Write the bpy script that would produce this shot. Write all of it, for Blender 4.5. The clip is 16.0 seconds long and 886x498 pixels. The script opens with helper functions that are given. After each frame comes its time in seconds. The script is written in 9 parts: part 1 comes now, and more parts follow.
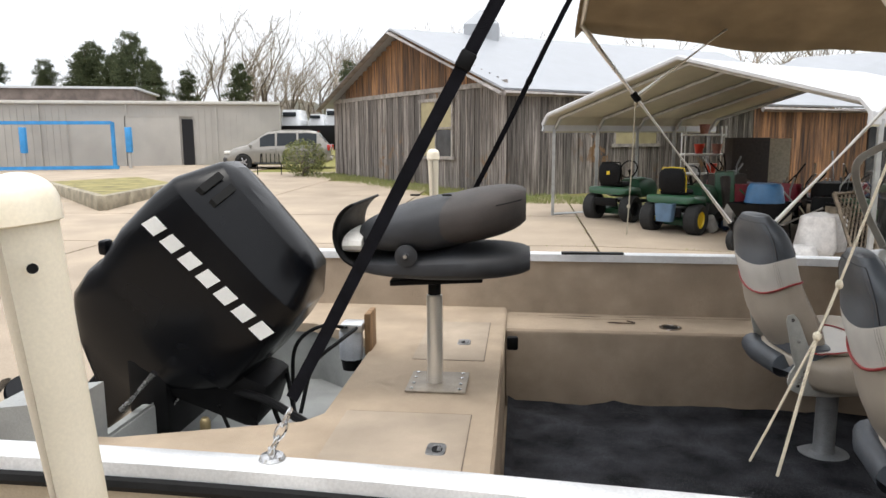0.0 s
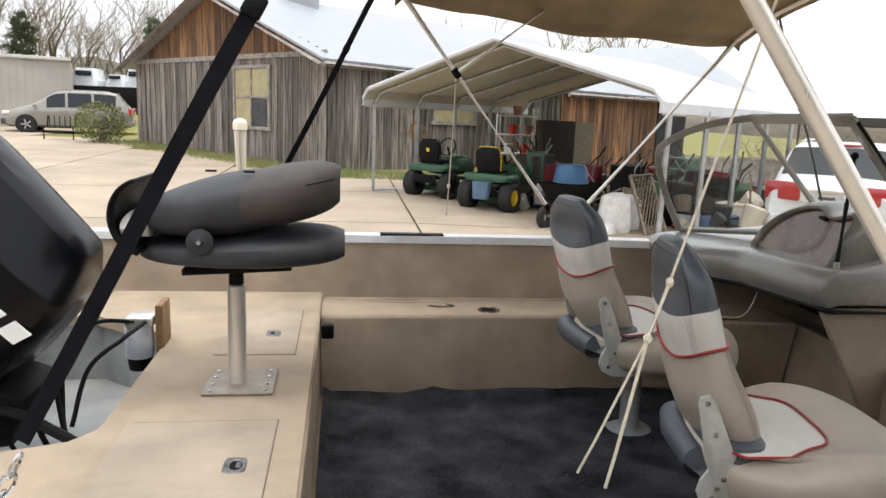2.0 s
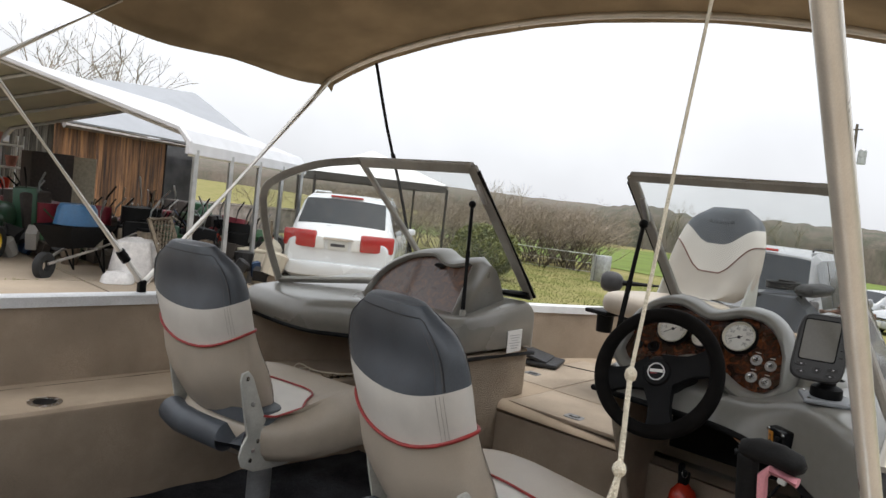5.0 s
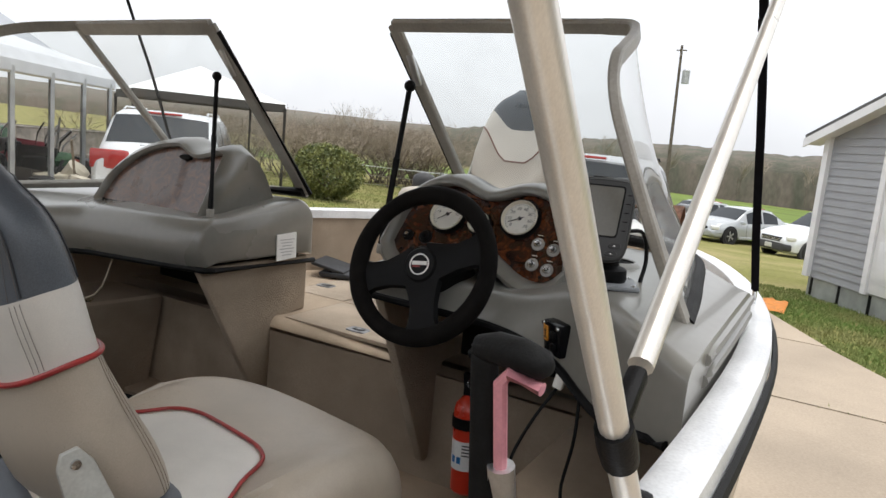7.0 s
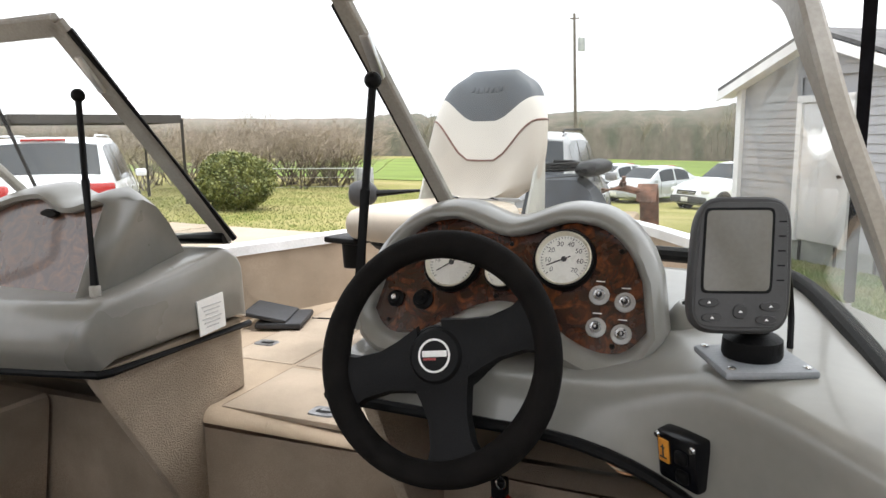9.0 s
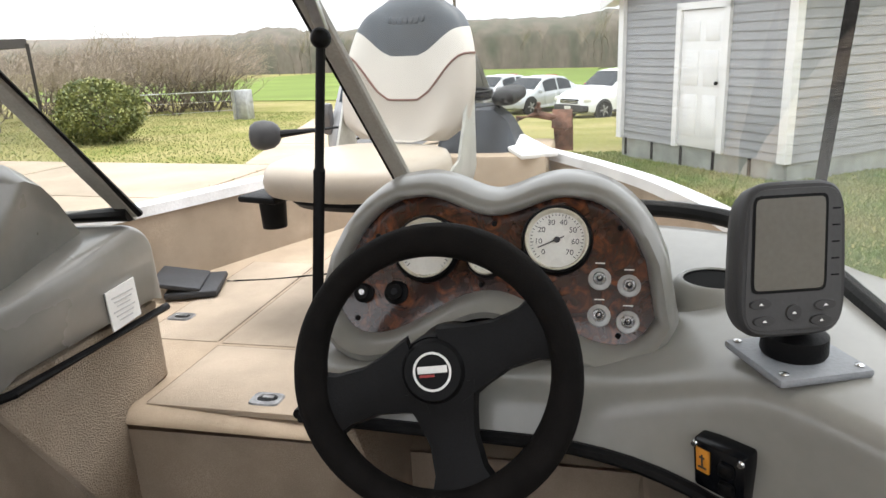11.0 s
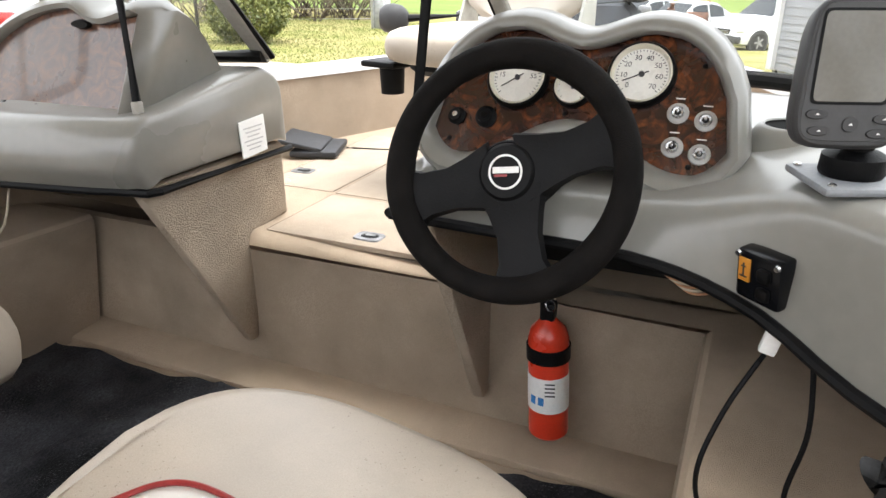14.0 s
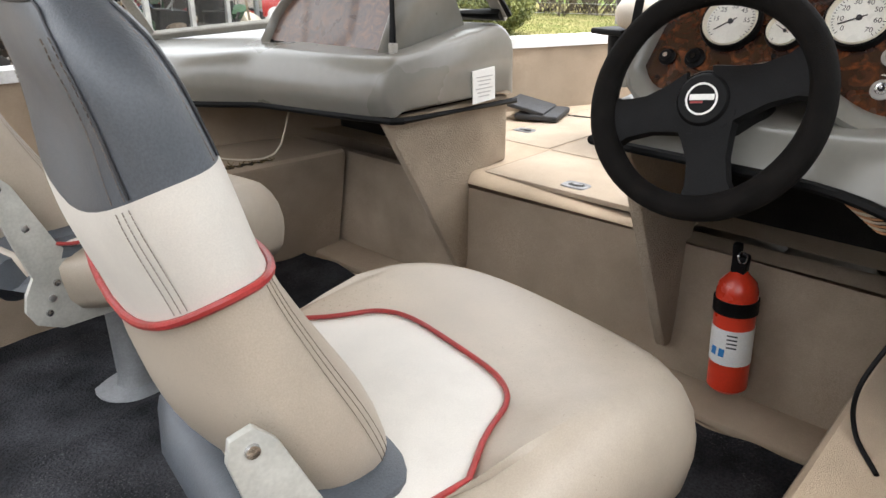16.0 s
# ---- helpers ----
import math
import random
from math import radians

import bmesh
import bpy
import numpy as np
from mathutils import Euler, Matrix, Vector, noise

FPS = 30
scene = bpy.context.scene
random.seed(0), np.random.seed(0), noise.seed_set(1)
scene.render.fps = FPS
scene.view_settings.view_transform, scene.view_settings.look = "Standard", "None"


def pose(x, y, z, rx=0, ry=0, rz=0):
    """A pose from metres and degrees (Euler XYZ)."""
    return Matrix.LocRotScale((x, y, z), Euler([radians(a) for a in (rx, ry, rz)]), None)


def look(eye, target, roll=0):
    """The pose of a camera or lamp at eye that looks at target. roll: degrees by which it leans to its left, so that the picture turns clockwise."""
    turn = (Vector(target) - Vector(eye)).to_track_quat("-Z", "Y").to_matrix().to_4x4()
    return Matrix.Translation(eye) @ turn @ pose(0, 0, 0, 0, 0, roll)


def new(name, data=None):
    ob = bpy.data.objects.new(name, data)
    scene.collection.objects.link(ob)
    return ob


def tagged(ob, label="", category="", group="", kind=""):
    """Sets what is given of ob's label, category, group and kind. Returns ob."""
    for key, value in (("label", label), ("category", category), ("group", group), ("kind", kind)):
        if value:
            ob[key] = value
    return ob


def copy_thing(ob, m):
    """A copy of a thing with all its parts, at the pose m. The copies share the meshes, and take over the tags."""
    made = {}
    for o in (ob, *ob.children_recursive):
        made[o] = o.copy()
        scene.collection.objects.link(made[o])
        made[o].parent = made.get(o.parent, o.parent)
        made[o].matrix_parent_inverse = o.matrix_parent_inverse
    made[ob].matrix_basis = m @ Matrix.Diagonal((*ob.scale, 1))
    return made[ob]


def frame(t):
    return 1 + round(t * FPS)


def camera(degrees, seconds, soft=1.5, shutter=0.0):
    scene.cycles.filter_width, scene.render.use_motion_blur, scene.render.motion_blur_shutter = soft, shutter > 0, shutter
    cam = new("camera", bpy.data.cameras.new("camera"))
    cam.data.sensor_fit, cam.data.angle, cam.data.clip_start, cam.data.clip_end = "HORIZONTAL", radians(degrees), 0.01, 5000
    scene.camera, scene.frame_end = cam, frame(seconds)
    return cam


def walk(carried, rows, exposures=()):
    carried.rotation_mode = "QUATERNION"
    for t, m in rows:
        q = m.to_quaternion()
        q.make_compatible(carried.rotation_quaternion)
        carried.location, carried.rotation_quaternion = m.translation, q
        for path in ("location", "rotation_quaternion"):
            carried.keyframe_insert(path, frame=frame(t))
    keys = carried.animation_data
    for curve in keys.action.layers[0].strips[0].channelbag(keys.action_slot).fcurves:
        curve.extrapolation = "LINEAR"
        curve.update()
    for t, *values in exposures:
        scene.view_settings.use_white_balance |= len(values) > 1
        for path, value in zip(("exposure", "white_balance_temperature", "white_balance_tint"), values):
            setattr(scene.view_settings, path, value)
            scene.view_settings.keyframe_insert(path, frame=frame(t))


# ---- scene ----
cam = camera(64.9, 16.0)
PATH = [
    (0, (0.828, 0.976, 1.811), (0.608, 2.94, 1.502), -0.3),
    (0.5, (0.789, 1.059, 1.83), (0.572, 3.018, 1.494), -0.9),
    (1, (0.773, 1.084, 1.834), (0.535, 3.038, 1.482), -0.8),
    (1.5, (0.766, 1.098, 1.822), (0.57, 3.054, 1.452), -0.7),
    (2, (0.849, 1.175, 1.809), (1.139, 3.118, 1.437), 2.3),
    (2.5, (0.845, 1.32, 1.786), (1.303, 3.237, 1.446), 3.6),
    (3, (0.776, 1.513, 1.761), (1.627, 3.311, 1.55), 5.2),
    (3.5, (0.677, 1.676, 1.764), (1.812, 3.312, 1.579), 2.3),
    (4, (0.681, 1.809, 1.748), (1.961, 3.335, 1.562), 3.5),
    (6.5, (0.989, 1.827, 1.66), (2.686, 2.866, 1.455), 6.0),
    (7, (1.211, 1.838, 1.607), (2.935, 2.805, 1.303), 5.5),
    (7.5, (1.383, 1.988, 1.584), (3.117, 2.94, 1.291), 4.1),
    (8, (1.52, 2.094, 1.592), (3.257, 3.03, 1.267), 2.2),
    (8.5, (1.578, 2.16, 1.617), (3.363, 3.01, 1.311), 0.7),
    (11, (1.737, 2.394, 1.718), (3.599, 2.847, 1.145), -2.7),
    (11.5, (1.731, 2.396, 1.713), (3.597, 2.814, 1.129), -2.3),
    (12, (1.73, 2.4, 1.702), (3.596, 2.791, 1.098), -1.6),
    (12.5, (1.722, 2.404, 1.67), (3.545, 2.844, 0.975), -1.1),
    (13, (1.693, 2.379, 1.642), (3.475, 2.896, 0.894), -0.7),
    (13.5, (1.653, 2.343, 1.614), (3.401, 2.945, 0.852), 0.4),
    (14, (1.616, 2.303, 1.602), (3.303, 3.059, 0.838), -0.2),
    (14.5, (1.56, 2.257, 1.586), (3.164, 3.228, 0.891), 0.4),
    (15, (1.512, 2.22, 1.57), (2.983, 3.369, 0.849), -0.1),
    (15.5, (1.479, 2.191, 1.552), (2.812, 3.486, 0.811), -0.7),
    (16, (1.471, 2.176, 1.532), (2.82, 3.436, 0.763), -0.1),
]
walk(cam, [(t, look(eye, target, roll)) for t, eye, target, roll in PATH],
     exposures=[(0, 0.0), (1.5, 0.1), (2.5, 0.12), (3.5, -0.1), (4, -0.28), (6.5, -0.12), (7.5, -0.15), (8.0, 0.12), (8.5, 0.6), (11, 0.68), (12.5, 0.85), (13.5, 1.15), (14.2, 1.28), (15, 1.38), (15.5, 1.22), (16, 1.08)])

# ---- light ----
world = bpy.data.worlds.new("overcast_sky")
scene.world = world
world.use_nodes = True
wn, wl = world.node_tree.nodes, world.node_tree.links
bg = wn["Background"]
sky = wn.new("ShaderNodeTexSky")
sky.sky_type, sky.sun_disc = "NISHITA", False
sky.sun_elevation, sky.sun_rotation = radians(75), radians(220)
sky.air_density, sky.dust_density, sky.ozone_density = 1.0, 4.0, 1.0
pale = wn.new("ShaderNodeHueSaturation")
pale.inputs["Saturation"].default_value = 0.18
pale.inputs["Value"].default_value = 1.0
cloud = wn.new("ShaderNodeTexNoise")
cloud.inputs["Scale"].default_value, cloud.inputs["Detail"].default_value = 2.2, 6.0
cloud_range = wn.new("ShaderNodeMapRange")
cloud_range.inputs["From Min"].default_value, cloud_range.inputs["From Max"].default_value = 0.35, 0.65
cloud_range.inputs["To Min"].default_value, cloud_range.inputs["To Max"].default_value = 0.88, 1.1
cloud_mix = wn.new("ShaderNodeVectorMath")
cloud_mix.operation = "SCALE"
wl.new(sky.outputs[0], pale.inputs["Color"])
wl.new(cloud.outputs["Fac"], cloud_range.inputs["Value"])
dome = wn.new("ShaderNodeMix")
dome.data_type = "RGBA"
dome.inputs["Factor"].default_value = 0.7
dome.inputs[7].default_value = (8.6, 8.8, 9.2, 1)
wl.new(pale.outputs[0], dome.inputs[6])
wl.new(dome.outputs[2], cloud_mix.inputs[0])
wl.new(cloud_range.outputs[0], cloud_mix.inputs["Scale"])
# an overcast dome: the zenith brighter than the horizon
sky_dir, sky_z, zenith, lift = wn.new("ShaderNodeTexCoord"), wn.new("ShaderNodeSeparateXYZ"), wn.new("ShaderNodeMapRange"), wn.new("ShaderNodeVectorMath")
zenith.inputs["To Min"].default_value, zenith.inputs["To Max"].default_value = 1.0, 1.65
lift.operation = "SCALE"
wl.new(sky_dir.outputs["Generated"], sky_z.inputs[0])
wl.new(sky_z.outputs["Z"], zenith.inputs["Value"])
wl.new(cloud_mix.outputs[0], lift.inputs[0])
wl.new(zenith.outputs[0], lift.inputs["Scale"])
wl.new(lift.outputs[0], bg.inputs["Color"])
bg.inputs["Strength"].default_value = 0.158
sun_data = bpy.data.lights.new("sun", "SUN")
sun_data.energy, sun_data.angle, sun_data.color = 1.3, radians(25), (1.0, 0.96, 0.9)
sun = new("sun", sun_data)
sun.matrix_basis = look((5, -6, 30), (0, 0, 0))

# ---- materials ----
def mat(name, col, rough=0.6, metal=0.0, scale=20.0, vary=0.15, bump=0.1, fine=200.0, col2=None, coat=0.0,
        stain=0.0, streak=None, spec=0.5, trans=0.0, hue=0.0):
    """Procedural surface: broad mottling, fine grain in colour and relief, optional stains."""
    m = bpy.data.materials.new(name)
    m.use_nodes = True
    n, l = m.node_tree.nodes, m.node_tree.links
    b = n["Principled BSDF"]
    b.inputs["Roughness"].default_value = rough
    b.inputs["Metallic"].default_value = metal
    b.inputs["Coat Weight"].default_value = coat
    b.inputs["Specular IOR Level"].default_value = spec
    b.inputs["Transmission Weight"].default_value = trans
    tc = n.new("ShaderNodeTexCoord")
    mp = n.new("ShaderNodeMapping")
    l.new(tc.outputs["Object"], mp.inputs["Vector"])
    if streak:
        mp.inputs["Scale"].default_value = streak
    big = n.new("ShaderNodeTexNoise")
    big.inputs["Scale"].default_value, big.inputs["Detail"].default_value = scale, 5.0
    small = n.new("ShaderNodeTexNoise")
    small.inputs["Scale"].default_value, small.inputs["Detail"].default_value = fine, 3.0
    l.new(mp.outputs[0], big.inputs["Vector"])
    l.new(mp.outputs[0], small.inputs["Vector"])
    ramp = n.new("ShaderNodeValToRGB")
    c2 = col2 or tuple(min(1, c * (1 - 2 * vary)) for c in col)
    c1 = col if col2 else tuple(min(1, c * (1 + vary)) for c in col)
    ramp.color_ramp.elements[0].position, ramp.color_ramp.elements[1].position = 0.32, 0.68
    ramp.color_ramp.elements[0].color, ramp.color_ramp.elements[1].color = (*c2, 1), (*c1, 1)
    l.new(big.outputs["Fac"], ramp.inputs["Fac"])
    grain = n.new("ShaderNodeMix")
    grain.data_type, grain.blend_type = "RGBA", "MULTIPLY"
    grain.inputs["Factor"].default_value = min(1.0, vary * 1.6 + 0.05)
    gr = n.new("ShaderNodeMapRange")
    gr.inputs["From Min"].default_value, gr.inputs["From Max"].default_value = 0.3, 0.7
    gr.inputs["To Min"].default_value, gr.inputs["To Max"].default_value = 0.45, 1.25
    l.new(small.outputs["Fac"], gr.inputs["Value"])
    l.new(ramp.outputs[0], grain.inputs[6])
    l.new(gr.outputs[0], grain.inputs[7])
    out = grain.outputs[2]
    if stain:
        sn = n.new("ShaderNodeTexNoise")
        sn.inputs["Scale"].default_value, sn.inputs["Detail"].default_value = scale * 0.35, 8.0
        sn.inputs["Roughness"].default_value = 0.7
        sr = n.new("ShaderNodeMapRange")
        sr.inputs["From Min"].default_value, sr.inputs["From Max"].default_value = 0.5, 0.72
        sr.inputs["To Max"].default_value = stain
        l.new(tc.outputs["Object"], sn.inputs["Vector"])
        l.new(sn.outputs["Fac"], sr.inputs["Value"])
        sm = n.new("ShaderNodeMix")
        sm.data_type, sm.blend_type = "RGBA", "MIX"
        sm.inputs[7].default_value = (*[c * 0.45 for c in col], 1)
        l.new(sr.outputs[0], sm.inputs["Factor"])
        l.new(out, sm.inputs[6])
        out = sm.outputs[2]
    if hue:
        oi = n.new("ShaderNodeObjectInfo")
        hv = n.new("ShaderNodeMapRange")
        hv.inputs["To Min"].default_value, hv.inputs["To Max"].default_value = 1 - hue, 1 + hue
        sc = n.new("ShaderNodeVectorMath")
        sc.operation = "SCALE"
        l.new(oi.outputs["Random"], hv.inputs["Value"])
        l.new(out, sc.inputs[0])
        l.new(hv.outputs[0], sc.inputs["Scale"])
        out = sc.outputs[0]
    l.new(out, b.inputs["Base Color"])
    rr = n.new("ShaderNodeMapRange")
    rr.inputs["To Min"].default_value, rr.inputs["To Max"].default_value = max(0.03, rough - 0.12), min(1, rough + 0.12)
    l.new(big.outputs["Fac"], rr.inputs["Value"])
    l.new(rr.outputs[0], b.inputs["Roughness"])
    if bump:
        bp = n.new("ShaderNodeBump")
        bp.inputs["Strength"].default_value, bp.inputs["Distance"].default_value = bump, 0.01
        l.new(small.outputs["Fac"], bp.inputs["Height"])
        l.new(bp.outputs[0], b.inputs["Normal"])
    return m


def burl_mat(name, dark, mid, lit, rough=0.25):
    """Burl veneer: swirled dark ground with glowing knots."""
    m = mat(name, mid, rough, scale=18, vary=0.2, bump=0.03, fine=90, coat=0.5)
    n, l = m.node_tree.nodes, m.node_tree.links
    ns = n.new("ShaderNodeTexNoise")
    ns.inputs["Scale"].default_value, ns.inputs["Detail"].default_value = 26.0, 8.0
    ns.inputs["Roughness"].default_value, ns.inputs["Distortion"].default_value = 0.65, 1.6
    tc = n.new("ShaderNodeTexCoord")
    cr = n.new("ShaderNodeValToRGB")
    e = cr.color_ramp.elements
    e[0].position, e[0].color = 0.36, (*dark, 1)
    e[1].position, e[1].color = 0.70, (*lit, 1)
    x = e.new(0.52)
    x.color = (*mid, 1)
    l.new(tc.outputs["Object"], ns.inputs["Vector"])
    l.new(ns.outputs["Fac"], cr.inputs["Fac"])
    l.new(cr.outputs[0], n["Principled BSDF"].inputs["Base Color"])
    return m


def glass_mat(name, tint, rough=0.02, haze=0.0):
    m = bpy.data.materials.new(name)
    m.use_nodes = True
    n, l = m.node_tree.nodes, m.node_tree.links
    n.remove(n["Principled BSDF"])
    tr, gl, mx = n.new("ShaderNodeBsdfTransparent"), n.new("ShaderNodeBsdfGlossy"), n.new("ShaderNodeMixShader")
    fr, pw, rng = n.new("ShaderNodeLayerWeight"), n.new("ShaderNodeMath"), n.new("ShaderNodeMapRange")
    pw.operation = "POWER"
    pw.inputs[1].default_value = 4.0
    rng.inputs["To Min"].default_value, rng.inputs["To Max"].default_value = 0.04, 0.9
    l.new(fr.outputs["Facing"], pw.inputs[0])
    l.new(pw.outputs[0], rng.inputs["Value"])
    tr.inputs["Color"].default_value = (*tint, 1)
    gl.inputs["Roughness"].default_value = rough
    l.new(rng.outputs[0], mx.inputs["Fac"])
    l.new(tr.outputs[0], mx.inputs[1])
    l.new(gl.outputs[0], mx.inputs[2])
    last = mx.outputs[0]
    if haze:
        df, m2 = n.new("ShaderNodeBsdfDiffuse"), n.new("ShaderNodeMixShader")
        ns = n.new("ShaderNodeTexNoise")
        ns.inputs["Scale"].default_value, ns.inputs["Detail"].default_value = 6.0, 6.0
        mr = n.new("ShaderNodeMapRange")
        mr.inputs["To Max"].default_value = haze * 2
        l.new(ns.outputs["Fac"], mr.inputs["Value"])
        df.inputs["Color"].default_value = (0.8, 0.8, 0.78, 1)
        l.new(mr.outputs[0], m2.inputs["Fac"])
        l.new(last, m2.inputs[1])
        l.new(df.outputs[0], m2.inputs[2])
        last = m2.outputs[0]
    l.new(last, n["Material Output"].inputs["Surface"])
    return m


def flecks(m, col, size, thr, area, area_thr):
    """Small flecks of dirt or wear, gathered in patches."""
    n, l = m.node_tree.nodes, m.node_tree.links
    b = n["Principled BSDF"]
    tc = n.new("ShaderNodeTexCoord")
    facs = []
    for sc, th, wd in ((size, thr, 0.03), (area, area_thr, 0.12)):
        q = n.new("ShaderNodeTexNoise")
        q.inputs["Scale"].default_value, q.inputs["Detail"].default_value = sc, 3.0
        l.new(tc.outputs["Object"], q.inputs["Vector"])
        r = n.new("ShaderNodeMapRange")
        r.inputs["From Min"].default_value, r.inputs["From Max"].default_value = th, th + wd
        l.new(q.outputs["Fac"], r.inputs["Value"])
        facs.append(r.outputs["Result"])
    mu = n.new("ShaderNodeMath")
    mu.operation = "MULTIPLY"
    l.new(facs[0], mu.inputs[0])
    l.new(facs[1], mu.inputs[1])
    mx = n.new("ShaderNodeMix")
    mx.data_type = "RGBA"
    src = b.inputs["Base Color"].links[0].from_socket
    l.new(mu.outputs[0], mx.inputs[0])
    l.new(src, mx.inputs[6])
    mx.inputs[7].default_value = (*col, 1)
    l.new(mx.outputs[2], b.inputs["Base Color"])


CARPET = mat("tan_carpet", (0.505, 0.405, 0.302), 0.95, scale=4, vary=0.1, bump=0.5, fine=700, stain=0.3, spec=0.08)
CARPET_PILE = mat("tan_pile_carpet", (0.5, 0.412, 0.318), 0.97, scale=5, vary=0.1, bump=1.0, fine=300, spec=0.08)
flecks(CARPET, (0.43, 0.34, 0.255), 320, 0.54, 3, 0.5)
flecks(CARPET_PILE, (0.4, 0.325, 0.245), 300, 0.5, 6, 0.4)
# stained tan carpet for upright faces, darkened to carry their shade in the colour
CARPET_SIDE = mat("shaded_tan_carpet", (0.4, 0.322, 0.245), 0.96, scale=5, vary=0.12, bump=0.5, fine=600, stain=0.4, spec=0.06)
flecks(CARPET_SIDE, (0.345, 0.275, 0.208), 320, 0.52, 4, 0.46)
GEL = mat("grey_gelcoat", (0.22, 0.213, 0.192), 0.3, scale=2.2, vary=0.025, bump=0.012, fine=45, coat=0.3)
# near-black that puts the shade under the consoles into the bulkhead colour
SHADE_SIDE = mat("bulkhead_shade_black", (0.02, 0.019, 0.018), 0.9, scale=8, vary=0.2, bump=0.3, fine=300, spec=0.1)
ALU = mat("brushed_aluminium", (0.72, 0.73, 0.74), 0.35, 0.9, scale=8, vary=0.08, bump=0.05, fine=150, streak=(1, 6, 6))
ALU_RAIL = mat("white_painted_gunwale", (0.78, 0.79, 0.8), 0.38, 0.2, scale=6, vary=0.1, bump=0.05, fine=180, stain=0.3)
ALU_POLE = mat("anodised_tube", (0.74, 0.71, 0.65), 0.32, 0.55, scale=3, vary=0.05, bump=0.03, fine=100, streak=(8, 8, 1))
WS_FRAME = mat("grey_anodised_frame", (0.36, 0.345, 0.31), 0.45, 0.15, scale=10, vary=0.1, bump=0.05)
RUBBER = mat("black_rubber", (0.01, 0.01, 0.01), 0.65, scale=20, vary=0.2, bump=0.1, spec=0.2)
BLACK = mat("black_plastic", (0.006, 0.006, 0.0065), 0.5, scale=20, vary=0.2, bump=0.1, fine=350, spec=0.13)
BLACK_GLOSS = mat("black_gloss_paint", (0.004, 0.0045, 0.006), 0.24, scale=4, vary=0.1, bump=0.01, fine=40, spec=0.22)
WHEEL_RUB = mat("dark_wheel_foam", (0.0075, 0.0065, 0.006), 0.8, scale=30, vary=0.25, bump=0.25, fine=600, spec=0.12)
MAT_RUB = mat("black_floor_mat", (0.065, 0.067, 0.076), 0.85, scale=7, vary=0.45, bump=0.7, fine=170, col2=(0.012, 0.0125, 0.0145), spec=0.12)
flecks(MAT_RUB, (0.085, 0.087, 0.092), 220, 0.6, 5, 0.5)
NAVY = mat("slate_blue_vinyl", (0.082, 0.094, 0.11), 0.42, scale=7, vary=0.16, bump=0.12, fine=500, stain=0.35)
WHITE_V = mat("cream_white_vinyl", (0.68, 0.65, 0.595), 0.42, scale=9, vary=0.04, bump=0.05, fine=700, stain=0.2)
BEIGE_V = mat("beige_vinyl", (0.45, 0.39, 0.315), 0.42, scale=6, vary=0.06, bump=0.06, fine=600, stain=0.34)
flecks(BEIGE_V, (0.3, 0.25, 0.2), 260, 0.66, 6, 0.56)
RED_PIPE = mat("red_piping", (0.33, 0.03, 0.028), 0.4, scale=30, vary=0.1)
BRACKET = mat("cream_grey_bracket", (0.5, 0.5, 0.46), 0.4, 0.1, scale=20, vary=0.08, bump=0.05)
GREY_POST = mat("grey_post", (0.3, 0.31, 0.32), 0.4, 0.5, scale=20, vary=0.1)
STEEL = mat("stainless_steel", (0.6, 0.6, 0.6), 0.25, 1.0, scale=30, vary=0.1)
CHARCOAL_V = mat("charcoal_vinyl", (0.032, 0.034, 0.039), 0.6, scale=12, vary=0.18, bump=0.2, fine=400)
BROWN_V = mat("faded_charcoal_vinyl", (0.055, 0.046, 0.042), 0.65, scale=12, vary=0.18, bump=0.2, fine=400)
def let_through(m, share):
    """Thin cloth: some of the light comes through from behind."""
    n, l = m.node_tree.nodes, m.node_tree.links
    tl, mx = n.new("ShaderNodeBsdfTranslucent"), n.new("ShaderNodeMixShader")
    mx.inputs["Fac"].default_value = share
    l.new(n["Principled BSDF"].inputs["Base Color"].links[0].from_socket, tl.inputs["Color"])
    l.new(n["Principled BSDF"].outputs[0], mx.inputs[1])
    l.new(tl.outputs[0], mx.inputs[2])
    l.new(mx.outputs[0], n["Material Output"].inputs["Surface"])
    return m


CANVAS = mat("tan_canvas", (0.4, 0.31, 0.2), 0.9, scale=5, vary=0.12, bump=0.4, fine=900, stain=0.15, spec=0.1)
let_through(CANVAS, 0.14)
STRAP = mat("black_webbing", (0.008, 0.008, 0.011), 0.9, scale=40, vary=0.2, bump=0.5, fine=700, spec=0.1)
PVC = mat("cream_pvc_pipe", (0.9, 0.82, 0.66), 0.35, scale=3, vary=0.03, bump=0.02)
ROPE = mat("off_white_cord", (0.66, 0.6, 0.47), 0.9, scale=60, vary=0.07, bump=0.6, fine=400)
WHITE_P = mat("white_plastic", (0.8, 0.8, 0.78), 0.35, scale=10, vary=0.03, bump=0.02)
GREY_W = mat("grey_well_paint", (0.34, 0.35, 0.34), 0.5, scale=6, vary=0.12, bump=0.1, stain=0.3)
HULL = mat("tan_hull_paint", (0.42, 0.36, 0.27), 0.35, scale=3, vary=0.08, bump=0.03)


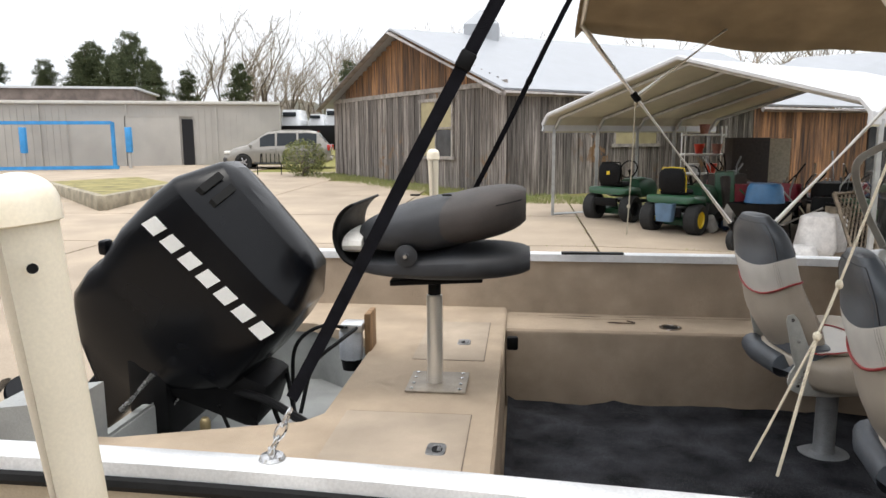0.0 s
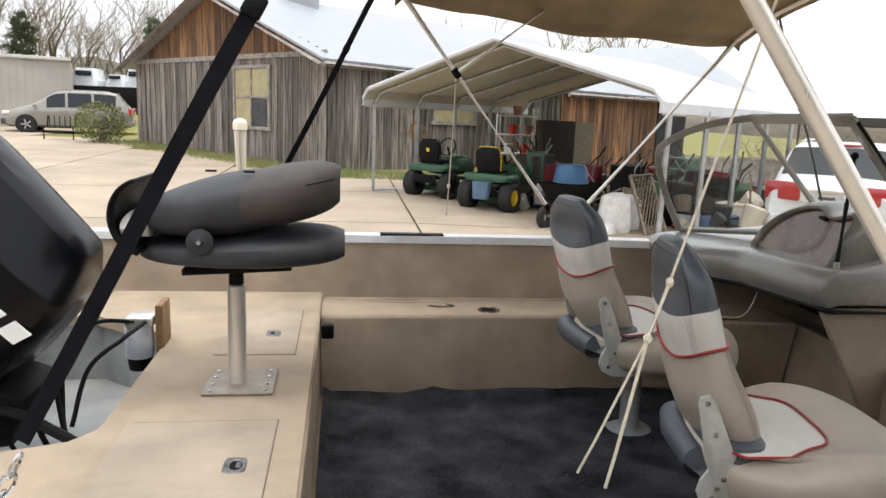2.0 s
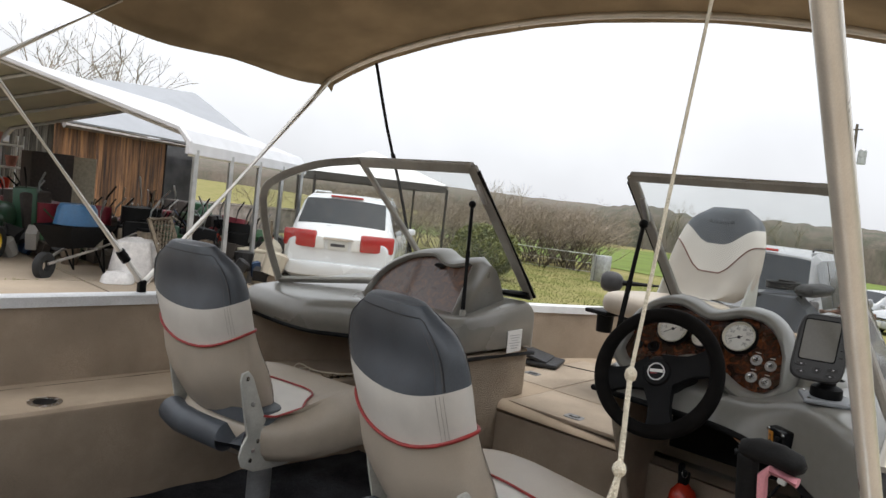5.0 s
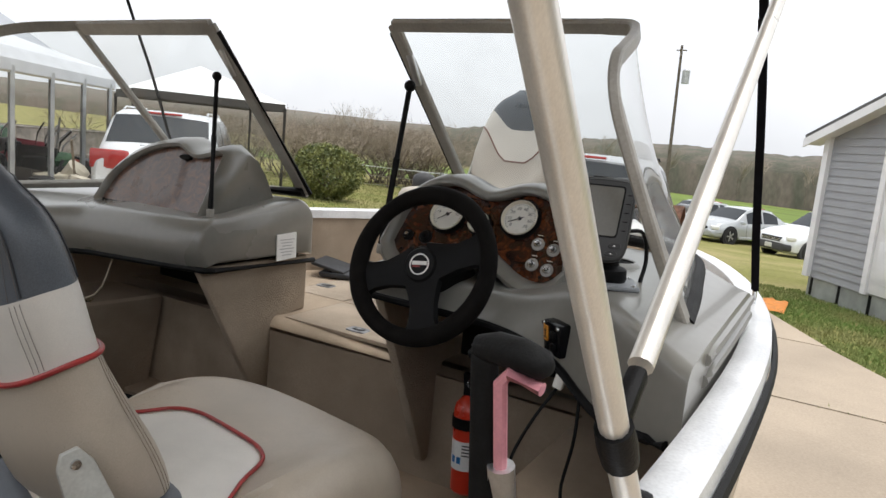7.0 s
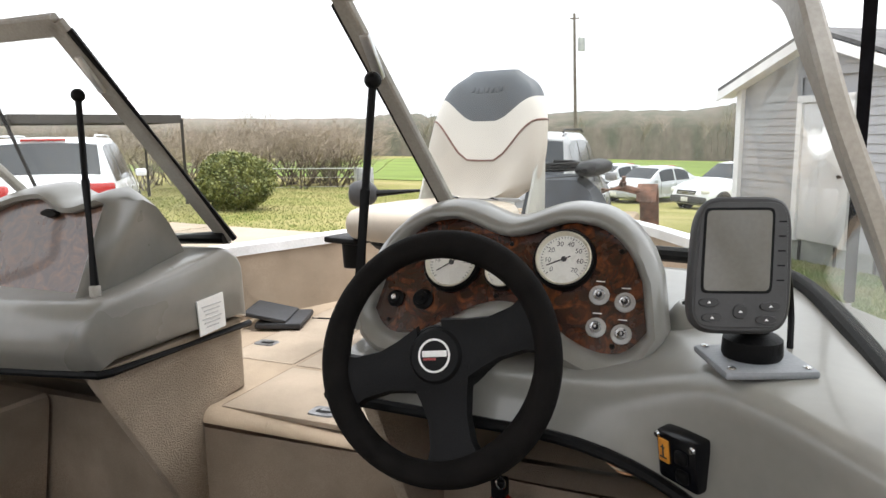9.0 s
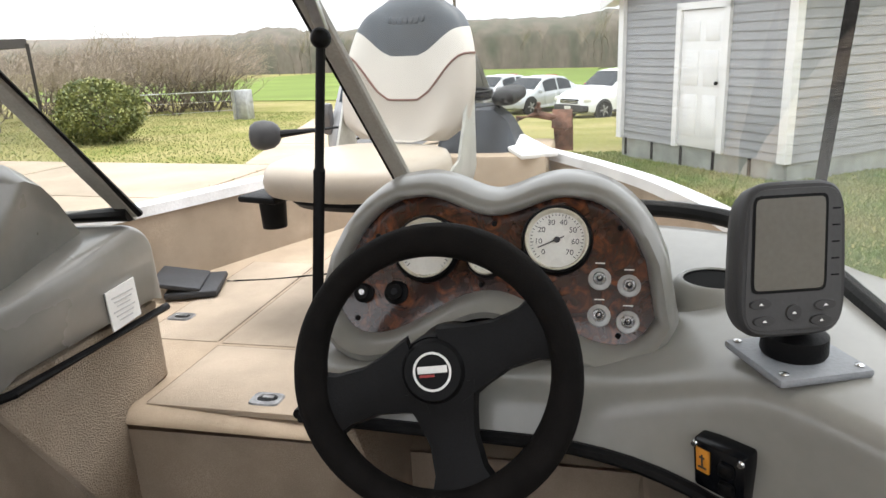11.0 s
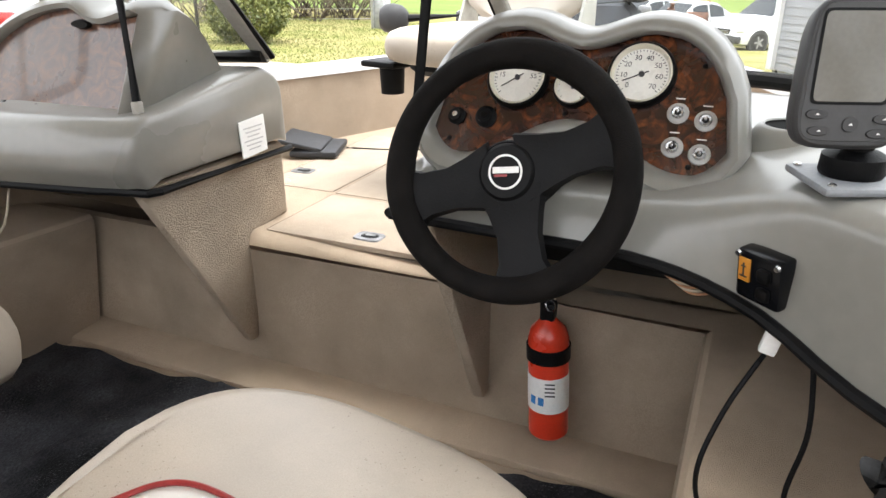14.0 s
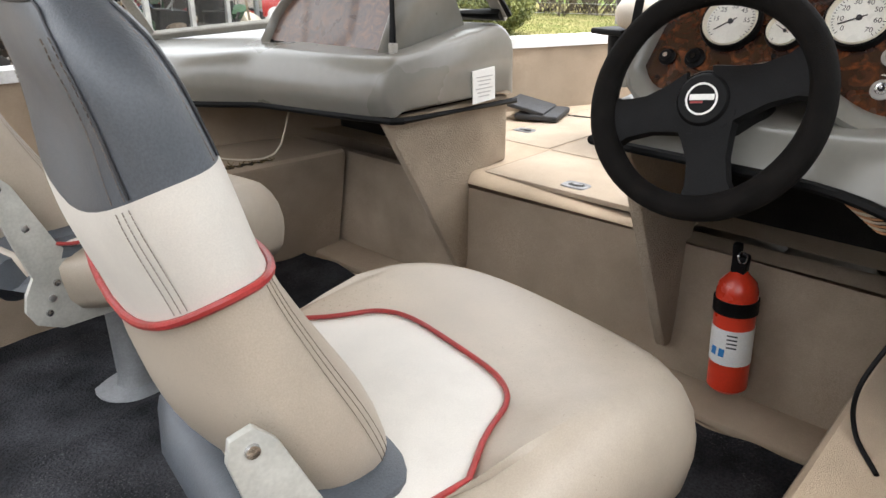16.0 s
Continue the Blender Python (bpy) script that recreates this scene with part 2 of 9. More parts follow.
# ---- mesh helpers ----
def part(name, bm, material, parent=None, label="", smooth=True, angle=35, kind=""):
    """Link a bmesh as one mesh under a thing or a part."""
    bmesh.ops.recalc_face_normals(bm, faces=bm.faces)
    me = bpy.data.meshes.new(name)
    bm.to_mesh(me)
    bm.free()
    me.materials.append(material)
    if smooth:
        me.shade_smooth()
        me.set_sharp_from_angle(angle=radians(angle))
    ob = new(name, me)
    if parent is not None:
        ob.parent = parent
        if parent.type == "EMPTY":
            ob.matrix_parent_inverse = parent.matrix_basis.inverted()
    if label:
        ob["label"] = label
    if kind:
        ob["kind"] = kind
    return ob


def thing(name, label, category, loc=(0, 0, 0), group="", kind=""):
    ob = new(name)
    ob.empty_display_size = 0.1
    ob.matrix_basis = Matrix.Translation(loc)
    return tagged(ob, label, category, group, kind)


def solid(name, bm, material, label, category, group="", kind="", **kw):
    return tagged(part(name, bm, material, **kw), label, category, group, kind)


def quad_strip(bm, rings, closed=True, caps=(False, False)):
    vs = [[bm.verts.new(p) for p in r] for r in rings]
    n = len(vs[0])
    for a, b in zip(vs, vs[1:]):
        for i in range(n if closed else n - 1):
            j = (i + 1) % n
            try:
                bm.faces.new((a[i], a[j], b[j], b[i]))
            except ValueError:
                pass
    if caps[0]:
        bm.faces.new(vs[0][::-1])
    if caps[1]:
        bm.faces.new(vs[-1])
    return vs


def loft(rings, closed=True, caps=(True, True)):
    bm = bmesh.new()
    quad_strip(bm, rings, closed, caps)
    return bm


def box(bm, c, s, m=None, bevel=0.0, seg=2):
    """A box of size s about c, turned by m, its edges rounded."""
    r = bmesh.ops.create_cube(bm, size=1.0)
    mm = Matrix.Translation(c) @ (m.to_4x4() if m is not None else Matrix()) @ Matrix.Diagonal((*s, 1))
    bmesh.ops.transform(bm, matrix=mm, verts=r["verts"])
    if bevel:
        es = list({e for v in r["verts"] for e in v.link_edges})
        bmesh.ops.bevel(bm, geom=es, offset=min(bevel, min(s) * 0.45), segments=seg, profile=0.5, affect="EDGES")
    return bm


def boxm(c, s, bevel=0.0, m=None, seg=2):
    return box(bmesh.new(), c, s, m, bevel, seg)


def frame_of(d):
    d = Vector(d).normalized()
    a = Vector((0, 0, 1)) if abs(d.z) < 0.95 else Vector((1, 0, 0))
    u = d.cross(a).normalized()
    return u, u.cross(d).normalized(), d


def rod(bm, pts, r, seg=10, caps=True, flat=1.0):
    """A tube along points; r is one radius or one per point."""
    pts = [Vector(p) for p in pts]
    rs = [r] * len(pts) if isinstance(r, (int, float)) else r
    rings, u0 = [], None
    for i, p in enumerate(pts):
        d = (pts[min(i + 1, len(pts) - 1)] - pts[max(i - 1, 0)]).normalized()
        if u0 is None:
            u, v, _ = frame_of(d)
        else:
            u = (u0 - d * u0.dot(d)).normalized()
            v = d.cross(u)
        u0 = u
        rings.append([p + u * (rs[i] * math.cos(2 * math.pi * k / seg)) + v * (rs[i] * flat * math.sin(2 * math.pi * k / seg)) for k in range(seg)])
    quad_strip(bm, rings, True, (caps, caps))
    return bm


def rodm(pts, r, seg=10, flat=1.0):
    return rod(bmesh.new(), pts, r, seg, True, flat)


def curve_pts(ctrl, n=24):
    """Smooth points through control points (Catmull-Rom)."""
    c = [Vector(p) for p in ctrl]
    c = [c[0] * 2 - c[1]] + c + [c[-1] * 2 - c[-2]]
    out = []
    for i in range(n + 1):
        t = i / n * (len(c) - 3)
        k = min(int(t), len(c) - 4)
        f = t - k
        p0, p1, p2, p3 = c[k:k + 4]
        out.append(0.5 * (2 * p1 + (p2 - p0) * f + (2 * p0 - 5 * p1 + 4 * p2 - p3) * f * f + (3 * p1 - p0 - 3 * p2 + p3) * f ** 3))
    return out


def lathe(prof, m=None, seg=24):
    """Turn a profile of (radius, height) about z, then place by m."""
    m = m or Matrix()
    if prof[0][0] > 0 and prof[-1][0] > 0:
        prof = list(prof) + [prof[0]]
    rings = [[m @ Vector((r * math.cos(2 * math.pi * k / seg), r * math.sin(2 * math.pi * k / seg), h)) for k in range(seg)] for r, h in prof]
    return loft(rings, True, (False, False))


def aim(p, d):
    """Matrix whose z runs along d from p."""
    u, v, w = frame_of(d)
    return Matrix.Translation(p) @ Matrix((u, v, w)).transposed().to_4x4()


def prism(poly, axis, a, b, bevel=0.0):
    """Extrude a 2D polygon between a and b along axis x, y or z."""
    def put(p, h):
        return {"x": (h, p[0], p[1]), "y": (p[0], h, p[1]), "z": (p[0], p[1], h)}[axis]
    bm = bmesh.new()
    lo, hi = [bm.verts.new(put(p, a)) for p in poly], [bm.verts.new(put(p, b)) for p in poly]
    n = len(poly)
    bm.faces.new(lo)
    bm.faces.new(hi[::-1])
    for i in range(n):
        bm.faces.new((lo[i], lo[(i + 1) % n], hi[(i + 1) % n], hi[i]))
    if bevel:
        bmesh.ops.bevel(bm, geom=list(bm.edges), offset=bevel, segments=2, profile=0.5, affect="EDGES", clamp_overlap=True)
    return bm


def lerp(a, b, t):
    return a + (b - a) * t


def ramp(x, *kn):
    """Piecewise-linear value at x through (x, value) knots."""
    if x <= kn[0][0]:
        return kn[0][1]
    for (a, va), (b, vb) in zip(kn, kn[1:]):
        if x <= b:
            return lerp(va, vb, (x - a) / (b - a))
    return kn[-1][1]


def soft(x, *kn):
    """As ramp, with eased joints."""
    w = 0.06 * (kn[-1][0] - kn[0][0])
    return sum(ramp(x + w * k, *kn) for k in (-1, -0.5, 0, 0.5, 1)) / 5


def sup(c, ax, ay, rx, ry, n=32, p=2.5):
    """Superellipse ring about c with half axes rx, ry along ax, ay."""
    out = []
    for k in range(n):
        t = 2 * math.pi * k / n
        ct, st = math.cos(t), math.sin(t)
        out.append(Vector(c) + Vector(ax) * (rx * math.copysign(abs(ct) ** (2 / p), ct)) + Vector(ay) * (ry * math.copysign(abs(st) ** (2 / p), st)))
    return out


X, Y, Z = Vector((1, 0, 0)), Vector((0, 1, 0)), Vector((0, 0, 1))


def ground_z(x, y):
    hollow = ramp(x, (17, 0.0), (29, 0.42), (38, 0.42), (60, 0.0)) * ramp(y, (-14, 0.0), (-6, 1.0), (8, 1.0), (13, 0.0))
    return -0.03 * max(0.0, x - 2) + 0.018 * max(0.0, y - 4) - hollow

# ---- the boat: hull, decks, benches ----
DECK, BENCH, FLOOR, RAIL = 0.988, 0.963, 0.60, 1.25
STERN, RISER, BOW = -0.38, 2.876, 5.15


def side_s(x):
    """Outer edge of the starboard gunwale."""
    return soft(x, (-0.4, 2.06), (0.4, 2.05), (1.2, 1.97), (2.0, 1.91), (2.9, 1.905), (3.45, 2.0), (3.8, 2.08), (4.27, 2.29), (4.75, 2.62), (5.15, 2.93))


def side_p(x):
    return soft(x, (-0.4, 4.47), (0.4, 4.46), (1.9, 4.44), (2.5, 4.40), (3.0, 4.22), (3.55, 3.92), (4.0, 3.74), (4.4, 3.55), (4.8, 3.3), (5.15, 2.99))


def xs_between(a, b, n):
    return [lerp(a, b, i / n) for i in range(n + 1)]


boat = thing("boat", "tan carpeted aluminium fishing boat with open bow and silver gunwales", "boat", (2.3, 3.2, 0.3))
XS = xs_between(STERN, BOW, 48)
for nm, fn, sg in (("starboard", side_s, 1), ("port", side_p, -1)):
    cap = [[(x, fn(x) + sg * a, RAIL + h) for a, h in ((0.0, -0.02), (0.004, 0.004), (0.014, 0.01), (0.056, 0.01), (0.066, 0.004), (0.07, -0.03), (0.064, -0.03), (0.0, -0.03))] for x in XS]
    part("gunwale", loft(cap), ALU_RAIL, boat, "silver-white aluminium gunwale cap")
    rub = [[(x, fn(x) + sg * a, RAIL + h) for a, h in ((-0.002, -0.018), (-0.01, -0.022), (-0.014, -0.032), (-0.01, -0.042), (-0.002, -0.046))] for x in XS]
    part("rub_rail", loft(rub), RUBBER, boat, "black rubber rub rail")
    skin = [[(x, fn(x) + sg * a, z) for a, z in ((0.0, RAIL - 0.03), (0.02, 1.0), (0.1, 0.75), (0.3, 0.5), (0.32, 0.5), (0.12, 0.75), (0.035, 1.0), (0.015, RAIL - 0.03))] for x in XS]
    part("hull_side", loft(skin), HULL, boat, "tan painted hull side")
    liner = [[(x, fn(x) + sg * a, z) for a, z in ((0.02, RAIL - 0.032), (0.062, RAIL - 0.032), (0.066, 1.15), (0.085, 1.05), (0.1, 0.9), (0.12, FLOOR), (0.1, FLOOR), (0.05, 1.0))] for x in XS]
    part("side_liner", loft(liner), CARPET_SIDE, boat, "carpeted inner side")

bm = bmesh.new()
vs = [(x, side_s(x) + 0.3, 0.5) for x in XS] + [(x, side_p(x) - 0.3, 0.5) for x in XS[::-1]]
quad_strip(bm, [[(x, side_s(x) + 0.3, 0.5), (x, (side_s(x) + side_p(x)) / 2, 0.36), (x, side_p(x) - 0.3, 0.5), (x, (side_s(x) + side_p(x)) / 2, 0.4)] for x in XS], True, (True, True))
part("hull_bottom", bm, HULL, boat)
part("cockpit_floor", boxm((1.75, 3.2, FLOOR - 0.02), (2.6, 2.1, 0.04)), CARPET, boat)

# aft deck with the motor well cut into it
deck_poly = [(0.76, side_s(0.7) + 0.08), (0.76, side_p(0.7) - 0.08), (STERN, side_p(STERN) - 0.08), (STERN, 3.98), (-0.1, 3.98), (0.24, 3.72),
             (0.24, 2.95), (0.19, 2.88), (-0.3, 2.72), (STERN, 2.72), (STERN, side_s(STERN) + 0.08)]
part("aft_deck", prism(deck_poly, "z", DECK - 0.04, DECK), CARPET, boat, "tan carpeted aft casting deck")
edge = [(0.77 + 0.016 * math.cos(t), DECK - 0.016 + 0.016 * math.sin(t)) for t in (i * math.pi / 8 for i in range(-2, 5))]
part("deck_edge", rodm([(0.752, side_s(0.7) + 0.1, DECK - 0.016), (0.752, side_p(0.7) - 0.1, DECK - 0.016)], 0.017, 12), CARPET, boat)
part("aft_riser", boxm((0.752, 3.25, (FLOOR + DECK) / 2 - 0.01), (0.03, 2.2, DECK - FLOOR - 0.03)), CARPET, boat, "carpeted riser of the aft deck")
part("motor_well", loft([[(-0.38, 2.74, z), (0.235, 2.93, z), (0.235, 3.74, z), (-0.08, 3.99, z), (-0.38, 3.99, z)] for z in (DECK - 0.035, 0.72)], True, (False, True)), GREY_W, boat, "grey painted motor well")
part("transom", boxm((STERN - 0.02, 3.25, 0.72), (0.05, 2.3, 0.45), 0.01), GREY_W, boat)
part("transom_block", loft([[(-0.6, 2.62, z0), (-0.36, 2.62, z1), (-0.36, 2.78, z1), (-0.6, 2.78, z0)] for z0, z1 in ((0.86, 0.9), (1.1, 1.13))]), GREY_W, boat, "grey aluminium transom corner box")
part("transom_block", loft([[(-0.6, 3.86, z0), (-0.36, 3.86, z1), (-0.36, 4.0, z1), (-0.6, 4.0, z0)] for z0, z1 in ((0.86, 0.9), (1.1, 1.13))]), GREY_W, boat)


CARPET_LID = mat("faded_hatch_carpet", (0.5, 0.415, 0.325), 0.95, scale=4, vary=0.1, bump=0.5, fine=700, stain=0.2, spec=0.1)
PULL = mat("dull_steel", (0.3, 0.3, 0.3), 0.4, 0.9, scale=40, vary=0.2)


JOINT = mat("dark_carpet_joint", (0.2, 0.155, 0.115), 0.95, vary=0.2)


def hatch(x0, x1, y0, y1, latch=None):
    """A carpeted lid flush with the deck inside a narrow joint, with a sunk steel pull."""
    c = ((x0 + x1) / 2, (y0 + y1) / 2)
    h = part("hatch_lid", boxm((*c, DECK - 0.004), (x1 - x0 - 0.006, y1 - y0 - 0.006, 0.014), 0.003), CARPET_LID, boat, "flush faded carpeted hatch lid")
    part("lid_joint", boxm((c[0] + 0.006, c[1], DECK - 0.005), (x1 - x0 - 0.012, y1 - y0, 0.0125)), JOINT, h)
    if latch:
        lx, ly = latch
        top = DECK + 0.003
        outer = sup((lx, ly, top), X, Y, 0.027, 0.036, 32, 5)
        mid_ = sup((lx, ly, top + 0.0035), X, Y, 0.025, 0.034, 32, 5)
        hole = sup((lx + 0.003, ly, top + 0.003), X, Y, 0.016, 0.025, 32, 2.2)
        deep = sup((lx + 0.003, ly, top + 0.0008), X, Y, 0.014, 0.023, 32, 2.2)
        part("hatch_pull", loft([outer, mid_, hole, deep], True, (False, False)), PULL, h, "steel hatch pull")
        part("pull_recess", loft([sup((lx + 0.003, ly, top + a), X, Y, 0.0155, 0.0245, 32, 2.2) for a in (0.0002, 0.0012)]), BLACK, h)
        part("finger_tab", boxm((lx + 0.009, ly, top + 0.0024), (0.011, 0.026, 0.002), 0.0008), PULL, h)
    return h


hatch(0.30, 0.69, 2.42, 2.98, (0.61, 2.726))
hatch(0.42, 0.70, 3.50, 4.06, (0.605, 3.731))

# side benches
def port_edge(x):
    """Inner top edge of the port bench, following the hull in towards the bow."""
    return soft(x, (0.77, 4.045), (1.9, 4.04), (2.33, 3.968), (2.88, 3.90))


def bench(edge, outer, sg, lean):
    rings = []
    for x in xs_between(0.77, 2.862, 24):
        a, b = edge(x), outer(x)
        rings.append([(x, a + sg * lean(x), FLOOR), (x, a, BENCH - 0.02), (x, a + sg * 0.005, BENCH - 0.007), (x, a + sg * 0.018, BENCH), (x, b, BENCH), (x, b, FLOOR)])
    lid_ = [[r[2], (r[3][0], r[3][1] - sg * 0.004, BENCH + 0.003), (r[4][0], r[4][1], BENCH + 0.003), (r[4][0], r[4][1], BENCH - 0.002)] for r in rings]
    return loft(rings), loft(lid_)


for edge_, outer_, sg_, lean_ in ((port_edge, lambda x: side_p(x) - 0.085, 1, lambda x: soft(x, (1.0, 0.0), (2.2, 0.04), (2.88, 0.07))), (lambda x: 2.325, lambda x: 2.0, -1, lambda x: 0.0)):
    front_, lid_ = bench(edge_, outer_, sg_, lean_)
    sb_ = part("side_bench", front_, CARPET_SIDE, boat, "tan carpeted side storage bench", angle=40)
    part("bench_top", lid_, CARPET, sb_, "paler carpeted bench top", angle=40)
SEAM_BR = mat("brown_seam", (0.13, 0.09, 0.06), 0.9, vary=0.3)
part("bench_seam", rodm(curve_pts([(0.8 + 0.09 * k, 4.305 + 0.007 * noise.noise((k * 0.9, 2, 5)), BENCH + 0.001 + 0.002 * noise.noise((k * 1.3, 7, 1))) for k in range(20)], 80), 0.0032, 6), SEAM_BR, boat, "frayed brown carpet seam")
part("bench_seam", rodm(curve_pts([(0.95, 4.28, BENCH + 0.001), (1.1, 4.262, BENCH + 0.002), (1.25, 4.258, BENCH + 0.001), (1.42, 4.27, BENCH + 0.001)]), 0.0026, 6), SEAM_BR, boat)
part("bench_seam", rodm(curve_pts([(1.24, 4.2, BENCH + 0.005), (1.3, 4.17, BENCH + 0.01), (1.36, 4.19, BENCH + 0.006), (1.33, 4.23, BENCH + 0.005)]), 0.0032, 6), SEAM_BR, boat, "loose thread loop")
cup = part("cup_recess", lathe([(0.032, 0.0), (0.05, 0.0), (0.05, 0.008), (0.034, 0.008)], Matrix.Translation((1.508, 4.13, BENCH - 0.002)), 28), STEEL, boat, "steel-rimmed recess in the bench")
part("recess_cup", lathe([(0.0, 0.001), (0.034, 0.001), (0.034, 0.005), (0.0, 0.005)], Matrix.Translation((1.508, 4.13, BENCH))), BLACK, cup)
part("cup_clip", boxm((0.80, 3.93, 0.935), (0.05, 0.035, 0.06), 0.01), BLACK, boat, "black clip on the deck edge")
part("rail_patch", boxm((1.18, side_p(1.2) - 0.04, RAIL + 0.008), (0.3, 0.05, 0.012), 0.004), BLACK, boat, "black rod-holder pad on the gunwale")

# frayed tear in the port bench carpet
tear = bmesh.new()
lo_, hi_ = [], []
for i in range(30):
    k = i / 29
    c = Vector((lerp(2.36, 2.62, k), port_edge(lerp(2.36, 2.62, k)) + 0.034 + 0.008 * math.sin(i * 1.7), BENCH + 0.0035))
    w = 0.016 * math.sin(math.pi * min(1, 0.05 + k * 0.95)) ** 0.5 * (0.55 + 0.6 * abs(noise.noise((i * 0.7, 3, 1)) + 0.3))
    lo_.append(c + Vector((0, -w, 0)))
    hi_.append(c + Vector((0, w, 0.002)))
quad_strip(tear, [lo_, hi_], False)
tp = part("carpet_tear", tear, mat("torn_backing", (0.07, 0.045, 0.015), 0.9, scale=60, vary=0.4, bump=0.8, fine=200, col2=(0.012, 0.01, 0.008)), boat, "frayed dark tear in the bench carpet", smooth=False)
fr = bmesh.new()
rt = random.Random(8)
for i in range(70):
    p = lo_[rt.randrange(30)] if i % 2 else hi_[rt.randrange(30)]
    rod(fr, [p, p + Vector((rt.gauss(0, 0.01), rt.gauss(0, 0.01), rt.uniform(0.002, 0.012)))], 0.0012, 3)
part("loose_threads", fr, mat("yellow_thread", (0.25, 0.17, 0.05), 0.9, vary=0.3), tp, kind="stuff")

# wrinkled black mat over the floor
bm = bmesh.new()
nx, ny = 110, 90
rows = []
for i in range(nx + 1):
    row = []
    for j in range(ny + 1):
        y = lerp(2.34, 4.035, j / ny)
        hem = 2.735 + 0.07 * noise.noise((2.1, y * 1.7, 0)) + 0.018 * noise.noise((5.0, y * 9, 4))
        x = lerp(0.78, hem, i / nx)
        z = FLOOR + 0.012 + 0.010 * noise.noise((x * 4, y * 4, 3)) + 0.006 * abs(noise.noise((x * 9, y * 5, 7))) + 0.016 * (1 - abs(noise.noise((x * 2.2 + y, y * 3.1, 11)))) ** 9
        if j > ny - 3:
            z += 0.009 * (j - ny + 3) * (0.6 + 0.5 * noise.noise((x * 5, 0, 5)))
        if i < 2:
            z += 0.012 * (2 - i)
        if i > nx - 3:
            z += 0.007 * (i - nx + 3) * max(0.0, noise.noise((1.0, y * 4, 9)) + 0.3)
        row.append((x, y, z))
    rows.append(row)
quad_strip(bm, rows, False)
solid("floor_mat", bm, MAT_RUB, "wrinkled worn black rubber mat covering the cockpit floor", "floor mat")

# bow deck, its riser and the two carpeted gussets
bx = xs_between(RISER, BOW - 0.15, 24)
bm = bmesh.new()
quad_strip(bm, [[(x, side_s(x) + 0.09, z), (x, side_p(x) - 0.09, z)] for x in [RISER + 0.033] + bx[1:] for z in (DECK,)], False)
part("bow_deck", bm, CARPET, boat, "tan carpeted bow casting deck")
part("bow_deck_edge", rodm([(RISER + 0.033, side_s(RISER) + 0.1, DECK - 0.032), (RISER + 0.033, 3.40, DECK - 0.032)], 0.034, 28), CARPET, boat)
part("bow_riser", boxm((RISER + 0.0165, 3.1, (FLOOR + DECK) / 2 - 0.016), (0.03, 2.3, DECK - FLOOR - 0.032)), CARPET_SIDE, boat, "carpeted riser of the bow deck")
part("riser_foot", boxm((RISER - 0.045, 3.15, FLOOR + 0.012), (0.13, 1.75, 0.03), 0.012, Matrix.Rotation(radians(-6), 3, "Y")), CARPET, boat)
for y in (3.405, 2.77):
    poly = [(2.57, 1.235 if y < 3 else 1.18), (3.04, 1.235 if y < 3 else 1.18), (3.04, 0.99), (2.9, 0.99), (2.875, 0.70), (2.845, 0.70)]
    part("gusset_panel", prism(poly, "y", y - 0.014, y + 0.014, 0.006), CARPET_PILE, boat, "triangular carpeted gusset under the console")
hatch(2.906, 3.215, 2.82, 3.365, (2.962, 3.1))
hatch(3.225, 4.15, 2.82, 3.365)
hatch(3.23, 3.9, 3.375, 3.62, (3.378, 3.575))
bm = boxm((4.78, 2.94, 1.125), (0.5, 0.62, 0.27), 0.02)
part("bow_platform", bm, CARPET, boat, "raised carpeted bow platform")
part("deck_cord", rodm(curve_pts([(3.68, 3.6, DECK + 0.006), (3.72, 3.45, DECK + 0.004), (3.8, 3.25, DECK + 0.005), (3.86, 3.05, DECK + 0.006), (3.7, 2.9, DECK + 0.005)]), 0.0028, 6), BLACK, boat, "thin black cord")

# ---- consoles ----
def console_shell(stations, profile, ends=(0.0, 0.0)):
    """Loft of profiles; ends tell how far the first and last edge are rounded off."""
    rings = []
    last = len(stations) - 1
    for k, y in enumerate(stations):
        pr = [Vector(p) for p in profile(y)]
        mid_ = sum(pr, Vector((0, 0))) / len(pr)

        def drawn(d):
            return [(p + (mid_ - p).normalized() * min(d, (mid_ - p).length * 0.5)) for p in pr]
        if k == 0 and ends[0]:
            steps = [(e * ends[0], (1 - math.cos(a)) * 0 + (1 - math.sin(a)) * ends[0]) for a, e in ((t_, 1 - math.cos(t_)) for t_ in (0.25, 0.6, 1.0, 1.57))]
            rings += [[Vector((p.x, y + off, p.y)) for p in drawn(d)] for off, d in steps]
        elif k == last and ends[1]:
            steps = [(e * ends[1], (1 - math.sin(a)) * ends[1]) for a, e in ((t_, 1 - math.cos(t_)) for t_ in (1.57, 1.0, 0.6, 0.25))]
            rings += [[Vector((p.x, y - off, p.y)) for p in drawn(d)] for off, d in steps]
        else:
            rings.append([Vector((p.x, y, p.y)) for p in pr])
    return loft(rings, True, (True, True))


def rounded(pts, r, n=4):
    """Round the corners of an open polyline in 2D."""
    out = [pts[0]]
    for a, b, c in zip(pts, pts[1:], pts[2:]):
        a, b, c = Vector(a), Vector(b), Vector(c)
        d1, d2 = (a - b), (c - b)
        q = min(r, d1.length * 0.45, d2.length * 0.45)
        p1, p2 = b + d1.normalized() * q, b + d2.normalized() * q
        for i in range(n + 1):
            t = i / n
            out.append(tuple(p1.lerp(b, t).lerp(b.lerp(p2, t), t)))
    return out + [pts[-1]]


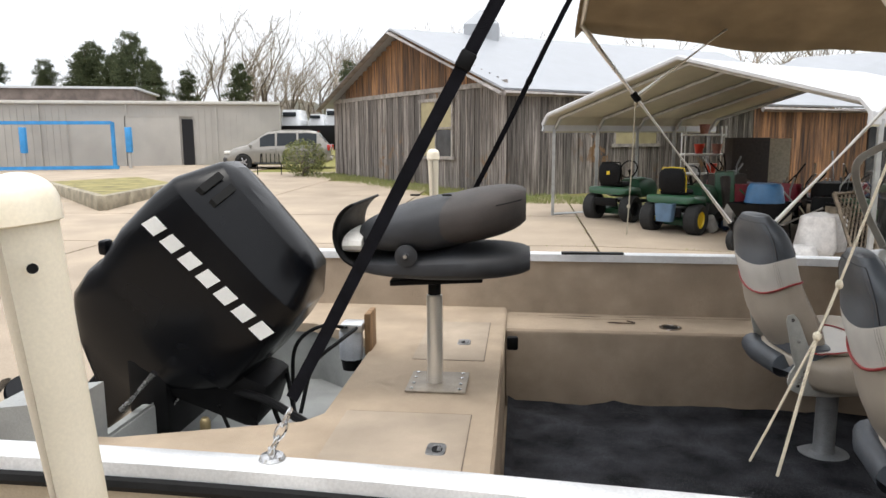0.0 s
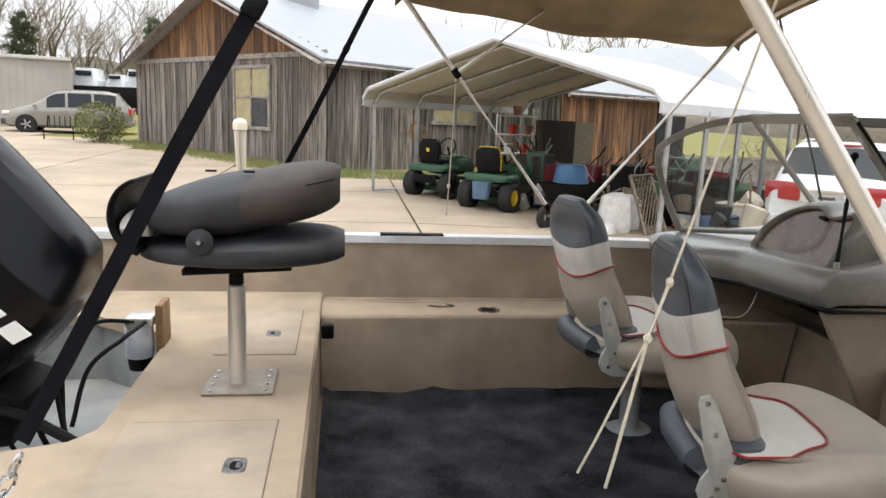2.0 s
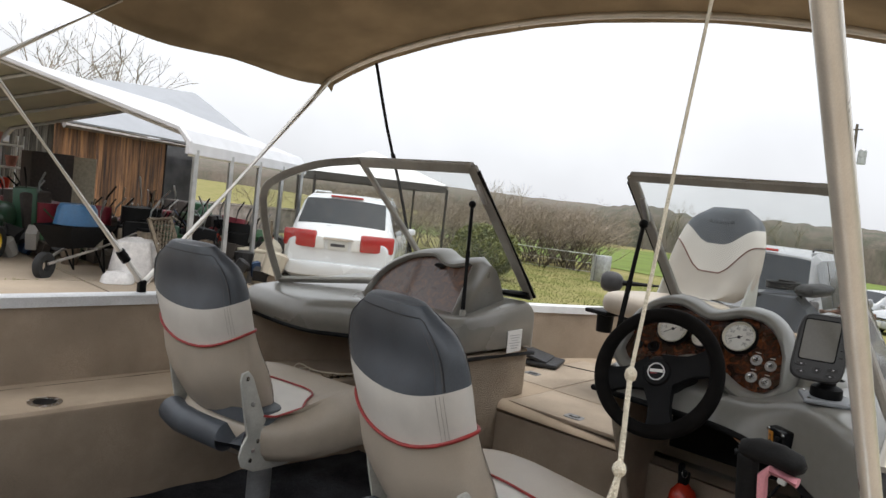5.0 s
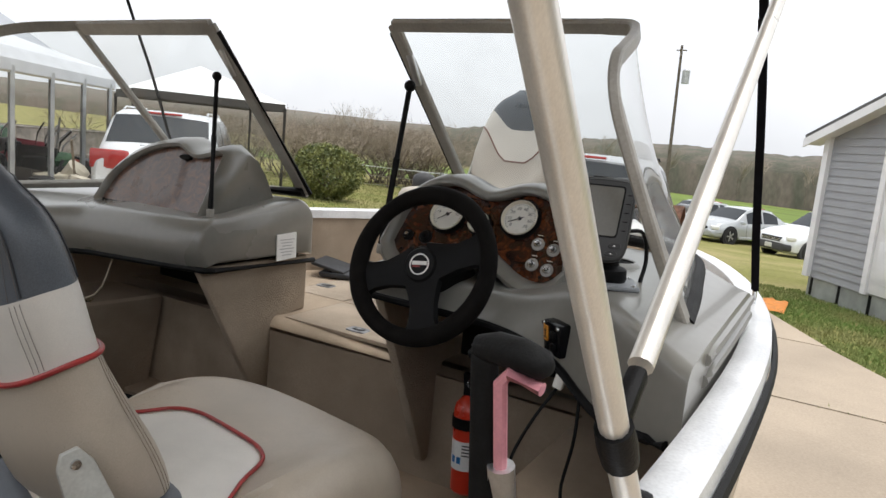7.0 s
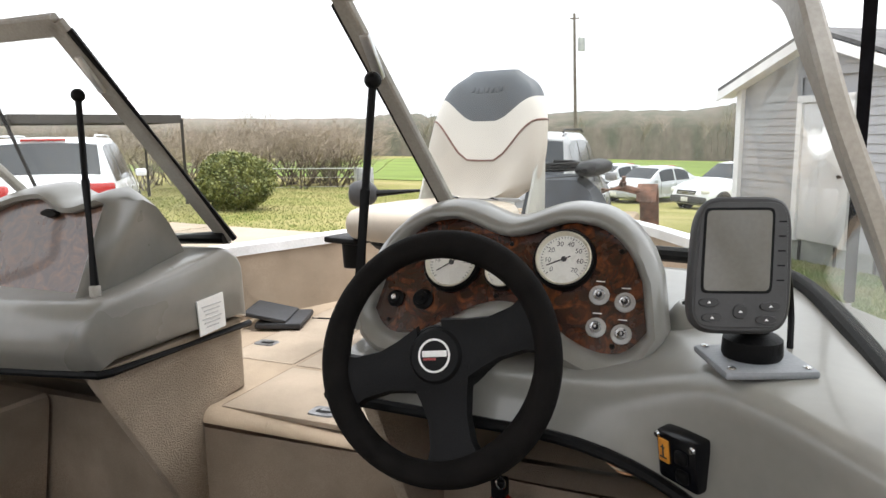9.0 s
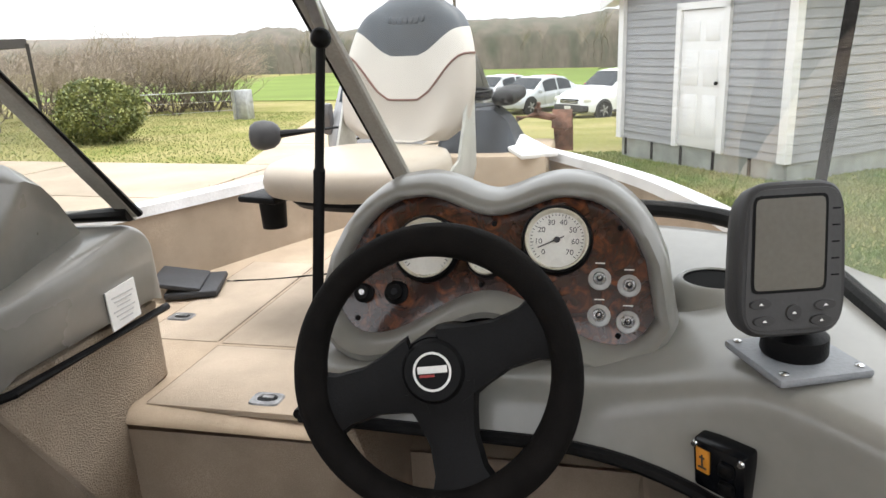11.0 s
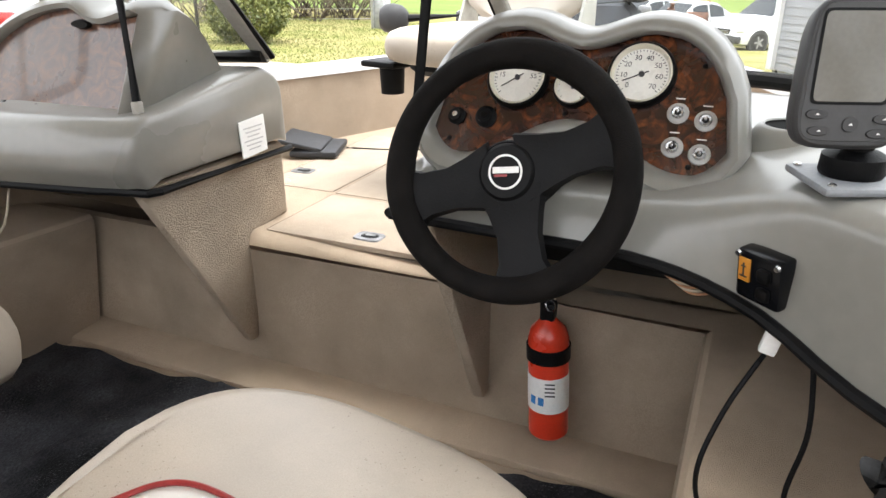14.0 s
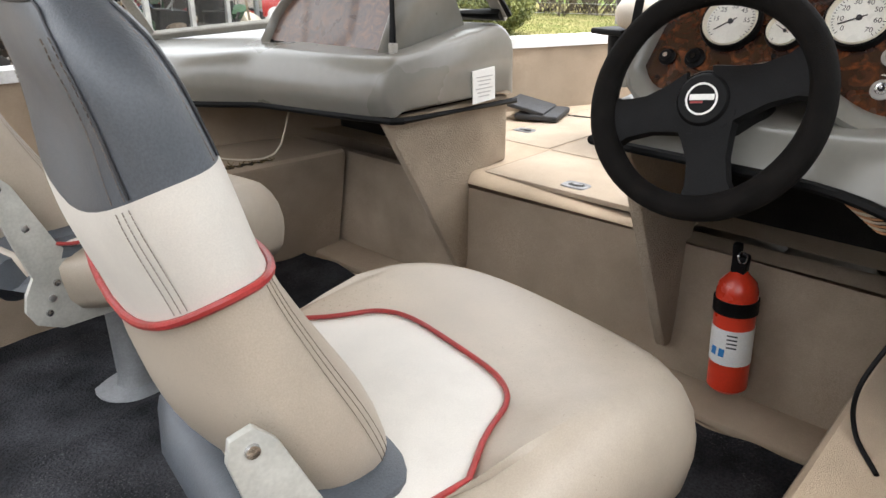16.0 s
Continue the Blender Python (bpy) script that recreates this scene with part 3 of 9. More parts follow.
def helm_profile(y):
    xs = soft(y, (1.94, 2.16), (2.05, 2.25), (2.155, 2.35), (2.21, 2.43), (2.27, 2.475), (2.40, 2.525), (2.83, 2.54))
    zb = soft(y, (1.94, 1.22), (2.05, 1.2), (2.14, 1.17), (2.23, 1.205), (2.32, 1.232), (2.42, 1.245), (2.83, 1.248))
    zs = soft(y, (1.94, 1.31), (2.06, 1.355), (2.2, 1.366), (2.27, 1.358), (2.32, 1.325), (2.38, 1.31), (2.44, 1.306), (2.72, 1.298), (2.83, 1.305))
    xb = xs - soft(y, (1.94, 0.0), (2.2, 0.02), (2.4, 0.04), (2.83, 0.04))
    zw = soft(y, (1.985, 1.345), (2.1, 1.385), (2.83, 1.39))
    xe = soft(y, (1.985, 2.92), (2.1, 3.02), (2.3, 3.1), (2.83, 3.06))
    out = rounded([(xb, zb), (xs - 0.01, zs), (xs + 0.12, zs + 0.012), (xe - 0.1, zw), (xe, zw - 0.03), (xe + 0.02, zb)], 0.035)
    return out + [(xe - 0.02, zb + 0.01), (xb + 0.03, zb + 0.01)]


helm = thing("helm_console", "glossy grey moulded helm console with burl dash", "console", (2.7, 2.4, 1.2))
part("body", console_shell(xs_between(1.982, 2.745, 30) + [2.785], helm_profile, (0.0, 0.025)), GEL, helm, angle=50)
trim = [(helm_profile(y)[0][0] - 0.004, y, helm_profile(y)[0][1]) for y in xs_between(2.0, 2.785, 24)]
part("edge_trim", rodm(trim, 0.0085, 8), BLACK, helm, "black rubber edge trim")
part("side_trim", rodm([(2.5, 2.79, 1.246), (3.03, 2.79, 1.246)], 0.008, 8), BLACK, helm)

for z_ in (1.318, 1.283):
    part("side_ledge", rodm(curve_pts([(2.33, 1.984, z_ - 0.006), (2.6, 1.982, z_), (2.9, 1.984, z_ + 0.004)], 12), 0.011, 8), GEL, helm, "raised moulding along the console side")
# bulkheads that close both consoles down to the bow deck, black to imitate deep shade
part("bulkhead", boxm((3.02, 2.367, 1.115), (0.02, 0.77, 0.27)), SHADE_SIDE, helm, "bulkhead under the helm console, coloured black as shade")
UC = 2.546


def slope_x(z):
    return 2.60 + 0.55 * (z - 1.333)


def lobes(u, k=1.0):
    """Top line of the burl dash at offset u from its middle."""
    a = abs(u)
    if a < 0.13:
        return 1.479 + 0.012 * (1 - math.cos(math.pi * a / 0.1)) * (1 if a < 0.1 else 1.0)
    t = min(1.0, (a - 0.095) / 0.122)
    return 1.36 + 0.144 * math.sqrt(max(0.0, 1 - t ** 2.3))


def belly(u):
    """Bottom line: high arch behind the wheel, dropping to both ends."""
    a = abs(u)
    lo = 1.328 + 0.058 * (0.5 + 0.5 * math.cos(min(1.0, a / 0.165) * math.pi))
    if a > 0.17:
        lo += 0.03 * ((a - 0.17) / 0.047) ** 2
    return lo


def dash_ring(grow, dx, n=72):
    """Outline of the dash panel grown by so much and moved aft by dx."""
    us = [-0.217 + 0.434 * i / (n // 2) for i in range(n // 2 + 1)]
    ring = [(u, lobes(u)) for u in us] + [(u, belly(u)) for u in us[::-1]][1:-1]
    pts = [Vector(p) for p in ring]
    out = []
    for i, p in enumerate(pts):
        d = pts[(i + 1) % len(pts)] - pts[i - 1]
        nrm = Vector((-d.y, d.x)).normalized() if d.length > 1e-9 else Vector((0, 1))
        q = p + nrm * grow
        out.append(Vector((slope_x(q.y) + dx, UC + q.x, q.y)))
    return out


part("burl_panel", loft([dash_ring(0.0, 0.0), dash_ring(0.0, 0.01)]), burl_mat("burl_wood", (0.014, 0.006, 0.004), (0.05, 0.016, 0.008), (0.21, 0.06, 0.018)), helm, "dark glossy burl-wood dash panel")
hood = [dash_ring(0.0, 0.004), dash_ring(0.002, -0.012), dash_ring(0.008, -0.028), dash_ring(0.016, -0.033), dash_ring(0.025, -0.026), dash_ring(0.030, -0.004), dash_ring(0.031, 0.03)]
back = [[Vector((lerp(p.x, 2.98, k), lerp(p.y, 2.55, 0.15 * k), lerp(p.z, 1.36, k))) for p in dash_ring(0.031, 0.03)] for k in (0.12, 0.3, 0.6, 0.85, 1.0)]
part("binnacle", loft(hood + back, True, (False, True)), GEL, helm, "grey two-lobed instrument hood", angle=60)

DASH_N = Vector((-1, 0, 0.55)).normalized()
DIAL = mat("dial_face", (0.8, 0.79, 0.74), 0.3, scale=10, vary=0.02, bump=0.0)
CREAM_RING = mat("cream_ring", (0.72, 0.68, 0.56), 0.3, scale=10, vary=0.03, bump=0.0)
INK = mat("dial_ink", (0.03, 0.03, 0.035), 0.5, scale=10, vary=0.0, bump=0.0)


def on_dash(y, z, off=0.0):
    return Vector((slope_x(z), y, z)) + DASH_N * off


def gauge(y, z, r, n_ticks, needle, numbers):
    c = on_dash(y, z, 0.002)
    up = Vector((0.55, 0, 1)).normalized()
    rt = Vector((0, -1, 0))
    m = Matrix((rt, up, DASH_N)).transposed().to_4x4()
    m.translation = c
    bez = part("gauge_bezel", lathe([(r * 0.95, 0), (r * 1.13, 0), (r * 1.13, 0.008), (r * 1.08, 0.013), (r * 0.99, 0.012), (r * 0.97, 0.0)], m, 40), BLACK, helm, "black-rimmed round gauge")
    part("dial", lathe([(0, 0.004), (r * 0.9, 0.004), (r * 0.9, 0.006), (0, 0.006)], m, 40), DIAL, bez, "silver-white dial")
    part("dial_ring", lathe([(r * 0.88, 0.004), (r * 1.0, 0.004), (r * 1.0, 0.014), (r * 0.96, 0.016), (r * 0.89, 0.0075)], m, 40), CREAM_RING, bez, "cream inner ring")
    bm = bmesh.new()
    for i in range(n_ticks):
        a = radians(225 - 270 * i / (n_ticks - 1))
        ln = 0.1 if i % 5 == 0 else 0.06
        p0, p1 = r * (0.84 - ln), r * 0.84
        box(bm, m @ Vector(((p0 + p1) / 2 * math.cos(a), (p0 + p1) / 2 * math.sin(a), 0.0068)), (p1 - p0, r * 0.022, 0.0006), m.to_3x3() @ Matrix.Rotation(a, 3, "Z"))
    part("dial_ticks", bm, INK, bez)
    a = radians(needle)
    bm = boxm(m @ Vector((r * 0.2 * math.cos(a), r * 0.2 * math.sin(a), 0.0085)), (r * 0.9, r * 0.035, 0.001), 0, m.to_3x3() @ Matrix.Rotation(a, 3, "Z"))
    part("needle", bm, INK, bez)
    part("needle_hub", lathe([(0, 0.007), (r * 0.1, 0.007), (r * 0.08, 0.011), (0, 0.011)], m, 16), INK, bez)
    for txt, ang, rr in numbers:
        t = bpy.data.curves.new("dial_number", "FONT")
        t.body, t.size, t.align_x, t.align_y = txt, r * 0.25, "CENTER", "CENTER"
        tmp = bpy.data.objects.new("tmp", t)
        scene.collection.objects.link(tmp)
        me = bpy.data.meshes.new_from_object(tmp.evaluated_get(bpy.context.evaluated_depsgraph_get()))
        bpy.data.objects.remove(tmp)
        me.materials.clear()
        me.materials.append(INK)
        ob = new("dial_number", me)
        ob.parent = bez
        ob.matrix_basis = m @ Matrix.Translation((r * rr * math.cos(radians(ang)), r * rr * math.sin(radians(ang)), 0.0075))
    return bez


NUM7 = [(str(10 * i), 225 - 270 * i / 7, 0.58) for i in range(8)]
gauge(2.458, 1.448, 0.043, 36, 205, NUM7)
gauge(2.64, 1.434, 0.043, 33, 215, [(str(10 * i + 5), 215 - 250 * i / 6, 0.58) for i in range(1, 6)])
gauge(2.553, 1.425, 0.026, 11, 150, [])
CLEAR = mat("clear_switch_boot", (0.42, 0.41, 0.39), 0.2, scale=20, vary=0.05, bump=0.0, coat=0.4)
for y, z in ((2.40, 1.403), (2.362, 1.396), (2.40, 1.36), (2.363, 1.354)):
    m = aim(on_dash(y, z, 0.001), DASH_N)
    sw = part("toggle_switch", lathe([(0, 0), (0.0148, 0), (0.0152, 0.002), (0.0138, 0.0035), (0.0105, 0.004), (0, 0.004)], m, 24), CLEAR, helm, "round switch with a clear rubber boot")
    part("switch_nut", lathe([(0.0045, 0.004), (0.0088, 0.004), (0.0088, 0.008), (0.0072, 0.0095), (0.0045, 0.0085)], m, 20), STEEL, sw, "bright steel ring")
    part("switch_well", lathe([(0, 0.004), (0.0046, 0.004), (0.0046, 0.0075), (0, 0.0075)], m, 14), BLACK, sw)
    part("toggle", lathe([(0, 0.007), (0.0026, 0.007), (0.0022, 0.015), (0, 0.016)], m, 10), STEEL, sw)
    part("switch_label", boxm(on_dash(y, z + 0.019, 0.002), (0.013, 0.0016, 0.0006), 0, Matrix((Vector((0, -1, 0)), Vector((0.55, 0, 1)).normalized(), DASH_N)).transposed()), DIAL, helm)
for y, z, r in ((2.728, 1.376, 0.014), (2.68, 1.378, 0.017)):
    m = aim(on_dash(y, z, 0.001), DASH_N)
    k = part("key_switch", lathe([(0, 0), (r, 0), (r, 0.005), (r * 0.7, 0.008), (r * 0.65, 0.012), (0, 0.012)], m, 20), BLACK, helm, "black ignition switch")
    part("key_slot", lathe([(0, 0.012), (r * 0.3, 0.012), (r * 0.3, 0.014), (0, 0.014)], m, 10), STEEL if r < 0.016 else BLACK_GLOSS, k)
bm = bmesh.new()
for y, z in ((2.735, 1.345), (2.375, 1.338), (2.375, 1.465), (2.715, 1.45), (2.546, 1.468), (2.56, 1.392)):
    bmesh.ops.create_uvsphere(bm, u_segments=8, v_segments=5, radius=0.004, matrix=Matrix.Translation(on_dash(y, z, 0.001)))
part("dash_screws", bm, BLACK, helm, kind="stuff")

# anchor switch box on the lower face
bxm = Matrix.Rotation(radians(-40), 3, "Z") @ Matrix.Rotation(radians(-8), 3, "Y")
c0 = Vector((2.44, 2.262, 1.262))
blk = part("switch_box", boxm(c0, (0.028, 0.062, 0.064), 0.005, bxm), BLACK_GLOSS, helm, "black rocker switch box with orange anchor label")
part("anchor_label", boxm(c0 + bxm @ Vector((-0.015, 0.017, 0.008)), (0.003, 0.016, 0.03), 0.001, bxm), mat("orange_label", (0.6, 0.25, 0.03), 0.4, scale=20, vary=0.03, bump=0), blk, "orange label with an anchor mark")
bm = boxm(c0 + bxm @ Vector((-0.017, 0.017, 0.008)), (0.001, 0.0017, 0.018), 0, bxm)
box(bm, c0 + bxm @ Vector((-0.017, 0.017, 0.0)), (0.001, 0.01, 0.0018), bxm)
box(bm, c0 + bxm @ Vector((-0.017, 0.017, 0.013)), (0.001, 0.006, 0.0018), bxm)
part("anchor_mark", bm, INK, blk)
for h in (0.01, -0.014):
    part("rocker", boxm(c0 + bxm @ Vector((-0.016, -0.011, h)), (0.01, 0.018, 0.017), 0.005, bxm), BLACK, blk)
for h, a in ((0.026, 0.027), (0.026, -0.027)):
    part("box_screw", lathe([(0, 0), (0.0042, 0), (0.0034, 0.003), (0, 0.003)], aim(c0 + bxm @ Vector((-0.014, a, h)), bxm @ Vector((-1, 0, 0))), 10), STEEL, blk)
cup = part("cup_holder", lathe([(0.0, 0.0075), (0.040, 0.0075), (0.0415, 0.0095), (0.0425, 0.0095), (0.0425, 0.0)], Matrix.Translation((2.70, 2.245, 1.378)), 32), mat("dark_well", (0.005, 0.005, 0.005), 0.9, vary=0.1, bump=0, spec=0.1), helm, "round black cup holder well")
part("cup_rim", lathe([(0.0425, 0.0), (0.0425, 0.009), (0.045, 0.0115), (0.048, 0.0105), (0.054, 0.004), (0.062, -0.008), (0.072, -0.022)], Matrix.Translation((2.70, 2.245, 1.378)), 32), GEL, cup, "moulded grey rim")

# passenger console
def port_profile(y):
    xb = soft(y, (3.36, 2.55), (3.5, 2.52), (3.86, 2.47), (3.93, 2.36), (4.1, 2.33), (4.36, 2.34))
    zb = soft(y, (3.36, 1.182), (3.9, 1.172), (4.36, 1.18))
    zt = soft(y, (3.36, 1.335), (3.8, 1.325), (3.95, 1.305), (4.36, 1.30))
    out = rounded([(xb + 0.03, zb), (xb - 0.015, zb + 0.06), (xb + 0.02, zt - 0.01), (xb + 0.11, zt), (2.86, zt + 0.03), (2.98, zt + 0.045), (3.04, zt), (3.045, zb)], 0.04)
    return out + [(3.02, zb + 0.01), (xb + 0.06, zb + 0.01)]


pcon = thing("passenger_console", "grey moulded passenger console with a burl glovebox lid", "console", (2.7, 3.8, 1.2))
part("body", console_shell([3.365] + xs_between(3.41, 4.36, 34), port_profile, (0.03, 0.0)), GEL, pcon, angle=50)
tr = [(port_profile(y)[0][0], y, port_profile(y)[0][1] - 0.002) for y in xs_between(3.37, 4.36, 24)]
part("edge_trim", rodm([(3.035, 3.362, 1.168), (2.6, 3.362, 1.178)] + tr, 0.009, 8), BLACK, pcon, "black rubber edge trim")


part("bulkhead", boxm((3.02, 3.835, 1.09), (0.02, 0.82, 0.22)), SHADE_SIDE, pcon, "bulkhead under the passenger console, coloured black as shade")


def gslope(z):
    return 2.615 + 0.5 * (z - 1.32)


def glove_ring(grow, dx, n=28):
    us = [i / n for i in range(n + 1)]

    def top(s):
        y = lerp(3.445, 3.905, s)
        if s < 0.3:
            h = 1.497 + 0.010 * math.cos(2 * math.pi * (s - 0.0) / 0.45)
        elif s < 0.4:
            h = lerp(1.492, 1.512, (s - 0.3) / 0.1)
        else:
            h = 1.325 + 0.19 * math.sqrt(max(0.0, 1 - ((s - 0.4) / 0.6) ** 2.0)) ** 1.0
        return y, h
    ring = [top(s) for s in us] + [(lerp(3.905, 3.445, s), 1.318) for s in us][1:]
    pts = [Vector(p) for p in ring]
    out = []
    for i, p in enumerate(pts):
        d = pts[(i + 1) % len(pts)] - pts[i - 1]
        nrm = Vector((-d.y, d.x)).normalized() if d.length > 1e-9 else Vector((0, 1))
        q = p + nrm * grow
        out.append(Vector((gslope(q.y) + dx, q.x, q.y)))
    return out


lid = part("glovebox_lid", loft([glove_ring(-0.004, 0.0), glove_ring(-0.004, 0.012)]), burl_mat("faded_burl", (0.065, 0.042, 0.036), (0.12, 0.066, 0.047), (0.22, 0.105, 0.055), 0.3), pcon, "faded burl-wood glovebox lid")
part("lid_handle", loft([sup((gslope(1.485) - 0.008, 3.60, 1.484), Y, Z, r, r * 0.35, 20, 2) for r in (0.028, )] + [sup((gslope(1.485) - 0.016, 3.60, 1.484), Y, Z, 0.024, 0.007, 20, 2)]), BLACK, lid, "black finger pull")
bm = rodm([(gslope(1.32) - 0.004, 3.47, 1.322), (gslope(1.32) - 0.004, 3.89, 1.322)], 0.004, 8)
for s in range(5):
    bmesh.ops.create_uvsphere(bm, u_segments=8, v_segments=5, radius=0.005, matrix=Matrix.Translation((gslope(1.32) - 0.008, 3.48 + 0.1 * s, 1.324)))
part("lid_hinge", bm, BLACK, lid)
gh = [glove_ring(-0.004, 0.006), glove_ring(0.0, -0.016), glove_ring(0.010, -0.024), glove_ring(0.022, -0.016), glove_ring(0.03, 0.02), glove_ring(0.032, 0.06)]
gb = [[Vector((lerp(p.x, 2.93, k), lerp(p.y, 3.62, 0.2 * k), lerp(p.z, 1.355, k ** 1.7))) for p in glove_ring(0.032, 0.06)] for k in (0.3, 0.6, 0.85, 1.0)]
part("glovebox_hood", loft(gh + gb, True, (False, True)), GEL, pcon, "rounded grey hood over the glovebox", angle=60)
st = part("notice_sticker", boxm((2.90, 3.3635, 1.225), (0.09, 0.003, 0.085), 0.0, Matrix.Rotation(radians(-3), 3, "Y")), WHITE_P, pcon, "white paper notice sticker with small grey print")
bm = bmesh.new()
for i in range(6):
    box(bm, (2.90, 3.3612, 1.248 - 0.010 * i), (0.066 - 0.012 * (i % 3), 0.001, 0.0028))
part("sticker_print", bm, mat("grey_print", (0.45, 0.45, 0.45), 0.6, vary=0, bump=0), st)

# ---- windshield ----
WC = 3.117
PANE = glass_mat("windshield_glass", (0.93, 0.95, 0.94), 0.02, 0.07)


def windshield(flip):
    def q(x, y, z):
        return Vector((x, 2 * WC - y if flip else y, z))
    ti, tj, bi, bj = q(2.608, 3.424, 1.864), q(2.60, 4.02, 1.858), q(2.99, 3.37, 1.395) if not flip else Vector((3.02, 2.745, 1.40)), q(2.915, 3.81, 1.385)
    ab = q(2.49, 4.35, 1.315) if not flip else Vector((2.39, 2.03, 1.345))
    if flip:
        tj = Vector((2.602, 2.3, 1.862))
    w = thing("windshield", "grey-framed glass windshield before the " + ("helm" if flip else "passenger console"), "windshield", (2.8, (ti.y + tj.y) / 2, 1.39), "windshield halves")

    pane_n = (tj - ti).cross(bi - ti).normalized()

    def bar(name, pts, r=0.017, n0=None):
        """A flat frame member lying in the pane, with eased edges."""
        rings = []
        for i, p in enumerate(pts):
            d = (Vector(pts[min(i + 1, len(pts) - 1)]) - Vector(pts[max(i - 1, 0)])).normalized()
            nn = n0[min(i, len(n0) - 1)] if isinstance(n0, list) else (n0 or pane_n)
            nn = (nn - d * nn.dot(d)).normalized()
            uu = d.cross(nn)
            rings.append([Vector(p) + uu * (r * 0.85 * a) + nn * (0.009 * b) for a, b in ((-1, -0.6), (-0.8, -1), (0.8, -1), (1, -0.6), (1, 0.6), (0.8, 1), (-0.8, 1), (-1, 0.6))])
        return part(name, loft(rings), WS_FRAME, w, angle=30)
    wide = 0.017 if flip else 0.026
    inset = (Vector((0, 0, 0)), Vector((0, 0, 0))) if flip else ((bi - ti).normalized() * 0.007, (tj - ti).normalized() * 0.007)
    bar("top_rail", [ti + inset[0], tj + inset[0]], wide)
    bar("inner_rail", [ti + inset[1], bi + inset[1]], wide)
    if not flip:
        lip = (tj - ti).normalized() * 0.031 - pane_n * 0.006
        part("glazing_lip", rodm([ti + lip + (bi - ti) * 0.06, bi + lip], 0.0045, 8), ALU, w, "bright glazing lip")
        part("sill_gasket", rodm([bj + Vector((-0.012, 0, 0.004)), bi + Vector((-0.012, 0, 0.004))], 0.021, 10, 0.8), RUBBER, w, "black rubber sill gasket")
    if not flip:
        bar("corner_post", [tj, bj], 0.013)
    if not flip:
        cur = curve_pts([tj, q(2.45, 4.10, 1.822), q(2.32, 4.165, 1.755), q(2.27, 4.195, 1.68), q(2.355, 4.265, 1.5), ab], 24)
    else:
        cur = curve_pts([tj, Vector((2.588, 2.24, 1.856)), Vector((2.525, 2.216, 1.828)), Vector((2.405, 2.196, 1.787)), Vector((2.318, 2.181, 1.755)), Vector((2.284, 2.166, 1.705)), Vector((2.287, 2.14, 1.634)), Vector((2.315, 2.082, 1.49)), ab], 40)
    bar("aft_rail", cur, 0.018, (bj - tj).cross(cur[12] - tj).normalized() if not flip else [pane_n.lerp(Vector((0.15, -1, -0.1)), min(1, i / 14)).normalized() for i in range(41)])
    if not flip:
        bar("sill", [ab, bj, bi], 0.016)
        bm = bmesh.new()
        bm.faces.new([bm.verts.new(p) for p in (ti, tj, bj, bi)])
        g = part("front_pane", bm, PANE, w, "clear front pane", smooth=False)
        g.visible_shadow = False
        bm = bmesh.new()
        quad_strip(bm, [cur[:-1], [bj.lerp(ab, k / 24) for k in range(24)]], False)
        g = part("side_pane", bm, PANE, w, "clear side pane", smooth=False)
        g.visible_shadow = False
    else:
        base = curve_pts([bi, (3.09, 2.5, 1.395), (3.08, 2.25, 1.39), (2.93, 2.12, 1.385), (2.65, 2.065, 1.37), ab], len(cur) + 11)
        part("sill", rodm(base, 0.016, 10), RUBBER, w, "black rubber sill")
        top = [ti.lerp(tj, k / 12) for k in range(12)] + cur
        bm = bmesh.new()
        quad_strip(bm, [top, base], False)
        g = part("wrapped_pane", bm, PANE, w, "clear wrapped pane", angle=60)
        g.visible_shadow = False
    d = (bi - ti).normalized()
    side = -1 if not flip else 1
    part("hinge_strip", rodm([ti + d * 0.02 + Vector((0, side * 0.014, 0)), bi + Vector((0, side * 0.014, 0))], 0.008, 8), RUBBER, w, "black rubber edge seal")
    st_t = Vector((2.665, 3.455, 1.73)) if not flip else Vector((2.617, 2.757, 1.728))
    st_b = Vector((2.614, 3.401, 1.352)) if not flip else Vector((2.615, 2.80, 1.345))
    part("slotted_bracket", boxm(ti.lerp(bi, 0.2) + Vector((-0.012, side * -0.008, 0)), (0.012, 0.018, 0.085), 0.003, Matrix.Rotation(radians(-38), 3, "Y")), ALU, w, "slotted metal strut bracket")
    s = part("strut", rodm([st_b, st_b.lerp(st_t, 0.55), st_b.lerp(st_t, 0.56), st_t], [0.0085, 0.0085, 0.0065, 0.0065], 10), BLACK, w, "black support strut")
    bm = bmesh.new()
    bmesh.ops.create_uvsphere(bm, u_segments=12, v_segments=8, radius=0.014, matrix=Matrix.Translation(st_t))
    part("strut_knob", bm, BLACK, s)
    part("strut_foot", boxm(st_b + Vector((0.0, 0.0, -0.012)), (0.018, 0.018, 0.026), 0.004), WS_FRAME, s)


windshield(False)
windshield(True)

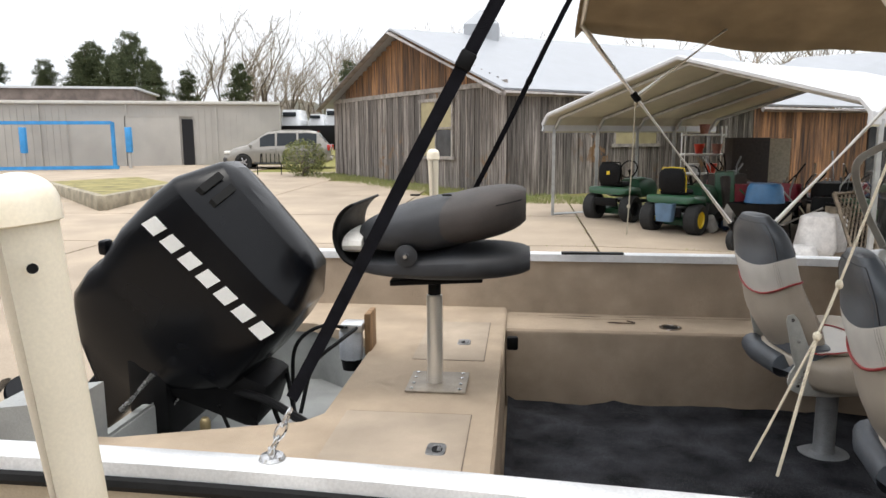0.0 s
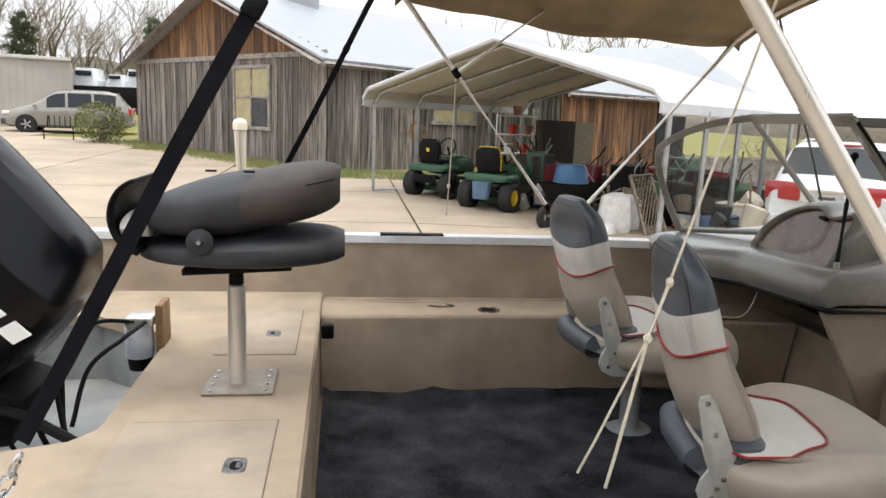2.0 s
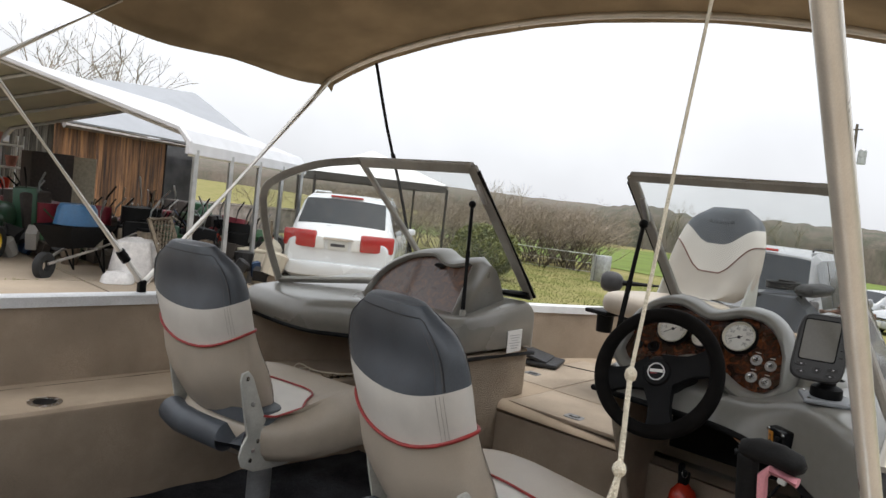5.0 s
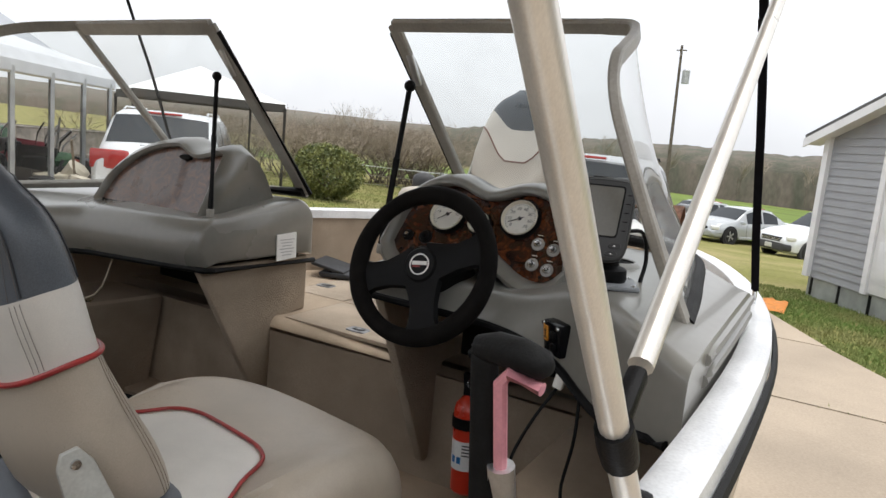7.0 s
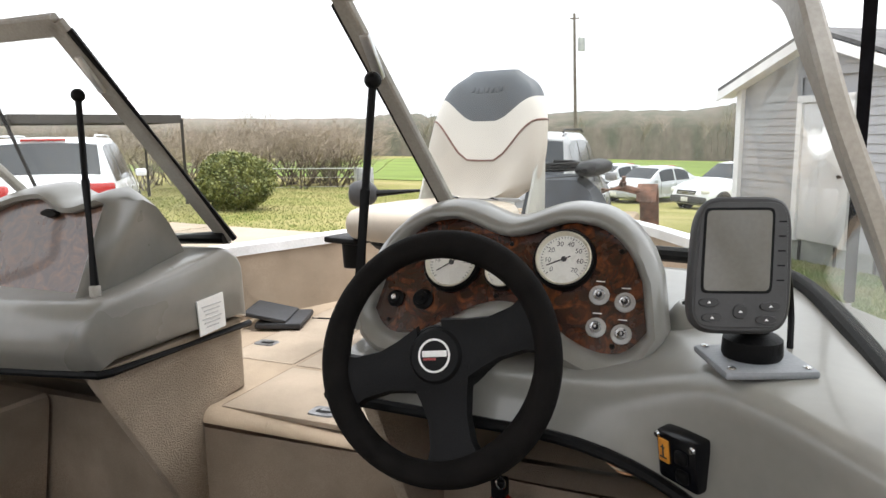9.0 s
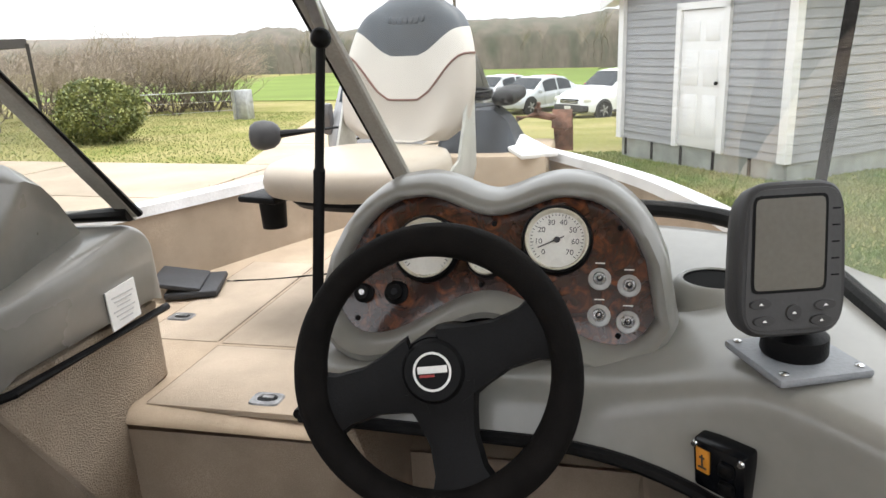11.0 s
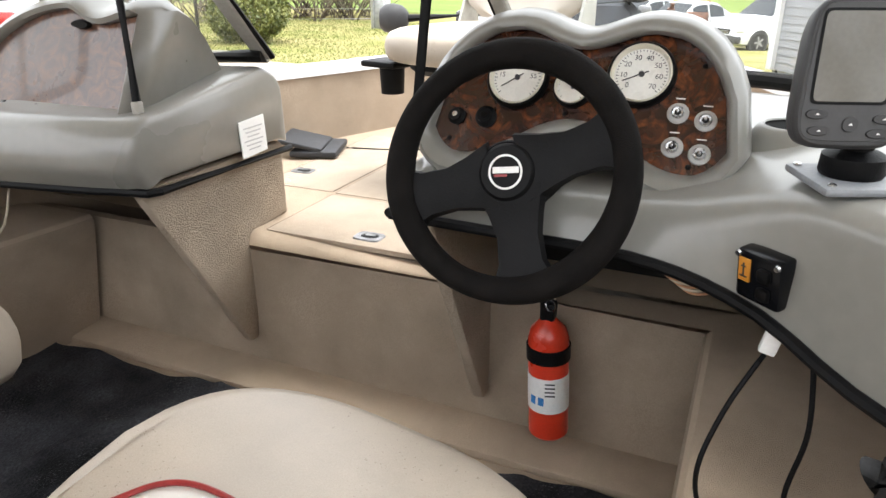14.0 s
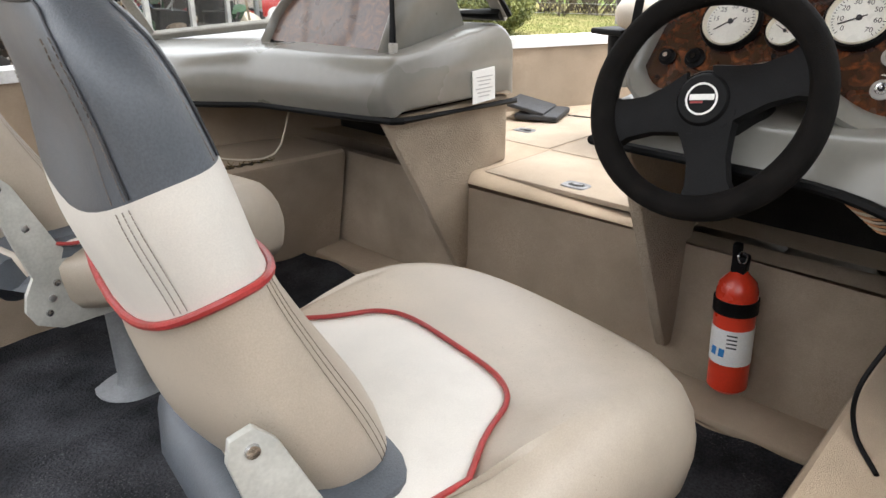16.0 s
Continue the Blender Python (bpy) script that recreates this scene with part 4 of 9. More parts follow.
# ---- helm seats ----
def boat_seat(label, post=True):
    """Moulded high-back seat at the origin, facing +x; z = 0 is the cushion's rim."""
    s = thing("captain_chair", label, "boat seat", (0, 0, 0), "cockpit seats")

    def back_ring(v, grow=0.0):
        z = lerp(0.0, 0.508, v)
        x = soft(v, (0, -0.135), (0.2, -0.185), (0.4, -0.23), (0.56, -0.258), (0.8, -0.298), (1.0, -0.328))
        w = soft(v, (0, 0.15), (0.12, 0.182), (0.3, 0.2), (0.5, 0.188), (0.72, 0.19), (0.83, 0.186), (0.9, 0.17), (0.95, 0.143), (0.98, 0.11), (1.0, 0.06)) + grow
        h = soft(v, (0, 0.06), (0.2, 0.078), (0.4, 0.066), (0.55, 0.05), (0.75, 0.056), (0.9, 0.052), (0.96, 0.036), (1.0, 0.012)) + grow
        out = []
        for p in sup((x, 0, z), X, Y, h, w, 40, 2.5):
            side = 1 - min(1, abs(p.y) / max(w, 0.01)) ** 2
            dip = 0.055 * math.sin(min(1, v * 1.05) * math.pi) * side
            front = 0.4 if p.x > x else 1.0
            dent = 0.03 * math.exp(-((v - 0.85) / 0.09) ** 2) * side * (p.x < x)
            waist = 0.02 * math.exp(-((v - 0.2) / 0.13) ** 2) * (1 - abs(abs(p.y) / w - 0.55) * 2) * (p.x < x)
            out.append(Vector((p.x + dent + max(0, waist), p.y, p.z - dip * front + (p.x - x) * 0.22)))
        return out
    cuts = [(0.0, 0.565, BEIGE_V, "lower_back", "beige vinyl lower back"), (0.565, 0.74, WHITE_V, "back_band", "cream-white vinyl band"), (0.74, 1.0, NAVY, "head_pad", "slate-blue vinyl head pad")]
    for a, b, m, nm, lb in cuts:
        vv = [lerp(a, b, i / 10) for i in range(11)]
        if b == 1.0:
            vv = [lerp(a, b, math.sin(i / 14 * math.pi / 2)) for i in range(15)]
        part(nm, loft([back_ring(v) for v in vv], True, (a == 0, b == 1.0)), m, s, lb, angle=60)
    r = back_ring(0.565, 0.003)
    part("back_piping", rodm(r + r[:2], 0.0038, 8), RED_PIPE, s, "red piping round the back")
    dark = mat("thread", (0.2, 0.165, 0.14), 0.8, vary=0, bump=0) if "thread" not in bpy.data.materials else bpy.data.materials["thread"]
    def seam_pt(v, kf):
        r_ = back_ring(v, 0.0012)
        k = int(kf)
        return r_[k % 40].lerp(r_[(k + 1) % 40], kf - k)
    bm = bmesh.new()
    for v0, v1, lines in ((0.575, 0.735, (25.5, 26.0, 26.5)), (0.03, 0.555, (32.0, 32.6, 33.2)), (0.745, 0.93, (25.5, 26.5, 32.8))):
        m_ = int((v1 - v0) * 130)
        for kf in lines:
            for i in range(m_):
                va, vb = lerp(v0, v1, i / m_), lerp(v0, v1, (i + 0.7) / m_)
                for kk in (kf, 40 - kf):
                    rod(bm, [seam_pt(va, kk), seam_pt(vb, kk)], 0.0005, 4)
    part("back_stitching", bm, dark, s, kind="stuff")
    rim_ = [seam_pt(lerp(0.745, 0.955, i / 12), 13.2) for i in range(13)] + [seam_pt(0.966, lerp(13.6, 26.4, i / 14)) for i in range(15)] + [seam_pt(lerp(0.955, 0.745, i / 12), 26.8) for i in range(13)]
    part("head_seam", rodm(rim_, 0.0012, 6), CHARCOAL_V, s, "dark edge seam of the head pad")
    front_ = [seam_pt(lerp(0.745, 0.95, i / 12), 6.2) for i in range(13)] + [seam_pt(0.962, lerp(6.0, -6.0, i / 14) % 40) for i in range(15)] + [seam_pt(lerp(0.95, 0.745, i / 12), 33.8) for i in range(13)]
    part("head_seam", rodm(front_, 0.0012, 6), CHARCOAL_V, s)

    def plan(rr, cx, n=56, p=3.0):
        return [(cx + rr[0] * math.copysign(abs(math.cos(t)) ** (2 / p), math.cos(t)), rr[1] * math.copysign(abs(math.sin(t)) ** (2 / p), math.sin(t))) for t in (2 * math.pi * k / n for k in range(n))]
    outer = [(0.93, -0.085), (0.98, -0.06), (1.0, -0.02), (1.0, 0.005), (0.975, 0.038), (0.925, 0.062), (0.86, 0.077), (0.78, 0.08)]
    rings = []
    for f, z in outer:
        rings.append([(x, y - 0.04, (z if z < 0.01 else z * soft(x, (-0.235, 0.3), (-0.08, 0.5), (0.04, 1.0))) - 1.15 * max(0, x - 0.08) ** 2) for x, y in plan((0.285 * f, 0.268 * f), 0.05, p=2.9)])
    inner = [(x, -0.035 + max(-0.2, min(0.2, y * soft(x, (-0.22, 1.25), (-0.1, 1.25), (-0.055, 1.02), (-0.01, 0.88), (0.05, 0.86)))), 0.05 + 0.06 * (x + 0.1)) for x, y in plan((0.135, 0.175), -0.08, p=4.0)]
    mid = [tuple((Vector(a) * 0.5 + Vector(b) * 0.5) + Vector((0, 0, 0.004))) for a, b in zip(rings[-1], inner)]
    part("cushion_bolster", loft(rings + [mid, inner], True, (True, False)), BEIGE_V, s, "rolled beige vinyl seat bolster", angle=60)
    ins = [inner] + [[(-0.08 + (x + 0.08) * f, -0.035 + (y + 0.035) * f, 0.05 + 0.06 * (x + 0.1) * f + 0.012 * (1 - f ** 2)) for x, y, z in inner] for f in (0.9, 0.75, 0.5, 0.25, 0.05)]
    part("cushion_insert", loft(ins, True, (False, True)), WHITE_V, s, "cream-white seat insert", angle=60)
    part("insert_piping", rodm([Vector(p) + Vector((0, 0, 0.004)) for p in inner + inner[:2]], 0.0034, 8), RED_PIPE, s, "red piping round the insert")
    part("rear_patch", loft([sup((-0.165, -0.06, z), X, Y, rx, ry, 28, 3.2) for z, rx, ry in ((0.02, 0.068, 0.155), (0.056, 0.063, 0.148), (0.063, 0.05, 0.125), (0.064, 0.03, 0.06))]), NAVY, s, "slate-blue rear cushion patch")
    part("rear_roll", rodm([(-0.215, -0.18, -0.03), (-0.235, -0.1, -0.035), (-0.235, 0.1, -0.035), (-0.215, 0.18, -0.03)], 0.042, 14), NAVY, s, "slate-blue rear roll")
    for sg in (-1, 1):
        y = -0.205 if sg < 0 else 0.182
        poly = [(-0.262, -0.085), (-0.22, -0.108), (-0.12, -0.115), (0.12, -0.105), (0.12, -0.085), (-0.1, -0.06), (-0.155, -0.02), (-0.2, 0.05), (-0.25, 0.165), (-0.268, 0.185), (-0.288, 0.18), (-0.292, 0.16), (-0.268, 0.06), (-0.25, 0.0), (-0.268, -0.025), (-0.275, -0.055)]
        poly = [(a + (0.045 if sg > 0 else 0), b) for a, b in poly]
        br = part("hinge_bracket", prism(poly, "y", y - 0.004, y + 0.004, 0.0015), BRACKET, s, "cream-grey metal hinge bracket")
        bm = bmesh.new()
        for bx_, bz in ((-0.238, -0.07), (-0.228, -0.045), (-0.215, -0.02), (-0.272, 0.165), (-0.245, 0.09)):
            m = aim((bx_ + (0.045 if sg > 0 else 0), y + sg * 0.003, bz), (0, sg, 0))
            vsx = [[m @ Vector((r_ * math.cos(k * math.pi / 5), r_ * math.sin(k * math.pi / 5), h)) for k in range(10)] for r_, h in ((0.007, 0), (0.006, 0.004), (0.0, 0.005))]
            quad_strip(bm, vsx)
        part("bracket_bolts", bm, STEEL if sg < 0 else BLACK, br, kind="stuff")
    part("seat_plate", boxm((0.0, 0, -0.095), (0.36, 0.34, 0.02), 0.005), BLACK, s)
    if post:
        part("pedestal", lathe([(0.0, -0.43), (0.09, -0.43), (0.09, -0.415), (0.043, -0.41), (0.038, -0.395), (0.038, -0.1), (0, -0.1)], None, 24), GREY_POST, s, "grey tubular pedestal")
    return s


seat = boat_seat("cream, beige and slate-blue vinyl helm seat with red piping")
seat.matrix_basis = pose(1.99, 2.734, 1.022, 0, 0, -10)
seat2 = copy_thing(seat, pose(2.0, 3.66, 1.03, 0, 0, 8))
seat2["label"] = "cream, beige and slate-blue vinyl passenger seat with red piping"

# bow seat, turned towards the helm
CREAM_GREY = mat("greyed_cream_vinyl", (0.52, 0.475, 0.415), 0.42, scale=8, vary=0.05, bump=0.05, fine=700, stain=0.2)
bow = thing("bow_seat", "beige and cream vinyl bow fishing seat with slate-blue headrest", "boat seat", (0, 0, 0))


def bow_ring(v):
    z = lerp(0.1, 0.505, v)
    x = -0.175 - 0.115 * v
    w = soft(v, (0, 0.13), (0.04, 0.19), (0.12, 0.218), (0.35, 0.226), (0.6, 0.215), (0.8, 0.19), (0.92, 0.15), (0.97, 0.11), (1.0, 0.06))
    h = soft(v, (0, 0.02), (0.06, 0.045), (0.3, 0.06), (0.8, 0.052), (0.95, 0.04), (1, 0.012))
    out = []
    for p in sup((x, 0, z), X, Y, h, w, 40, 2.6):
        k = min(1, max(0, (abs(p.y) / w - 0.2) / 0.75))
        vv = 0.14 * math.sin(min(1, v * 1.05) * math.pi) * (1 - k * k * (3 - 2 * k))
        out.append(Vector((p.x, p.y, p.z - vv * (1 if p.x > x else 0.5))))
    return out


for a, b, m, nm in ((0, 0.6, CREAM_GREY, "lower_back"), (0.6, 0.78, WHITE_V, "back_band"), (0.78, 1.0, NAVY, "headrest")):
    part(nm, loft([bow_ring(lerp(a, b, math.sin(i / 12 * math.pi / 2) if b == 1 else i / 12)) for i in range(13)], True, (a == 0, b == 1.0)), m, bow, "", angle=60)
r = bow_ring(0.6)
part("back_piping", rodm(r + r[:2], 0.0035, 6), mat("brown_piping", (0.2, 0.1, 0.08), 0.5, vary=0.05), bow)
bm = bmesh.new()
for i in range(7):
    yb = 0.055 - 0.0185 * i
    near = min(bow_ring(0.9)[:10] + bow_ring(0.9)[31:], key=lambda p: abs(p.y - yb))
    box(bm, (near.x + 0.0005, yb, near.z), (0.004, 0.013, 0.02), Matrix.Rotation(radians(-15), 3, "Y"), 0.002)
part("embossed_mark", bm, NAVY, bow, "row of raised embossed bars")
part("cushion", loft([sup((0.06, 0, z), X, Y, 0.255 * f, 0.222 * f, 44, 3.0) for z, f in ((0.006, 0.9), (0.012, 0.955), (0.026, 0.99), (0.046, 1.0), (0.066, 0.985), (0.082, 0.945), (0.09, 0.86), (0.092, 0.6), (0.09, 0.3))]), BEIGE_V, bow, "thick beige vinyl cushion", angle=60)
part("cushion_pan", loft([sup((0.05, 0, z), X, Y, 0.2 * f, 0.17 * f, 32, 3.0) for z, f in ((-0.03, 0.9), (-0.015, 0.98), (0.012, 0.96))]), BLACK, bow)
for sg in (-1, 1):
    poly = [(-0.2, -0.03), (0.02, -0.04), (0.02, 0.0), (-0.12, 0.05), (-0.2, 0.25), (-0.235, 0.25), (-0.235, 0.02)]
    part("hinge_bracket", prism(poly, "y", sg * 0.212 - 0.004, sg * 0.212 + 0.004, 0.0015), BRACKET, bow, "cream metal hinge bracket")
part("pedestal", lathe([(0, -0.347), (0.09, -0.347), (0.09, -0.33), (0.036, -0.325), (0.032, -0.04), (0, -0.04)], None, 20), GREY_POST, bow)
part("cup_tray", boxm((0.19, -0.225, -0.012), (0.11, 0.13, 0.018), 0.005), BLACK, bow, "black side cup tray")
part("cup_tray_cup", lathe([(0, -0.11), (0.034, -0.11), (0.038, -0.03), (0, -0.03)], Matrix.Translation((0.19, -0.215, 0.012)), 20), BLACK, bow)
part("webbing_strap", rodm([(0.0, 0.02, -0.04), (0.05, 0.05, -0.14), (0.02, 0.03, -0.22)], 0.012, 6, 0.3), BEIGE_V, bow)
bow.matrix_basis = pose(3.6, 3.04, 1.338, 0, 0, 166)

# folded fishing seat on the aft deck
fs = thing("fishing_seat", "charcoal vinyl fold-down fishing seat folded shut on a pedestal", "boat seat", (0.55, 3.24, DECK))


def slab(x0, x1, z0, z1, w, tilt, n=26, p=3.0, cz=0.0):
    rings = []
    for i in range(n + 1):
        s = i / n
        e = math.sin(math.pi * min(1, max(0, s * 0.95 + 0.025))) ** 0.26
        x = lerp(x0, x1, s)
        rings.append(sup((x, 3.24, lerp(z0, z1, s) + cz), Y, Z, w * e, tilt * e * (0.75 + 0.35 * s), 28, p))
    return loft(rings)


part("seat_base", slab(0.31, 0.86, 1.415, 1.43, 0.215, 0.052), CHARCOAL_V, fs, "charcoal vinyl cushion")
part("folded_back", slab(0.40, 0.845, 1.52, 1.605, 0.205, 0.086), BROWN_V, fs, "faded charcoal folded backrest", angle=60)
part("back_cover", slab(0.32, 0.71, 1.512, 1.572, 0.212, 0.088), CHARCOAL_V, fs, "charcoal rear cover", angle=60)
arc = [(0.35 + 0.092 * math.cos(t), 1.525 + 0.103 * math.sin(t)) for t in (radians(a) for a in range(112, 257, 12))]
shell = [[(x, y, z) for x, z in arc] for y in (3.03, 3.08, 3.24, 3.4, 3.45)]
bm = bmesh.new()
quad_strip(bm, shell, False)
sh = part("plastic_shell", bm, BLACK, fs, "black plastic seat shell")
md = sh.modifiers.new("thickness", "SOLIDIFY")
md.thickness = 0.008
part("foam_pad", loft([sup((x, 3.24, 1.49), Y, Z, 0.18, 0.035, 20, 2.5) for x in (0.28, 0.30, 0.34)]), mat("white_foam", (0.7, 0.68, 0.64), 0.9, vary=0.08), fs)
part("post_stub", lathe([(0, 0.3), (0.0215, 0.3), (0.0215, 0.375), (0, 0.375)], Matrix.Translation((0.545, 3.24, DECK)), 20), BLACK, fs, "black post stub")
# seams and slots of the folded back
for y_ in (3.055, 3.425):
    part("seam", rodm(curve_pts([(0.73, y_ + (0.02 if y_ < 3.2 else -0.02), 1.61), (0.78, y_, 1.622), (0.83, y_ + (0.03 if y_ < 3.2 else -0.03), 1.632)], 10), 0.002, 5), RUBBER, fs)
for x_ in (0.5, 0.6):
    part("vent_slot", boxm((x_, 3.13, 1.642), (0.03, 0.008, 0.006), 0.002), RUBBER, fs)
part("hinge_knob", lathe([(0, 0), (0.034, 0), (0.034, 0.01), (0.012, 0.016), (0.01, 0.02), (0, 0.02)], aim((0.485, 3.035, 1.465), (0, -1, 0)), 24), CHARCOAL_V, fs, "round hinge knob")
part("hinge_bolt", lathe([(0, 0.018), (0.008, 0.018), (0.006, 0.026), (0, 0.026)], aim((0.485, 3.035, 1.465), (0, -1, 0)), 12), STEEL, fs)
part("seat_mount", boxm((0.56, 3.24, 1.362), (0.3, 0.18, 0.018), 0.003, Matrix.Rotation(radians(-3), 3, "Y")), BLACK, fs, "black steel seat mount")
part("pedestal", lathe([(0, 0), (0.0265, 0), (0.0265, 0.31), (0.02, 0.315), (0.02, 0.37), (0, 0.37)], Matrix.Translation((0.545, 3.24, DECK)), 24), ALU_POLE, fs, "brushed aluminium pedestal")
bp = part("base_plate", boxm((0.555, 3.245, DECK + 0.006), (0.2, 0.2, 0.006), 0.002), mat("dull_plate", (0.36, 0.31, 0.25), 0.5, 0.2, vary=0.12, stain=0.3), fs, "square worn tan base plate")
bm = bmesh.new()
for a in (-0.08, -0.03, 0.03, 0.08):
    for b in (-0.08, 0.08):
        bmesh.ops.create_uvsphere(bm, u_segments=8, v_segments=5, radius=0.007, matrix=Matrix.Translation((0.555 + b, 3.245 + a, DECK + 0.011)) @ Matrix.Diagonal((1, 1, 0.5, 1)))
part("plate_screws", bm, STEEL, bp, kind="stuff")

# ---- steering wheel ----
WHN = Vector((-math.cos(radians(20)), 0, math.sin(radians(20))))
WUP = Vector((math.sin(radians(20)), 0, math.cos(radians(20))))
WRT = Vector((0, -1, 0))
HUB = Vector((2.458, 2.588, 1.345))
wheel = thing("steering_wheel", "black foam-rimmed three-spoke steering wheel with round hub badge", "steering wheel", HUB)
mw = Matrix((WRT, WUP, WHN)).transposed().to_4x4()
mw.translation = HUB
R = 0.156
rim = []
for k in range(72):
    t = 2 * math.pi * k / 72
    c = Vector((R * math.cos(t), R * math.sin(t), -0.002))
    out = Vector((math.cos(t), math.sin(t), 0))
    rr = 0.0195 + 0.0015 * math.cos(3 * (t - radians(78)))
    rim.append([mw @ (c + out * (rr * math.cos(a)) + Vector((0, 0, rr * math.sin(a)))) for a in (2 * math.pi * j / 16 for j in range(16))])
part("rim", loft(rim + [rim[0]], True, (False, False)), WHEEL_RUB, wheel, "black foam rim")
for a0 in (24, 201, 287):
    a = radians(a0)
    d, s_ = Vector((math.cos(a), math.sin(a), 0)), Vector((-math.sin(a), math.cos(a), 0))
    rings = [[mw @ (d * r_ + s_ * (w_ * u) + Vector((0, 0, h))) for u, h in ((-1, h0 - 0.014), (-0.9, h0), (-0.3, h0 + 0.003), (0.3, h0 + 0.003), (0.9, h0), (1, h0 - 0.014))]
             for r_, w_, h0 in ((0.02, 0.05, 0.0), (0.055, 0.038, -0.004), (0.085, 0.031, -0.006), (0.12, 0.033, -0.002), (0.146, 0.045, 0.0))]
    part("spoke", loft(rings), BLACK, wheel, "black flat spoke")
hub = part("hub_cap", lathe([(0, -0.04), (0.046, -0.04), (0.043, -0.004), (0.0405, 0.0), (0.039, -0.001), (0.0375, 0.003), (0.034, 0.006), (0.0, 0.006)], mw, 40), BLACK, wheel, "round black hub cap")
part("badge_ring", lathe([(0.0205, 0.006), (0.0232, 0.006), (0.0232, 0.0075), (0.0205, 0.0075)], mw, 36), WHITE_P, hub, "white ring of the hub badge")
bm = boxm(mw @ Vector((0, 0.0025, 0.0068)), (0.036, 0.0085, 0.0012), 0.0005, mw.to_3x3() @ Matrix.Rotation(radians(8), 3, "Z"))
part("badge_bar", bm, WHITE_P, hub, "plain white badge bar")
bm = boxm(mw @ Vector((-0.006, -0.0055, 0.0068)), (0.018, 0.003, 0.0012), 0, mw.to_3x3() @ Matrix.Rotation(radians(8), 3, "Z"))
part("badge_stripe", bm, RED_PIPE, hub, "red badge stripe")
part("column", lathe([(0.056, -0.17), (0.055, -0.12), (0.05, -0.08), (0.046, -0.055), (0.042, -0.03), (0, -0.03)], mw, 28), BLACK, wheel, "black steering column boot")

# fish finder
ff = thing("fish_finder", "dark grey fish finder with a blank screen on a swivel mount", "fish finder", (2.48, 2.21, 1.37))
fu = Vector((0.28, 0, 1)).normalized()
fr_ = Vector((0.28, -0.92, 0)).normalized()
fn_ = fr_.cross(fu).normalized()
fm = Matrix((fr_, fu, fn_)).transposed().to_4x4()
fm.translation = Vector((2.466, 2.215, 1.492))


def ff_ring(h, a, b, n=6.0, dx=0.0, dy=0.0, taper=0.0):
    return [fm @ Vector((dx + p.x * (1 - taper * (p.y / b)), dy + p.y, h)) for p in sup((0, 0, 0), X, Y, a, b, 44, n)]


PLAST = mat("dark_grey_plastic", (0.045, 0.045, 0.046), 0.5, spec=0.3, scale=20, vary=0.08, bump=0.1, fine=500)
case = part("case", loft([ff_ring(h, 0.0545 * g, 0.078 * g, 5.0, taper=0.03) for h, g in ((-0.034, 0.8), (-0.03, 0.9), (-0.016, 0.965), (0.004, 1.0), (0.01, 0.985), (0.013, 0.95))]), PLAST, ff, "dark grey rounded case", angle=40)
bez = part("bezel", loft([ff_ring(h, 0.049 * g, 0.071 * g, 7.0, taper=0.03) for h, g in ((0.0125, 1.0), (0.0138, 0.985))]), mat("bezel_grey", (0.045, 0.045, 0.046), 0.55, scale=20, vary=0.06, bump=0.05), case)
part("screen_frame", loft([ff_ring(h, 0.0385, 0.0485, 14, -0.0055, 0.0155) for h in (0.0136, 0.0145)]), BLACK, bez)
part("screen", loft([ff_ring(h, 0.0355, 0.0455, 16, -0.0055, 0.0155) for h in (0.0144, 0.0149)]), mat("blank_lcd", (0.13, 0.122, 0.105), 0.2, scale=8, vary=0.03, bump=0.0), bez, "blank grey screen")
for bx_, by_ in ((-0.034, -0.043), (-0.03, -0.06), (0.0, -0.053), (0.032, -0.047), (0.028, -0.062)):
    bt_ = part("button", loft([ff_ring(h, (0.0115 if bx_ else 0.008) * g, (0.005 if bx_ else 0.008) * g, 2.2, bx_, by_) for h, g in ((0.0135, 1.0), (0.016, 0.92))]), PLAST, case, "dark rubber button")
    gl_ = bmesh.new()
    gl_.faces.new([gl_.verts.new(fm @ Vector((bx_ + u, by_ + w, 0.0163))) for u, w in ((-0.0024, -0.0011), (0.0024, -0.0011), (0.0, 0.0014))])
    part("button_glyph", gl_, WHITE_P, bt_)
bm = bmesh.new()
for i in range(5):
    box(bm, fm @ Vector((0.0415, 0.048 - 0.0165 * i, 0.0139)), (0.008, 0.0016, 0.0008), fm.to_3x3())
part("side_marks", bm, BLACK, bez)
part("swivel", lathe([(0, 0), (0.032, 0), (0.034, 0.004), (0.033, 0.022), (0.028, 0.026), (0.018, 0.03), (0.016, 0.05), (0, 0.05)], Matrix.Translation((2.485, 2.195, 1.381)), 28), BLACK, ff, "round black swivel base")
mp_ = part("mount_plate", boxm((2.482, 2.193, 1.376), (0.105, 0.105, 0.01), 0.004, Matrix.Rotation(radians(22), 3, "Z")), mat("grey_mount", (0.22, 0.23, 0.245), 0.5, vary=0.06), ff, "square grey mounting plate")
bm = bmesh.new()
for a, b in ((1, 1), (1, -1), (-1, 1), (-1, -1)):
    v = Matrix.Rotation(radians(22), 3, "Z") @ Vector((0.042 * a, 0.042 * b, 0.006))
    bmesh.ops.create_uvsphere(bm, u_segments=8, v_segments=5, radius=0.005, matrix=Matrix.Translation(Vector((2.482, 2.193, 1.376)) + v) @ Matrix.Diagonal((1, 1, 0.5, 1)))
part("plate_screws", bm, STEEL, mp_, kind="stuff")
